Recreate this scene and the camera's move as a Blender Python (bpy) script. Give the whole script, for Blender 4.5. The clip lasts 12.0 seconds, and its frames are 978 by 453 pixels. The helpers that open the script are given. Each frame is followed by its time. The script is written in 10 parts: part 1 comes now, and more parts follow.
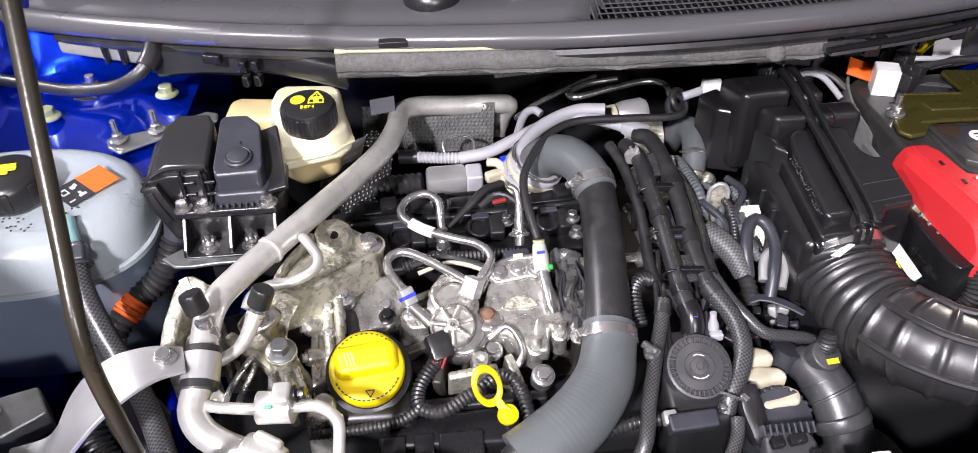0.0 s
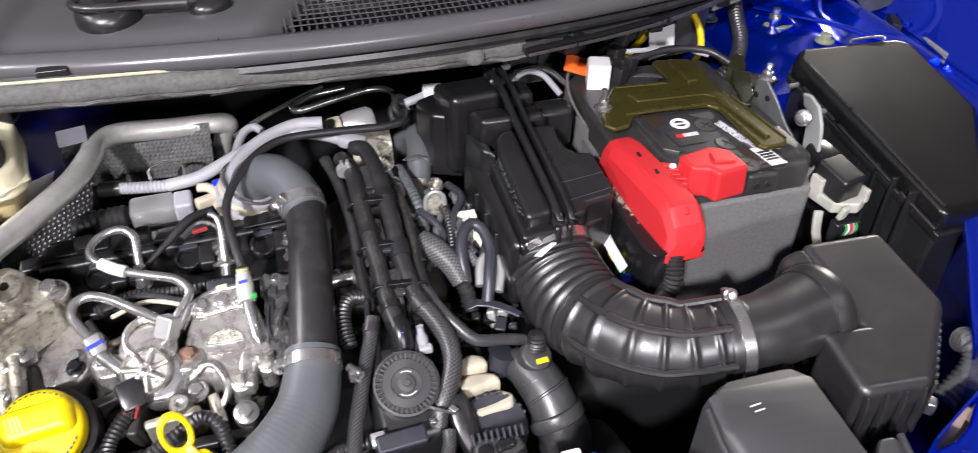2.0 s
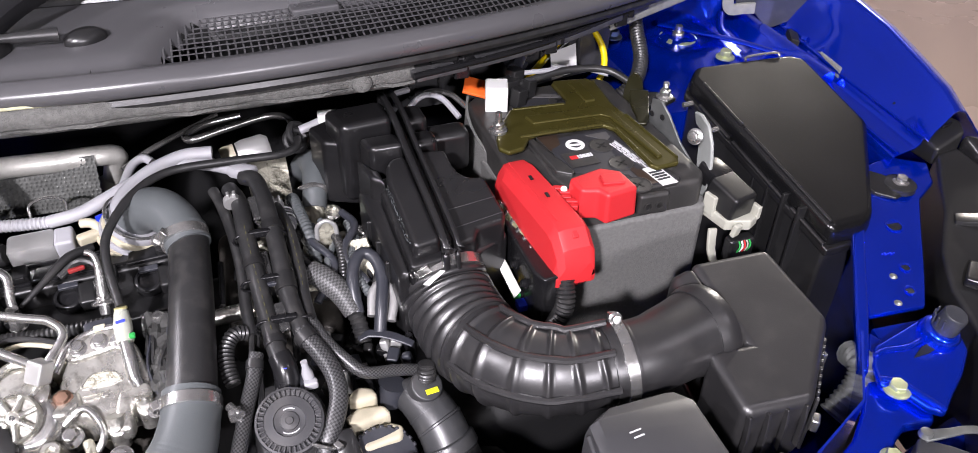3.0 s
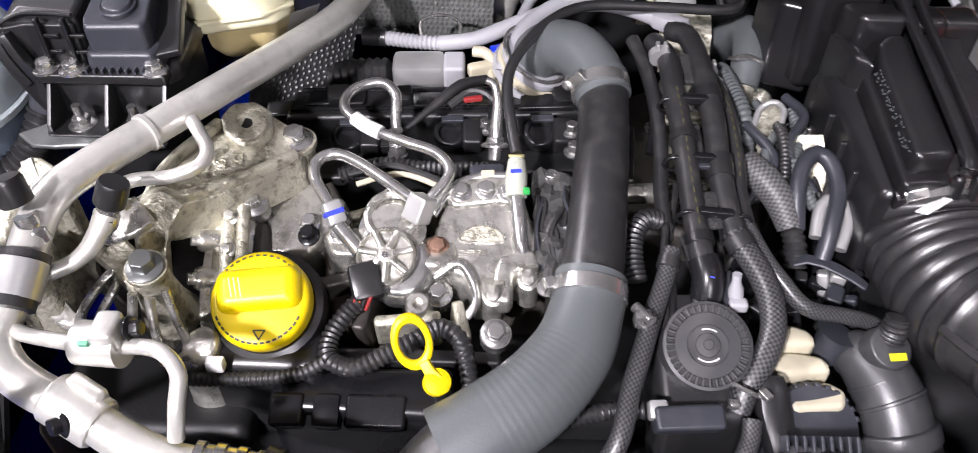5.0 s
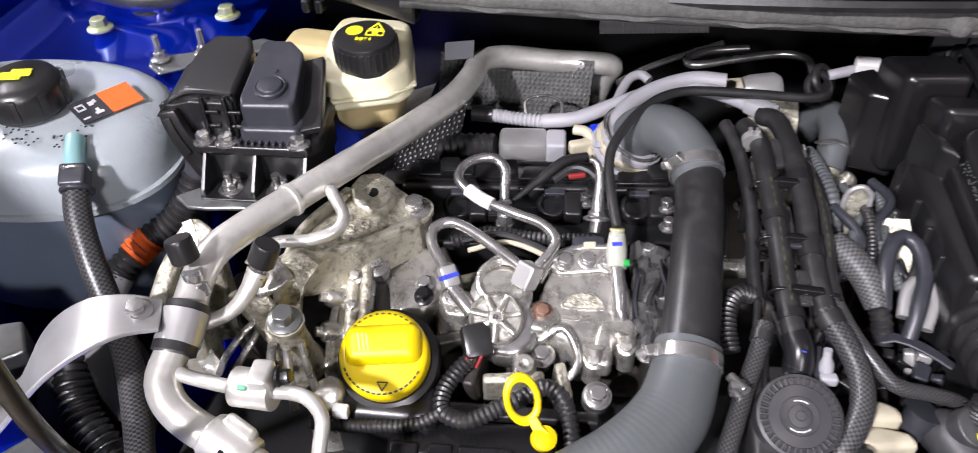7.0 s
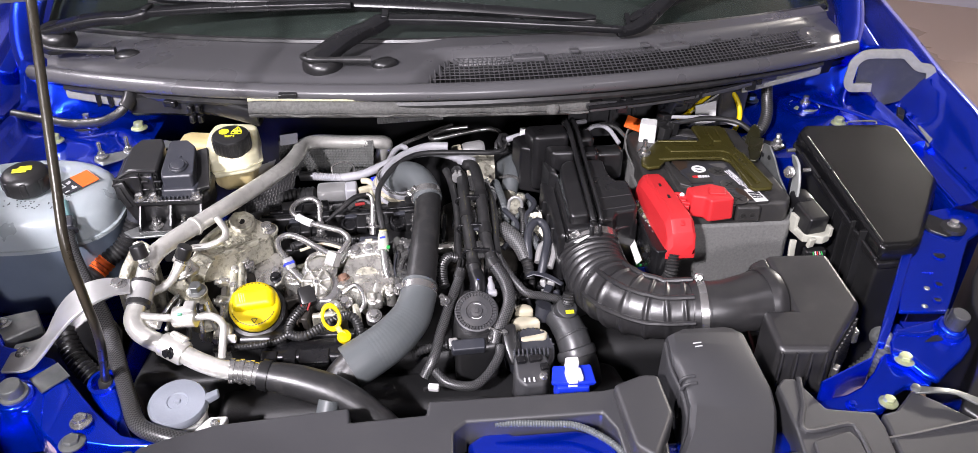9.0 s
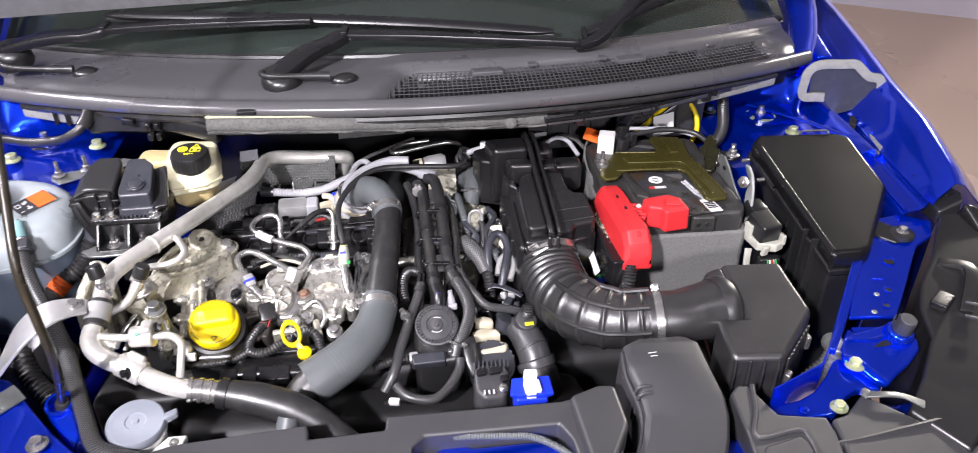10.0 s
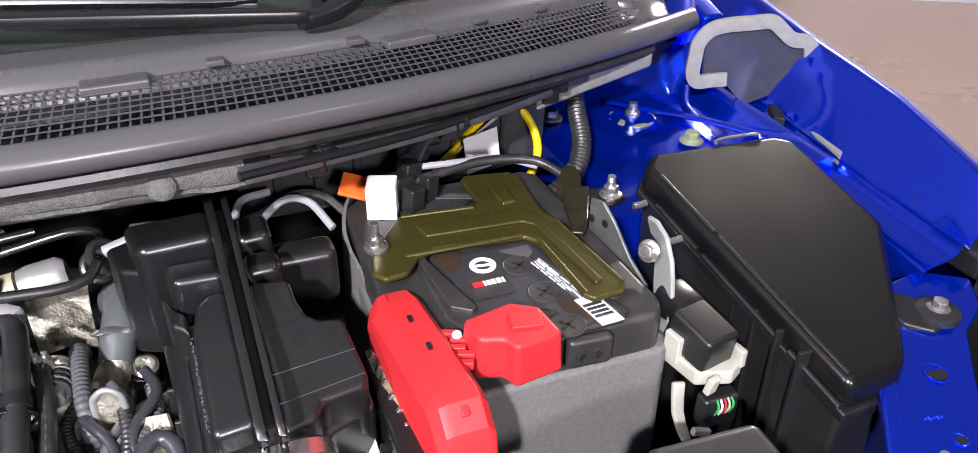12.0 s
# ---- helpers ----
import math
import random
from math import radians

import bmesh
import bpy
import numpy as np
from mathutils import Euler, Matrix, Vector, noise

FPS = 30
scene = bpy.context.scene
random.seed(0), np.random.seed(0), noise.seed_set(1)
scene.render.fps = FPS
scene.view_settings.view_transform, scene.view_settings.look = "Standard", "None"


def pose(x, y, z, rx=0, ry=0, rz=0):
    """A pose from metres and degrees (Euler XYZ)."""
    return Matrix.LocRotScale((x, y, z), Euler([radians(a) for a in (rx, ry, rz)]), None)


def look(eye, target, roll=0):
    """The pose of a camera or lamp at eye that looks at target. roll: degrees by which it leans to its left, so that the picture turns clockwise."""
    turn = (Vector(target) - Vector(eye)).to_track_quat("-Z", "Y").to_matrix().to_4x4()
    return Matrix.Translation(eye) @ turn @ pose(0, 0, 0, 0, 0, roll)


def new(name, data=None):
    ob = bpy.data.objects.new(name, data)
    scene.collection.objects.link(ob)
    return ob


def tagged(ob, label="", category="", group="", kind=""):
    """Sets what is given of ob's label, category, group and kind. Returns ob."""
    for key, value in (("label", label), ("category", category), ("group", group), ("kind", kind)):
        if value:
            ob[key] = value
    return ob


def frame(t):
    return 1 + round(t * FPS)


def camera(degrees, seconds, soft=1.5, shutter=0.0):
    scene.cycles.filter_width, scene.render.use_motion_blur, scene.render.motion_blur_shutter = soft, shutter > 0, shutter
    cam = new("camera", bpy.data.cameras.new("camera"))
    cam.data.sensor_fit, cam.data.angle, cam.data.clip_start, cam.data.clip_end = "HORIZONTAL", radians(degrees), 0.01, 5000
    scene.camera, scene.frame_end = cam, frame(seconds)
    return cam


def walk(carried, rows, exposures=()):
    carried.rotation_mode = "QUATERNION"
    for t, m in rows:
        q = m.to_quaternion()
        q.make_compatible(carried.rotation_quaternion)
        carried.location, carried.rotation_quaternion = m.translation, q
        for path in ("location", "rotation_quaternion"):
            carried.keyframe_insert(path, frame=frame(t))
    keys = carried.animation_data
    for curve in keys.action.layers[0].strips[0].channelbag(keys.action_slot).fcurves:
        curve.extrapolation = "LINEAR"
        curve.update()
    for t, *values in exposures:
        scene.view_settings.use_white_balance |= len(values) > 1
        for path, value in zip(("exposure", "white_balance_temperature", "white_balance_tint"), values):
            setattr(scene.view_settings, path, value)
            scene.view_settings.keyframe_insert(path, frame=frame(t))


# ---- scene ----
cam = camera(62.2, 12.0, soft=0.8, shutter=0.25)
PATH = [
    (0, (-0.202, -0.902, 1.415), (-0.092, 0.668, 0.181), -1.6),
    (0.5, (-0.224, -0.881, 1.405), (-0.103, 0.662, 0.137), -1.0),
    (1, (-0.212, -0.87, 1.402), (-0.026, 0.656, 0.123), -0.5),
    (1.5, (-0.136, -0.878, 1.401), (0.175, 0.637, 0.133), 0.3),
    (2, (-0.051, -0.897, 1.418), (0.386, 0.603, 0.169), 0.7),
    (2.5, (0.008, -0.899, 1.423), (0.54, 0.586, 0.193), 1.1),
    (2.7, (0.021, -0.898, 1.427), (0.572, 0.585, 0.203), 1.2),
    (4.3, (-0.066, -0.932, 1.367), (0.126, 0.56, 0.049), 1.2),
    (4.5, (-0.087, -0.868, 1.332), (0.03, 0.615, -0.005), 1.0),
    (5, (-0.115, -0.766, 1.286), (-0.171, 0.692, -0.082), -0.3),
    (5.5, (-0.125, -0.738, 1.279), (-0.276, 0.708, -0.095), -0.5),
    (6, (-0.145, -0.755, 1.287), (-0.374, 0.693, -0.073), -1.3),
    (6.5, (-0.166, -0.777, 1.314), (-0.421, 0.704, -0.005), -1.9),
    (7, (-0.15, -0.799, 1.328), (-0.347, 0.736, 0.061), -1.6),
    (7.5, (-0.065, -0.91, 1.391), (-0.114, 0.68, 0.179), -0.2),
    (7.7, (-0.05, -0.98, 1.418), (-0.032, 0.628, 0.229), 0.4),
    (9.3, (-0.024, -1.281, 1.567), (0.095, 0.388, 0.471), -0.2),
    (9.5, (-0.019, -1.284, 1.569), (0.104, 0.385, 0.473), -0.2),
    (10, (-0.006, -1.269, 1.568), (0.168, 0.402, 0.483), 0.0),
    (10.5, (0.101, -1.087, 1.49), (0.417, 0.594, 0.454), 1.0),
    (11, (0.188, -0.84, 1.377), (0.615, 0.818, 0.343), 0.9),
    (11.5, (0.187, -0.734, 1.324), (0.707, 0.894, 0.285), 0.3),
    (12, (0.18, -0.716, 1.317), (0.773, 0.876, 0.261), 0.4),
]
walk(cam, [(t, look(eye, target, roll)) for t, eye, target, roll in PATH],
     exposures=[(0.0, 0.38), (1.5, 0.25), (2.5, 0.35), (4.5, 0.42), (5.3, 0.16), (6.0, 0.08), (7.5, 0.15), (9.5, 0.44), (12.0, 0.70)])

# ---- light of the hall ----
world = bpy.data.worlds.new("hall_air")
scene.world = world
world.use_nodes = True
world.node_tree.nodes["Background"].inputs[0].default_value = (0.9, 0.93, 1.0, 1)
world.node_tree.nodes["Background"].inputs[1].default_value = 0.10


def area_lamp(name, eye, target, size, power, color=(1, 0.97, 0.92)):
    data = bpy.data.lights.new(name, "AREA")
    data.shape, data.size, data.energy, data.color = "DISK", size, power, color
    ob = new(name, data)
    ob.matrix_world = look(eye, target)
    return ob


COOL = (1.0, 0.945, 1.03)
area_lamp("spot_front", (-1.25, -2.6, 2.85), (0, -0.3, 0.9), 0.20, 158, COOL)
# side and left lamps are unseen fill, added to lift the bay's flanks
area_lamp("fill_side", (1.9, -1.7, 3.3), (0.2, -0.3, 0.9), 0.15, 5, COOL)
area_lamp("fill_left", (-2.5, -0.9, 3.1), (-0.2, -0.2, 0.9), 0.15, 44, COOL)
area_lamp("fill_left_rear", (-2.6, 0.65, 2.9), (0.2, -0.2, 0.9), 0.15, 50, COOL)
area_lamp("spot_far", (0.35, -3.7, 2.35), (0.1, -0.2, 0.9), 0.45, 52, COOL)
# unseen warm lamp, added to brighten the far floor and display wall
area_lamp("fill_floor", (5.8, 4.6, 3.5), (2.8, 2.0, 0), 0.8, 560, (1, 0.92, 0.84))


# ---- materials ----
def shader(name, color, rough=0.5, metal=0.0, var=0.18, scale=25, bump=0.15, grain=350, coat=0.0, trans=0.0,
           sss=0.0, dust=0.0, dust_color=(0.35, 0.33, 0.3), spec=0.5, weave=0, rough_var=0.12):
    """Two scales of variation: broad stains that shift colour and gloss, and a fine grain as relief."""
    m = bpy.data.materials.new(name)
    m.use_nodes = True
    n, l = m.node_tree.nodes, m.node_tree.links
    b = n["Principled BSDF"]
    co = n.new("ShaderNodeTexCoord")
    big = n.new("ShaderNodeTexNoise")
    big.inputs["Scale"].default_value, big.inputs["Detail"].default_value = scale, 6
    fine = n.new("ShaderNodeTexNoise")
    fine.inputs["Scale"].default_value, fine.inputs["Detail"].default_value = grain, 3
    l.new(co.outputs["Object"], big.inputs["Vector"])
    l.new(co.outputs["Object"], fine.inputs["Vector"])
    mix = n.new("ShaderNodeMix")
    mix.data_type = "RGBA"
    mix.inputs["A"].default_value = (*[c * (1 - var) for c in color], 1)
    mix.inputs["B"].default_value = (*[min(1, c * (1 + var)) for c in color], 1)
    l.new(big.outputs["Fac"], mix.inputs["Factor"])
    out = mix.outputs["Result"]
    if dust:
        mask = n.new("ShaderNodeMapRange")
        mask.inputs["From Min"].default_value, mask.inputs["From Max"].default_value = 0.5, 0.75
        mask.inputs["To Max"].default_value = dust
        spots = n.new("ShaderNodeTexNoise")
        spots.inputs["Scale"].default_value, spots.inputs["Detail"].default_value = scale * 2.3, 8
        l.new(co.outputs["Object"], spots.inputs["Vector"])
        l.new(spots.outputs["Fac"], mask.inputs["Value"])
        d = n.new("ShaderNodeMix")
        d.data_type = "RGBA"
        d.inputs["B"].default_value = (*dust_color, 1)
        l.new(mask.outputs["Result"], d.inputs["Factor"])
        l.new(out, d.inputs["A"])
        out = d.outputs["Result"]
    height = fine.outputs["Fac"]
    if weave:
        uv = n.new("ShaderNodeUVMap")
        br = n.new("ShaderNodeTexBrick")
        br.inputs["Scale"].default_value = 1.0
        br.inputs["Brick Width"].default_value, br.inputs["Row Height"].default_value = 0.0042, 1 / 12
        br.inputs["Mortar Size"].default_value = 0.0007
        sep, comb = n.new("ShaderNodeSeparateXYZ"), n.new("ShaderNodeCombineXYZ")
        l.new(uv.outputs["UV"], sep.inputs[0])
        l.new(sep.outputs["Y"], comb.inputs["X"])
        l.new(sep.outputs["X"], comb.inputs["Y"])
        l.new(comb.outputs[0], br.inputs["Vector"])
        wave = n.new("ShaderNodeTexChecker")
        wave.inputs["Scale"].default_value = 1.0
        sc = n.new("ShaderNodeVectorMath")
        sc.operation = "MULTIPLY"
        sc.inputs[1].default_value = (24, 560, 1)
        l.new(uv.outputs["UV"], sc.inputs[0])
        l.new(sc.outputs[0], wave.inputs["Vector"])
        w = n.new("ShaderNodeMix")
        w.data_type = "RGBA"
        w.inputs["B"].default_value = (0.42, 0.42, 0.42, 1)
        fac = n.new("ShaderNodeMath")
        fac.operation = "MULTIPLY"
        thr = n.new("ShaderNodeMath")
        thr.operation = "GREATER_THAN"
        thr.inputs[1].default_value = 0.53
        l.new(big.outputs["Fac"], thr.inputs[0])
        l.new(wave.outputs["Fac"], fac.inputs[0])
        fac.inputs[1].default_value = weave
        l.new(fac.outputs[0], w.inputs["Factor"])
        l.new(out, w.inputs["A"])
        out = w.outputs["Result"]
        height = wave.outputs["Fac"]
    l.new(out, b.inputs["Base Color"])
    rr = n.new("ShaderNodeMapRange")
    rr.inputs["To Min"].default_value, rr.inputs["To Max"].default_value = max(0.02, rough - rough_var), min(1, rough + rough_var)
    l.new(big.outputs["Fac"], rr.inputs["Value"])
    l.new(rr.outputs["Result"], b.inputs["Roughness"])
    b.inputs["Metallic"].default_value = metal
    b.inputs["Coat Weight"].default_value = coat
    b.inputs["Coat Roughness"].default_value = 0.06
    b.inputs["Transmission Weight"].default_value = trans
    b.inputs["Subsurface Weight"].default_value = sss
    b.inputs["Subsurface Radius"].default_value = (0.01, 0.01, 0.01)
    b.inputs["Specular IOR Level"].default_value = spec
    bp = n.new("ShaderNodeBump")
    bp.inputs["Strength"].default_value, bp.inputs["Distance"].default_value = bump, 0.0012
    l.new(height, bp.inputs["Height"])
    l.new(bp.outputs["Normal"], b.inputs["Normal"])
    return m


BLACK = shader("black_moulded_plastic", (0.012, 0.012, 0.0125), 0.33, bump=0.06, grain=900, dust=0.02, scale=14, spec=0.65, rough_var=0.06)
BLACK_SHEEN = shader("black_smooth_plastic", (0.009, 0.009, 0.010), 0.27, bump=0.03, grain=700, dust=0.01, scale=12, spec=0.45, rough_var=0.05)
# plain black plastic; also the painted shade of voids, wells, slots and holes
DARK = shader("near_black_plastic_and_shade", (0.008, 0.008, 0.0085), 0.55, bump=0.2, grain=300)
COWL = shader("grained_cowl_plastic", (0.075, 0.074, 0.078), 0.28, bump=0.04, grain=1400, dust=0.015, scale=9, rough_var=0.03, var=0.08, spec=0.6)
LID = shader("worn_black_lid_plastic", (0.010, 0.0098, 0.0105), 0.29, bump=0.04, grain=900, dust=0.012, scale=16, spec=0.8, rough_var=0.05)
DULL_WHITE = shader("grubby_white_plastic", (0.40, 0.40, 0.34), 0.45, var=0.2, bump=0.1, dust=0.3, dust_color=(0.2, 0.19, 0.15))
SLATE = shader("slate_grey_plastic", (0.030, 0.032, 0.040), 0.36, bump=0.1, grain=900, dust=0.05)
BUMPER = shader("dark_grey_bumper_plastic", (0.036, 0.036, 0.039), 0.44, bump=0.12, grain=1400, dust=0.02, scale=8, var=0.08, rough_var=0.05, spec=0.7)
RUBBER = shader("black_rubber", (0.019, 0.019, 0.0195), 0.37, bump=0.14, grain=420, dust=0.06, scale=30, rough_var=0.08, spec=0.65)
HOSE_GREY = shader("grey_silicone_hose", (0.088, 0.097, 0.100), 0.45, bump=0.1, grain=600, var=0.12, dust=0.08, dust_color=(0.20, 0.20, 0.19), scale=22)
CONDUIT = shader("grey_conduit", (0.34, 0.34, 0.36), 0.5, bump=0.15, dust=0.2)
DUCT = shader("satin_black_duct", (0.020, 0.0195, 0.0205), 0.35, bump=0.08, grain=1000, dust=0.03, rough_var=0.06, var=0.12, spec=1.0)
ALU = shader("drawn_aluminium_tube", (0.70, 0.69, 0.64), 0.36, 0.62, var=0.18, scale=45, bump=0.15, grain=260, dust=0.4, dust_color=(0.40, 0.39, 0.35), rough_var=0.14)
CAST = shader("cast_aluminium", (0.57, 0.55, 0.45), 0.46, 0.66, var=0.32, scale=60, bump=1.0, grain=380, dust=0.9, dust_color=(0.10, 0.09, 0.055), rough_var=0.16)
CAST_BRIGHT = shader("machined_aluminium", (0.64, 0.63, 0.58), 0.29, 0.85, var=0.24, scale=60, bump=0.4, grain=260, dust=0.6, dust_color=(0.12, 0.105, 0.07), rough_var=0.14)
STEEL = shader("zinc_plated_steel", (0.56, 0.555, 0.54), 0.24, 0.9, var=0.3, scale=80, bump=0.06, grain=500)
SHEET = shader("grey_sheet_steel", (0.52, 0.52, 0.51), 0.34, 0.6, var=0.2, scale=30, bump=0.06, grain=500, dust=0.15)
GREEN_ZINC = shader("green_zinc_nut", (0.55, 0.60, 0.36), 0.35, 0.7, var=0.3, scale=120)
BLUE = shader("metallic_blue_paint", (0.0, 0.036, 0.74), 0.21, 0.82, var=0.06, scale=10, bump=0.01, grain=900, coat=1.0, rough_var=0.03)
FUSE = shader("matt_black_lid_plastic", (0.005, 0.005, 0.0055), 0.24, bump=0.03, grain=900, dust=0.003, scale=14, spec=0.55, rough_var=0.04)
# dark copy of the cast metal: shade between the castings put into colour
SHADED_CAST = shader("shaded_cast_metal", (0.055, 0.050, 0.044), 0.42, 0.4, var=0.5, scale=50, bump=0.4, grain=300, dust=0.4, dust_color=(0.02, 0.018, 0.016))
GALV = shader("galvanised_steel", (0.24, 0.25, 0.245), 0.34, 0.7, var=0.4, scale=60, bump=0.1)
BLUE_PLASTIC = shader("blue_plastic", (0.01, 0.035, 0.6), 0.35, var=0.15, bump=0.1)
YELLOW = shader("yellow_plastic", (0.80, 0.60, 0.0), 0.40, var=0.08, scale=30, bump=0.12, grain=600, sss=0.03, rough_var=0.06)
RED = shader("red_plastic", (0.54, 0.022, 0.027), 0.5, var=0.08, bump=0.1, grain=700, sss=0.03, rough_var=0.08)
TANK = shader("milky_translucent_plastic", (0.44, 0.49, 0.51), 0.30, var=0.14, scale=18, bump=0.25, grain=160, trans=0.25, sss=0.5)
TANK_LOW = shader("milky_plastic_with_coolant", (0.17, 0.21, 0.27), 0.35, var=0.2, scale=14, bump=0.15, grain=200, trans=0.15, sss=0.3)
CREAM = shader("cream_translucent_plastic", (0.86, 0.82, 0.58), 0.34, var=0.10, scale=16, bump=0.06, trans=0.08, sss=0.4, dust=0.35, dust_color=(0.62, 0.50, 0.14))
YELLOWED = shader("yellowed_cream_plastic", (0.60, 0.50, 0.26), 0.36, var=0.2, scale=16, bump=0.08, sss=0.3, dust=0.3, dust_color=(0.40, 0.30, 0.08))
BEIGE = shader("beige_plastic", (0.50, 0.46, 0.34), 0.45, var=0.2, bump=0.15, dust=0.35, dust_color=(0.25, 0.22, 0.16))
WHITE = shader("white_plastic", (0.82, 0.82, 0.80), 0.42, var=0.05, bump=0.08)
LABEL = shader("white_paper_label", (0.78, 0.78, 0.76), 0.6, var=0.06, bump=0.05)
ORANGE = shader("orange_tape", (0.85, 0.14, 0.02), 0.5, var=0.1, bump=0.1)
WIRE_RED = shader("dull_red_wire", (0.26, 0.02, 0.02), 0.45, var=0.2, bump=0.1)
PALE_YELLOW = shader("pale_yellow_plastic", (0.52, 0.47, 0.22), 0.4, var=0.15, bump=0.1)
GREEN = shader("green_plastic", (0.03, 0.34, 0.07), 0.4)
FELT = shader("grey_felt", (0.115, 0.115, 0.108), 0.95, var=0.6, scale=220, bump=1.0, grain=900, dust=0.4, dust_color=(0.2, 0.2, 0.19))
LINING = shader("grey_bonnet_lining", (0.15, 0.15, 0.155), 0.9, var=0.3, scale=60, bump=0.8, grain=600)
FELT_EDGE = shader("pale_felt_edge", (0.46, 0.45, 0.30), 0.9, var=0.3, scale=120, bump=0.6, grain=500)
FOAM = shader("grey_foam", (0.22, 0.22, 0.20), 0.95, var=0.25, scale=120, bump=0.7, grain=900)
OLIVE = shader("olive_coated_steel", (0.070, 0.061, 0.015), 0.28, 0.5, var=0.2, scale=18, bump=0.08)
BAT_TOP = shader("battery_top_plastic", (0.028, 0.027, 0.026), 0.40, bump=0.10, grain=900, dust=0.06, spec=0.7)
JACKET = shader("charcoal_battery_jacket", (0.145, 0.145, 0.139), 0.62, var=0.45, scale=260, bump=0.7, grain=800, dust=0.2, dust_color=(0.26, 0.26, 0.25))
BRAID = shader("braided_hose", (0.010, 0.010, 0.011), 0.38, bump=0.5, weave=0.16, spec=0.7)
GLASS = shader("tinted_windscreen_glass", (0.25, 0.32, 0.28), 0.03, var=0.02, bump=0.0, trans=0.92, rough_var=0.01)
ELBOW = shader("grey_moulded_elbow", (0.036, 0.037, 0.039), 0.36, bump=0.1, grain=800, dust=0.08, scale=20, spec=0.7)
TAPE = shader("crumpled_grey_tape", (0.085, 0.085, 0.082), 0.16, 0.3, var=0.4, scale=90, bump=0.3, grain=300, spec=0.9)
BROWN = shader("brown_print", (0.040, 0.026, 0.018), 0.42, var=0.1, bump=0.02)
DARK_OLIVE = shader("black_olive_coated_steel", (0.020, 0.019, 0.008), 0.30, 0.3, var=0.2, scale=18, bump=0.08)
PANEL_GREY = shader("grey_print", (0.085, 0.083, 0.083), 0.42, var=0.08, bump=0.02)
CLEAR = shader("clear_dusty_plastic", (0.44, 0.46, 0.44), 0.18, var=0.15, bump=0.05, trans=0.35)
MARK = shader("pale_print", (0.62, 0.62, 0.64), 0.5, var=0.04, bump=0.02)
YMARK = shader("yellow_print", (0.82, 0.78, 0.02), 0.5, var=0.04, bump=0.02)
DARK_PRINT = shader("dark_print", (0.03, 0.03, 0.035), 0.5, var=0.1, bump=0.02)
PEN_BLUE = shader("blue_paint_pen", (0.03, 0.05, 0.6), 0.5)
FLOOR = shader("polished_beige_floor", (0.66, 0.50, 0.37), 0.28, var=0.045, scale=0.6, bump=0.03, grain=40)
WALL = shader("pale_lilac_wall_panel", (0.72, 0.69, 0.80), 0.6, var=0.03, scale=1.5, bump=0.05, grain=60)
HALL = shader("dark_hall_paint", (0.12, 0.12, 0.13), 0.8, var=0.08, scale=1.0, bump=0.1, grain=30)
PANEL = shader("satin_black_panel", (0.045, 0.045, 0.048), 0.42, bump=0.1, grain=500, dust=0.1, scale=16)


# ---- building helpers ----
def weigh_normals(me, limit=0.64):
    """Let the large faces rule the shading, so that flats stay flat and the rounded edges carry the gloss."""
    faces = [(p.normal.copy(), p.area, p.vertices[:]) for p in me.polygons]
    if not faces or max(f[1] for f in faces) < 6 * sum(f[1] for f in faces) / len(faces):
        return
    around = [[] for v in me.vertices]
    for n, area, verts in faces:
        for v in verts:
            around[v].append((n, area))
    out = []
    for n, area, verts in faces:
        for v in verts:
            m = Vector((0, 0, 0))
            for q, a in around[v]:
                if q.dot(n) > limit:
                    m += q * a
            out.append(m.normalized() if m.length else n)
    me.normals_split_custom_set(out)


def mesh_of(bm, name, material, sharp=38):
    bmesh.ops.recalc_face_normals(bm, faces=bm.faces[:])
    me = bpy.data.meshes.new(name)
    bm.to_mesh(me)
    bm.free()
    me.materials.append(material)
    me.polygons.foreach_set("use_smooth", [True] * len(me.polygons))
    me.set_sharp_from_angle(angle=radians(sharp))
    if len(me.polygons) < 1500:
        weigh_normals(me)
    return me


def thing(name, at, label, category, group="", kind=""):
    ob = new(name)
    ob.location = at
    ob.empty_display_size = 0.02
    return tagged(ob, label, category, group, kind)


def part(name, bm, material, parent=None, label="", sharp=38):
    """One mesh object under a thing or a part. The mesh is given in the place's own coordinates."""
    ob = new(name, mesh_of(bm, name, material, sharp))
    if parent:
        ob.parent = parent
        if parent.type == "EMPTY":
            ob.matrix_parent_inverse = Matrix.Translation(-parent.location)
    return tagged(ob, label)


def solid(name, bm, material, label, category, group="", kind="", sharp=38):
    """A thing that is one mesh."""
    return tagged(part(name, bm, material, None, "", sharp), label, category, group, kind)


def soften(bm, width, segments=2, angle=25):
    bm.normal_update()
    edges = [e for e in bm.edges if len(e.link_faces) == 2 and e.calc_face_angle(0) > radians(angle)]
    if width > 0 and edges:
        bmesh.ops.bevel(bm, geom=edges, offset=width, segments=segments, affect="EDGES", profile=0.5, clamp_overlap=True)
    return bm


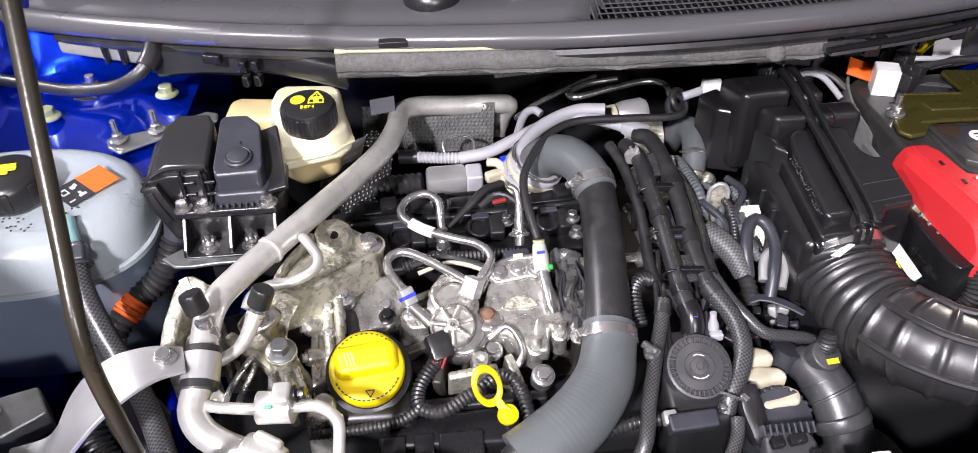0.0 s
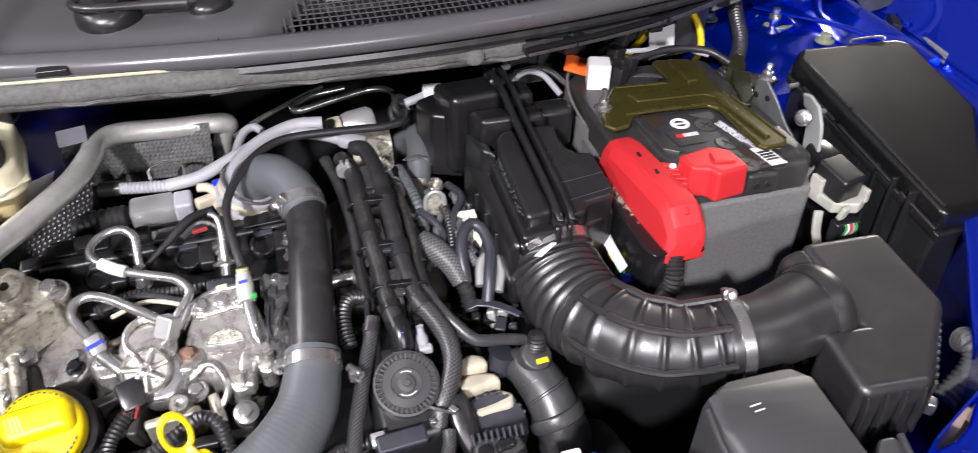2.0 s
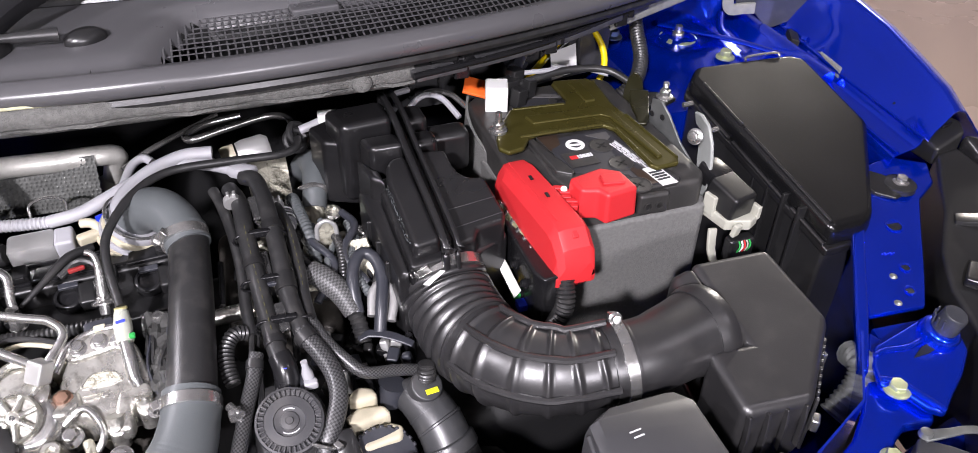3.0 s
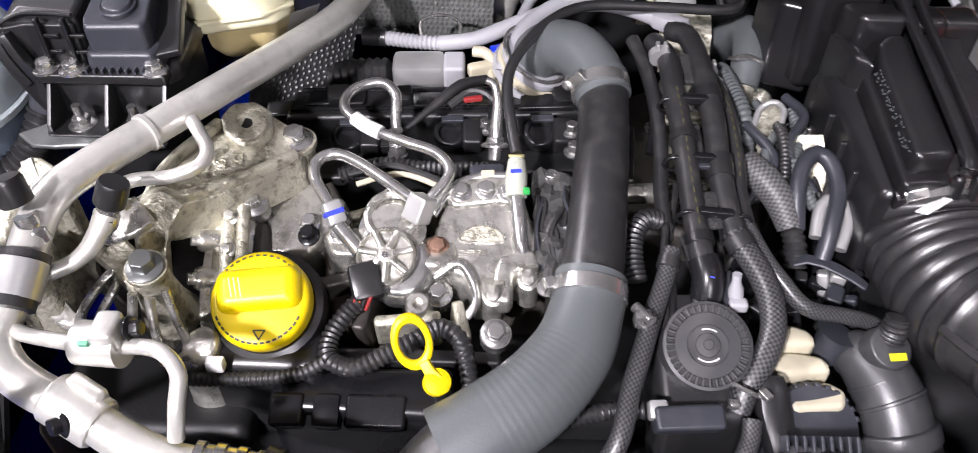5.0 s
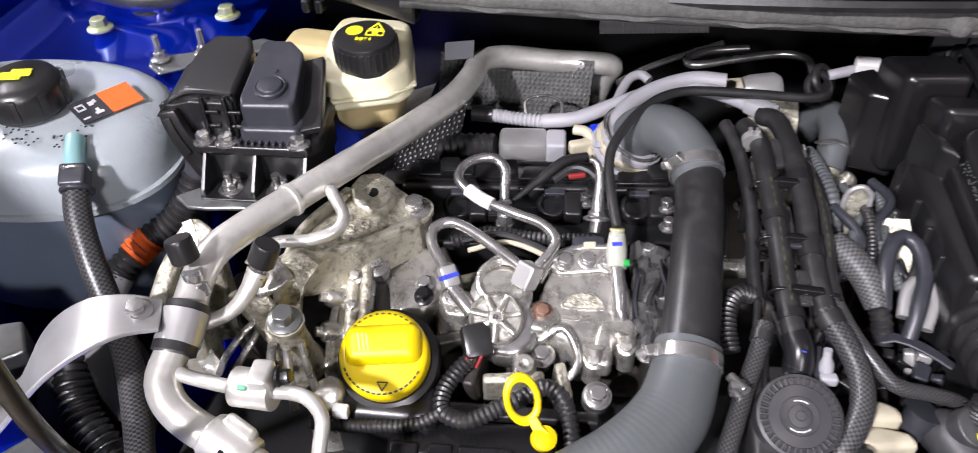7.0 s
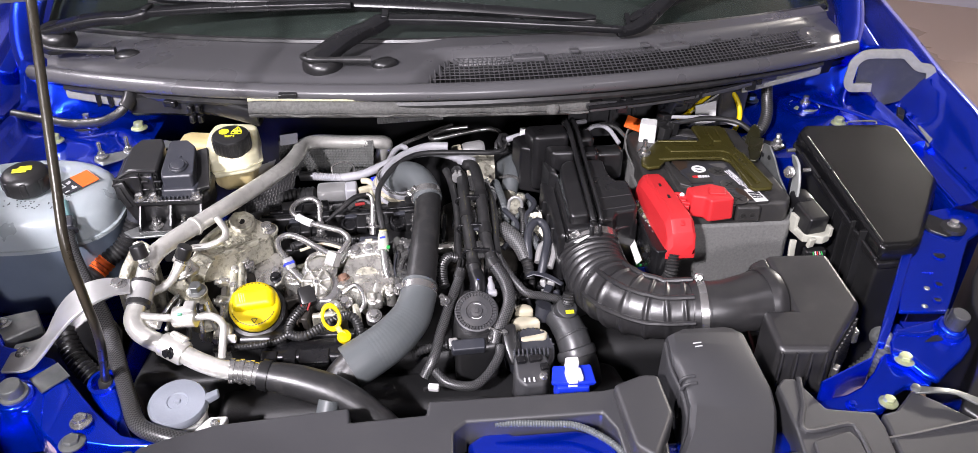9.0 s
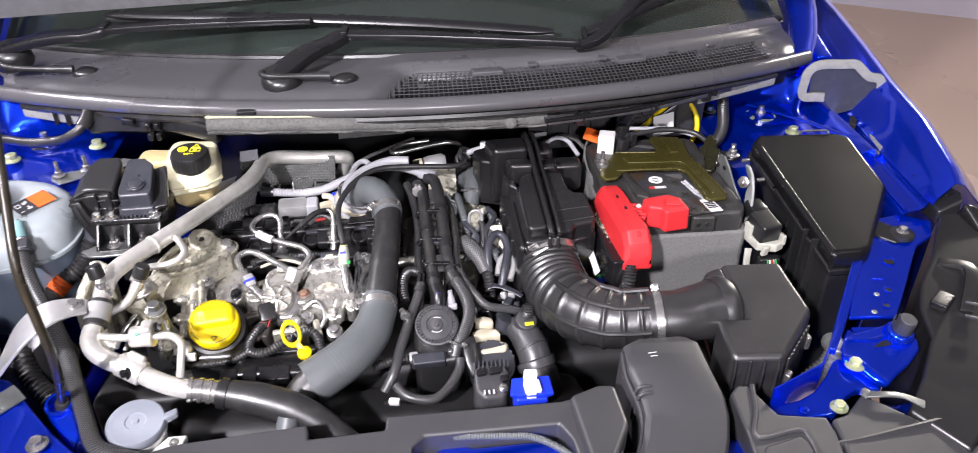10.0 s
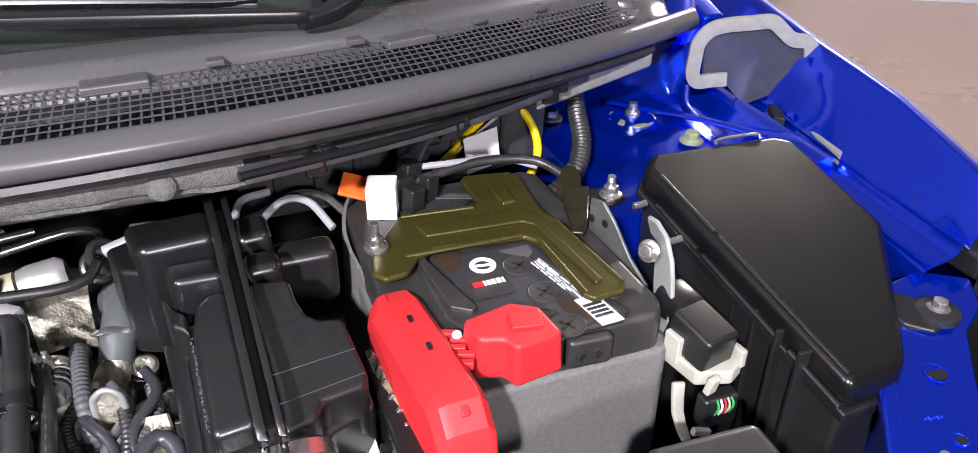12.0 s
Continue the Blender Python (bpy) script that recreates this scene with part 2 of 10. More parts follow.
def block(at, size, bevel=0.003, turn=(0, 0, 0), taper=1.0, segments=2):
    """A rounded box round the point at; taper narrows its top."""
    bm = bmesh.new()
    bmesh.ops.create_cube(bm, size=1)
    for v in bm.verts:
        k = taper if v.co.z > 0 else 1
        v.co = Vector((v.co.x * size[0] * k, v.co.y * size[1] * k, v.co.z * size[2]))
    soften(bm, bevel, segments)
    bmesh.ops.transform(bm, matrix=pose(*at, *turn), verts=bm.verts[:])
    return bm


def prism(outline, low, high, bevel=0.004, shrink=0.0, segments=2):
    """A plate or housing of any outline. low and high are heights or functions of (x, y); shrink pulls the top inwards."""
    bm = bmesh.new()
    lo = low if callable(low) else (lambda x, y: low)
    hi = high if callable(high) else (lambda x, y: high)
    mid = sum((Vector(p) for p in outline), Vector((0, 0))) / len(outline)
    a = [bm.verts.new((x, y, lo(x, y))) for x, y in outline]
    top = [Vector(p) + (mid - Vector(p)).normalized() * shrink for p in outline]
    b = [bm.verts.new((p.x, p.y, hi(p.x, p.y))) for p in top]
    k = len(outline)
    for i in range(k):
        bm.faces.new((a[i], a[(i + 1) % k], b[(i + 1) % k], b[i]))
    bm.faces.new(a[::-1])
    bm.faces.new(b)
    return soften(bm, bevel, segments)


def slope(p, q, r):
    """The height over (x, y) of the plane through three places."""
    p, q, r = Vector(p), Vector(q), Vector(r)
    n = (q - p).cross(r - p)
    return lambda x, y: p.z - (n.x * (x - p.x) + n.y * (y - p.y)) / n.z


def join(*bms):
    out = bmesh.new()
    for b in bms:
        me = bpy.data.meshes.new("tmp")
        b.to_mesh(me)
        b.free()
        out.from_mesh(me)
        bpy.data.meshes.remove(me)
    return out


def smooth_line(points, step):
    """Evenly spaced places along a soft curve through the points, with the share of the way at each."""
    p = [Vector(q) for q in points]
    p = [2 * p[0] - p[1], *p, 2 * p[-1] - p[-2]]
    dense, share = [], []
    for i in range(1, len(p) - 2):
        for k in range(24):
            u = k / 24
            a, b, c, d = p[i - 1:i + 3]
            dense.append(0.5 * (2 * b + (c - a) * u + (2 * a - 5 * b + 4 * c - d) * u * u + (3 * b - a - 3 * c + d) * u ** 3))
            share.append((i - 1 + u) / (len(p) - 3))
    dense.append(p[-2])
    share.append(1.0)
    length = [0]
    for a, b in zip(dense, dense[1:]):
        length.append(length[-1] + (b - a).length)
    n = max(2, round(length[-1] / step))
    out, j = [], 0
    for i in range(n + 1):
        s = length[-1] * i / n
        while j < len(length) - 2 and length[j + 1] < s:
            j += 1
        f = (s - length[j]) / max(1e-9, length[j + 1] - length[j])
        out.append((dense[j].lerp(dense[j + 1], min(1, f)), s, share[j] + (share[j + 1] - share[j]) * min(1, f)))
    return out


def tube(points, radius, seg=14, step=0.006, shape=None, flat=1.0):
    """A hose or pipe through the points. radius: one, or one for each point; shape(s): a factor along the way, in metres."""
    line = smooth_line(points, step)
    radii = radius if isinstance(radius, (list, tuple)) else [radius] * len(points)
    bm = bmesh.new()
    uv = bm.loops.layers.uv.new("UVMap")
    rings, side = [], None
    for i, (c, s, u) in enumerate(line):
        a, b = line[max(0, i - 1)][0], line[min(len(line) - 1, i + 1)][0]
        t = (b - a).normalized()
        if side is None:
            side = t.orthogonal().normalized()
            if abs(t.z) < 0.9:
                side = Vector((0, 0, 1)).cross(t).normalized()
        side = (side - t * side.dot(t)).normalized()
        up = t.cross(side)
        k = u * (len(points) - 1)
        j = min(int(k), len(points) - 2)
        r = radii[j] + (radii[j + 1] - radii[j]) * (k - j)
        r *= shape(s) if shape else 1
        rings.append([bm.verts.new(c + (side * math.cos(2 * math.pi * q / seg) + up * math.sin(2 * math.pi * q / seg) * flat) * r) for q in range(seg)])
    for i in range(len(rings) - 1):
        for q in range(seg):
            f = bm.faces.new((rings[i][q], rings[i][(q + 1) % seg], rings[i + 1][(q + 1) % seg], rings[i + 1][q]))
            for loop, (du, dv) in zip(f.loops, ((0, 0), (1, 0), (1, 1), (0, 1))):
                loop[uv].uv = ((q + du) / seg, line[i + dv][1])
    bm.faces.new(rings[0][::-1])
    bm.faces.new(rings[-1])
    return bm


def ribbed(pitch, depth):
    return lambda s: 1 + depth * math.sin(2 * math.pi * s / pitch)


def loom(points, radius, pitch=0.005):
    """A split corrugated wire conduit."""
    return tube(points, radius, 12, pitch / 4, ribbed(pitch, 0.09))


def turned(profile, at, way=(0, 0, 1), seg=28):
    """A turned body: (radius, height) pairs round the axis way."""
    bm = bmesh.new()
    rings = []
    for r, z in profile:
        rings.append([bm.verts.new((r * math.cos(2 * math.pi * q / seg), r * math.sin(2 * math.pi * q / seg), z)) for q in range(seg)] if r > 1e-6 else [bm.verts.new((0, 0, z))])
    for a, b in zip(rings, rings[1:]):
        for q in range(seg):
            p = (q + 1) % seg
            if len(a) == 1 and len(b) > 1:
                bm.faces.new((a[0], b[p], b[q]))
            elif len(b) == 1 and len(a) > 1:
                bm.faces.new((a[q], a[p], b[0]))
            elif len(a) > 1:
                bm.faces.new((a[q], a[p], b[p], b[q]))
    for ring, flip in ((rings[0], True), (rings[-1], False)):
        if len(ring) > 2:
            bm.faces.new(ring[::-1] if flip else ring)
    return aim(bm, at, way)


def aim(bm, at, way=(0, 0, 1), spin=0.0):
    m = Matrix.Translation(at) @ Vector(way).to_track_quat("Z", "Y").to_matrix().to_4x4() @ Matrix.Rotation(radians(spin), 4, "Z")
    bmesh.ops.transform(bm, matrix=m, verts=bm.verts[:])
    return bm


def ring(at, way, radius, thick, seg=28):
    """A round loop of wire."""
    bm = bmesh.new()
    rows = []
    for i in range(seg):
        a = 2 * math.pi * i / seg
        rows.append([bm.verts.new(((radius + thick * math.cos(b)) * math.cos(a), (radius + thick * math.cos(b)) * math.sin(a), thick * math.sin(b)))
                     for b in [2 * math.pi * k / 8 for k in range(8)]])
    for i in range(seg):
        for k in range(8):
            bm.faces.new((rows[i][k], rows[(i + 1) % seg][k], rows[(i + 1) % seg][(k + 1) % 8], rows[i][(k + 1) % 8]))
    return aim(bm, at, way)


def hexagon(r, h, at, way=(0, 0, 1), flange=1.45, spin=10):
    """A flanged hexagon head or nut."""
    bm = bmesh.new()
    bmesh.ops.create_cone(bm, cap_ends=True, segments=6, radius1=r, radius2=r * 0.96, depth=h)
    soften(bm, r * 0.12, 1, 20)
    bmesh.ops.translate(bm, vec=(0, 0, h / 2 + 0.15 * r), verts=bm.verts[:])
    aim(bm, at, way, spin)
    return join(bm, turned([(0, -0.001), (r * flange, -0.001), (r * flange, 0.10 * r), (r * 1.05, 0.32 * r), (0, 0.32 * r)], at, way, 20))


def bolt(at, r=0.006, h=0.006, way=(0, 0, 1), material=None, parent=None, label="", stud=0.0, name="bolt"):
    bm = hexagon(r, h, at, way)
    if stud:
        d = Vector(way).normalized()
        bm = join(bm, tube([Vector(at), Vector(at) + d * stud * 0.5, Vector(at) + d * stud], r * 0.5, 10, 0.0008, ribbed(0.0016, 0.06)))
    if parent:
        return part(name, bm, material or STEEL, parent, label)
    return bm


def sheet(grid, thick=0.0):
    """A surface from rows of places; thick gives it a back."""
    bm = bmesh.new()
    rows = [[bm.verts.new(p) for p in row] for row in grid]
    for a, b in zip(rows, rows[1:]):
        for i in range(len(a) - 1):
            bm.faces.new((a[i], a[i + 1], b[i + 1], b[i]))
    if thick:
        bmesh.ops.recalc_face_normals(bm, faces=bm.faces[:])
        bmesh.ops.solidify(bm, geom=bm.faces[:], thickness=thick)
    return bm


def strip(points, widths, thick, up=(0, 0, 1), bevel=0.0015, step=0.012):
    """A bent flat bar: its middle line, its width at each point, its thickness."""
    line = smooth_line(points, step)
    bm = bmesh.new()
    rows = []
    for i, (c, s, u) in enumerate(line):
        t = (line[min(len(line) - 1, i + 1)][0] - line[max(0, i - 1)][0]).normalized()
        side = t.cross(Vector(up)).normalized()
        n = side.cross(t).normalized()
        k = u * (len(points) - 1)
        j = min(int(k), len(points) - 2)
        w = (widths[j] + (widths[j + 1] - widths[j]) * (k - j)) / 2
        rows.append([bm.verts.new(c + side * a * w + n * b * thick / 2) for a, b in ((-1, -1), (1, -1), (1, 1), (-1, 1))])
    for a, b in zip(rows, rows[1:]):
        for q in range(4):
            bm.faces.new((a[q], a[(q + 1) % 4], b[(q + 1) % 4], b[q]))
    bm.faces.new(rows[0][::-1])
    bm.faces.new(rows[-1])
    return soften(bm, bevel, 2, 50)


def clamp(parent, a, b, radius, name="hose_clamp", screw=(0, 0, 1), label="bright steel band clamp with a screw"):
    """A worm-drive band between the places a and b, with its screw housing on the side screw."""
    a, b = Vector(a), Vector(b)
    w = (b - a).normalized()
    band = part(name, join(turned([(radius, 0), (radius + 0.0012, 0), (radius + 0.0012, (b - a).length), (radius, (b - a).length)], a, w, 36)), STEEL, parent, label)
    s = Vector(screw)
    s = (s - w * s.dot(w)).normalized()
    mid = (a + b) / 2 + s * (radius + 0.003)
    t = w.cross(s)
    part("screw", join(aim(block((0, 0, 0), (0.007, 0.008, 0.014), 0.001), mid, t), hexagon(0.0042, 0.005, mid + t * 0.007, t)), STEEL, band)
    return band


def upright(outline, at, way, thick, bevel=0.001):
    """A standing board: its outline in (along, height), the place of (0, 0) and the direction along it."""
    way = Vector((way[0], way[1], 0)).normalized()
    face = way.cross(Vector((0, 0, 1)))
    bm = prism(outline, 0, thick, bevel)
    for v in bm.verts:
        v.co = Vector(at) + way * v.co.x + Vector((0, 0, 1)) * v.co.y + face * v.co.z
    return bm


def quad_on(at, u, v, lift=0.0006):
    """A thin printed patch spanned by u and v from the corner at."""
    at, u, v = Vector(at), Vector(u), Vector(v)
    n = u.cross(v).normalized() * lift
    bm = bmesh.new()
    lo = [bm.verts.new(p) for p in (at, at + u, at + u + v, at + v)]
    hi = [bm.verts.new(p + n) for p in (at, at + u, at + u + v, at + v)]
    bm.faces.new(hi)
    for i in range(4):
        bm.faces.new((lo[i], lo[(i + 1) % 4], hi[(i + 1) % 4], hi[i]))
    return bm


def bars_on(at, u, v, rows, fill=0.55, seed=1):
    """Rows of printed bars in the patch spanned by u and v."""
    rnd = random.Random(seed)
    at, u, v = Vector(at), Vector(u), Vector(v)
    out = []
    for i in range(rows):
        x = 0.0
        while x < 0.95:
            w = min(rnd.uniform(0.08, 0.28), 1 - x)
            out.append(quad_on(at + v * ((i + 0.2) / rows) + u * x, u * w * 0.8, v * (fill / rows), 0.0008))
            x += w
    return join(*out)


def words_on(text, at, u, v, size, depth=0.0006):
    """Lettering from the built-in font, along u with its top towards v."""
    cu = bpy.data.curves.new("words", "FONT")
    cu.body, cu.size, cu.extrude, cu.align_x, cu.align_y = text, size, depth, "CENTER", "CENTER"
    ob = bpy.data.objects.new("words", cu)
    me = bpy.data.meshes.new_from_object(ob)
    bm = bmesh.new()
    bm.from_mesh(me)
    bpy.data.objects.remove(ob)
    bpy.data.meshes.remove(me)
    u, v = Vector(u).normalized(), Vector(v)
    n = u.cross(v).normalized()
    v = n.cross(u)
    m = Matrix((u, v, n)).transposed().to_4x4()
    m.translation = at
    bmesh.ops.transform(bm, matrix=m, verts=bm.verts[:])
    return bm


# ---- the hall ----
solid("floor", sheet([[(x, y, 0) for x in (-7, 0, 7)] for y in (-7, 0, 7)]), FLOOR, "polished pinkish-beige show floor", "floor", kind="structure")
WALL_A, WALL_B = Vector((2.63, 3.48, 0)), Vector((3.81, 2.84, 0))
WALL_DIR = (WALL_B - WALL_A).normalized()
WALL_OUT = Vector((-WALL_DIR.y, WALL_DIR.x, 0))
bm = bmesh.new()
base = [WALL_A - WALL_DIR * 3, WALL_B + WALL_DIR * 2.4]
verts = [[bm.verts.new(p + WALL_OUT * k + Vector((0, 0, z))) for p in base for k in (0, 0.08)] for z in (0, 2.6)]
bmesh.ops.convex_hull(bm, input=bm.verts[:])
solid("wall_display", bm, WALL, "pale lilac display wall panel standing on the floor", "wall", kind="structure")
sign_mid = WALL_A + WALL_DIR * 0.92 + Vector((0, 0, 0.42)) - WALL_OUT * 0.004
bm = bmesh.new()
for a0, a1 in ((200, 340), (20, 160)):
    pts = [sign_mid + WALL_DIR * 0.17 * math.cos(radians(a)) + Vector((0, 0, 0.17 * math.sin(radians(a)))) for a in range(a0, a1 + 1, 10)]
    tmp = bpy.data.meshes.new("tmp")
    tube(pts, 0.012, 8, 0.02).to_mesh(tmp)
    bm.from_mesh(tmp)
solid("wall_sign", bm, DARK_PRINT, "dark ring-shaped sign fixed to the display wall", "sign")
for nm, a, b in (("wall_north", (-7, 7), (7, 7)), ("wall_south", (-7, -7), (7, -7)), ("wall_east", (7, -7), (7, 7)), ("wall_west", (-7, -7), (-7, 7))):
    solid(nm, sheet([[(a[0], a[1], z), (b[0], b[1], z)] for z in (0, 4.2)], 0.1), HALL, "plain painted hall wall", "wall", kind="structure")
solid("ceiling", sheet([[(x, y, 4.2) for x in (-7, 7)] for y in (-7, 7)], 0.1), HALL, "plain hall ceiling", "ceiling", kind="structure")

# ---- the car's body ----
car = thing("car_body", (0, 0, 0), "metallic blue car body seen into its open engine bay", "car")


def lip_line(x):
    return -0.215 + 0.5 * x * x, 1.088 - 0.10 * x * x


def screen_line(x):
    return -0.012 + 0.46 * x * x, 1.090 - 0.08 * x * x


def tower(side, cx, cy, cz):
    """A strut tower: a domed plate, the drop to the bay and the rise to the bulkhead."""
    grid = []
    for i in range(25):
        u = i / 24
        row = []
        for j in range(25):
            v = j / 24
            x = cx + side * (-0.125 + 0.245 * u)
            y = cy - 0.19 + 0.32 * v
            d = math.hypot(x - cx, y - cy)
            z = cz - 0.004 + 0.008 * max(0, 1 - (d / 0.09) ** 4) - 0.006 * math.exp(-((d - 0.033) / 0.008) ** 2)
            z += 0.055 * max(0, min(1, (y - cy - 0.055) / 0.03))
            z += 0.02 * max(0, min(1, (side * (x - cx) - 0.085) / 0.02))
            z -= 0.25 * max(0, (0.035 - u) / 0.035) + 0.25 * max(0, (0.04 - v) / 0.04)
            row.append((x, y, z))
        grid.append(row)
    t = part("strut_tower", sheet(grid), BLUE, car, sharp=60)
    part("strut_rod", join(hexagon(0.009, 0.008, (cx, cy, cz), flange=1.7), tube([(cx, cy, cz + 0.008), (cx, cy, cz + 0.013), (cx, cy, cz + 0.018)], 0.005, 12, 0.001, ribbed(0.002, 0.06))), STEEL, t, "brassy strut rod nut in a round seat")
    part("strut_ring", turned([(0.018, 0), (0.026, 0), (0.026, 0.004), (0.018, 0.006)], (cx, cy, cz - 0.003)), GREEN_ZINC if side > 0 else DARK, t)
    return t


tower_r = tower(1, 0.614, 0.0, 0.948)
tower_l = tower(-1, -0.583, -0.055, 0.984)
for t, p in ((tower_r, (0.640, -0.078, 0.952)), (tower_l, (-0.607, -0.123, 0.991)), (tower_l, (-0.493, -0.088, 0.991)), (tower_r, (0.53, 0.03, 0.948))):
    bolt(p, 0.0085, 0.009, material=GREEN_ZINC, parent=t, label="greenish zinc-plated tower nut")


for line in (((0.690, 0.020, 0.967), (0.672, -0.012, 0.960), (0.668, -0.04, 0.957)), ((0.668, -0.04, 0.957), (0.690, -0.070, 0.957), (0.712, -0.104, 0.956)), ((0.668, -0.04, 0.957), (0.64, -0.010, 0.957), (0.600, 0.032, 0.957))):
    part("pressed_ridge", tube(line, 0.006, 10, 0.006, flat=0.5), BLUE, tower_r)


def fender(side):
    """The flange beside the bay, the gutter and the outer wing, from the screen to the headlamp."""
    rows = []
    for y, xi, crown, zc in ((0.55, 0.74, 0.885, 1.06), (0.30, 0.73, 0.868, 1.04), (0.10, 0.725, 0.834, 1.033), (-0.05, 0.722, 0.803, 1.029), (-0.12, 0.712, 0.797, 1.024), (-0.18, 0.705, 0.792, 1.019),
                           (-0.25, 0.700, 0.780, 1.010), (-0.30, 0.697, 0.772, 1.002), (-0.335, 0.694, 0.765, 0.990)):
        zi = 0.945 + 0.02 * max(0, y)
        rows.append([Vector((side * x, y, z)) for x, z in (
            (xi - 0.012, 0.55), (xi - 0.006, zi - 0.05), (xi, zi - 0.004), (xi + 0.006, zi), (xi + 0.028, zi + 0.004), (xi + 0.034, zi + 0.008), (xi + 0.037, zi + 0.018),
            (crown - 0.026, zc - 0.034), (crown - 0.022, zc - 0.024), (crown - 0.010, zc - 0.010), (crown - 0.004, zc - 0.002), (crown + 0.002, zc), (crown + 0.014, zc - 0.004), (crown + 0.05, zc - 0.04), (crown + 0.07, zc - 0.13), (crown + 0.075, 0.5))])
    fine = []
    for a, b in zip(rows, rows[1:]):
        for k in range(4):
            fine.append([p.lerp(q, k / 4) for p, q in zip(a, b)])
    fine.append(rows[-1])
    f = part("fender", sheet(fine, 0.0015), BLUE, car, sharp=60)
    for k in range(9):
        y = 0.02 - 0.036 * k
        part("weld_dimple", turned([(0.0045, 0), (0.004, 0.001), (0, 0.0012)], (side * 0.752, y, 0.968), (-side * 0.5, 0, 1), 14), BLUE, f)
    for q, m in ((((0.7365, -0.082), (0.7555, -0.046), (0.7560, -0.070), (0.7425, -0.092)), DARK), (((0.7500, -0.1214), (0.7680, -0.1060), (0.7480, -0.1731), (0.7390, -0.1800)), FOAM)):
        part("slot", prism([(side * x, y) for x, y in q], 0.955, 0.9665, 0.001), m, f, "open slot in the gutter")
    for dx, dz, r in ((0.006, 0.002, 0.0026), (0.036, 0.016, 0.0022)):
        part("pressed_edge", tube([(side * (xi + dx), y, 0.945 + dz) for y, xi in ((-0.02, 0.7224), (-0.12, 0.712), (-0.18, 0.705), (-0.25, 0.700), (-0.335, 0.694))], r, 8, 0.01), BLUE, f)
    part("gutter_seal", tube([(side * 0.735, y, 0.954) for y in (0.0, -0.06, -0.12, -0.17)], 0.006, 10, 0.01, flat=0.4), FOAM, f, "grey foam seal laid in the gutter")
    return f


fender(1)
fender(-1)


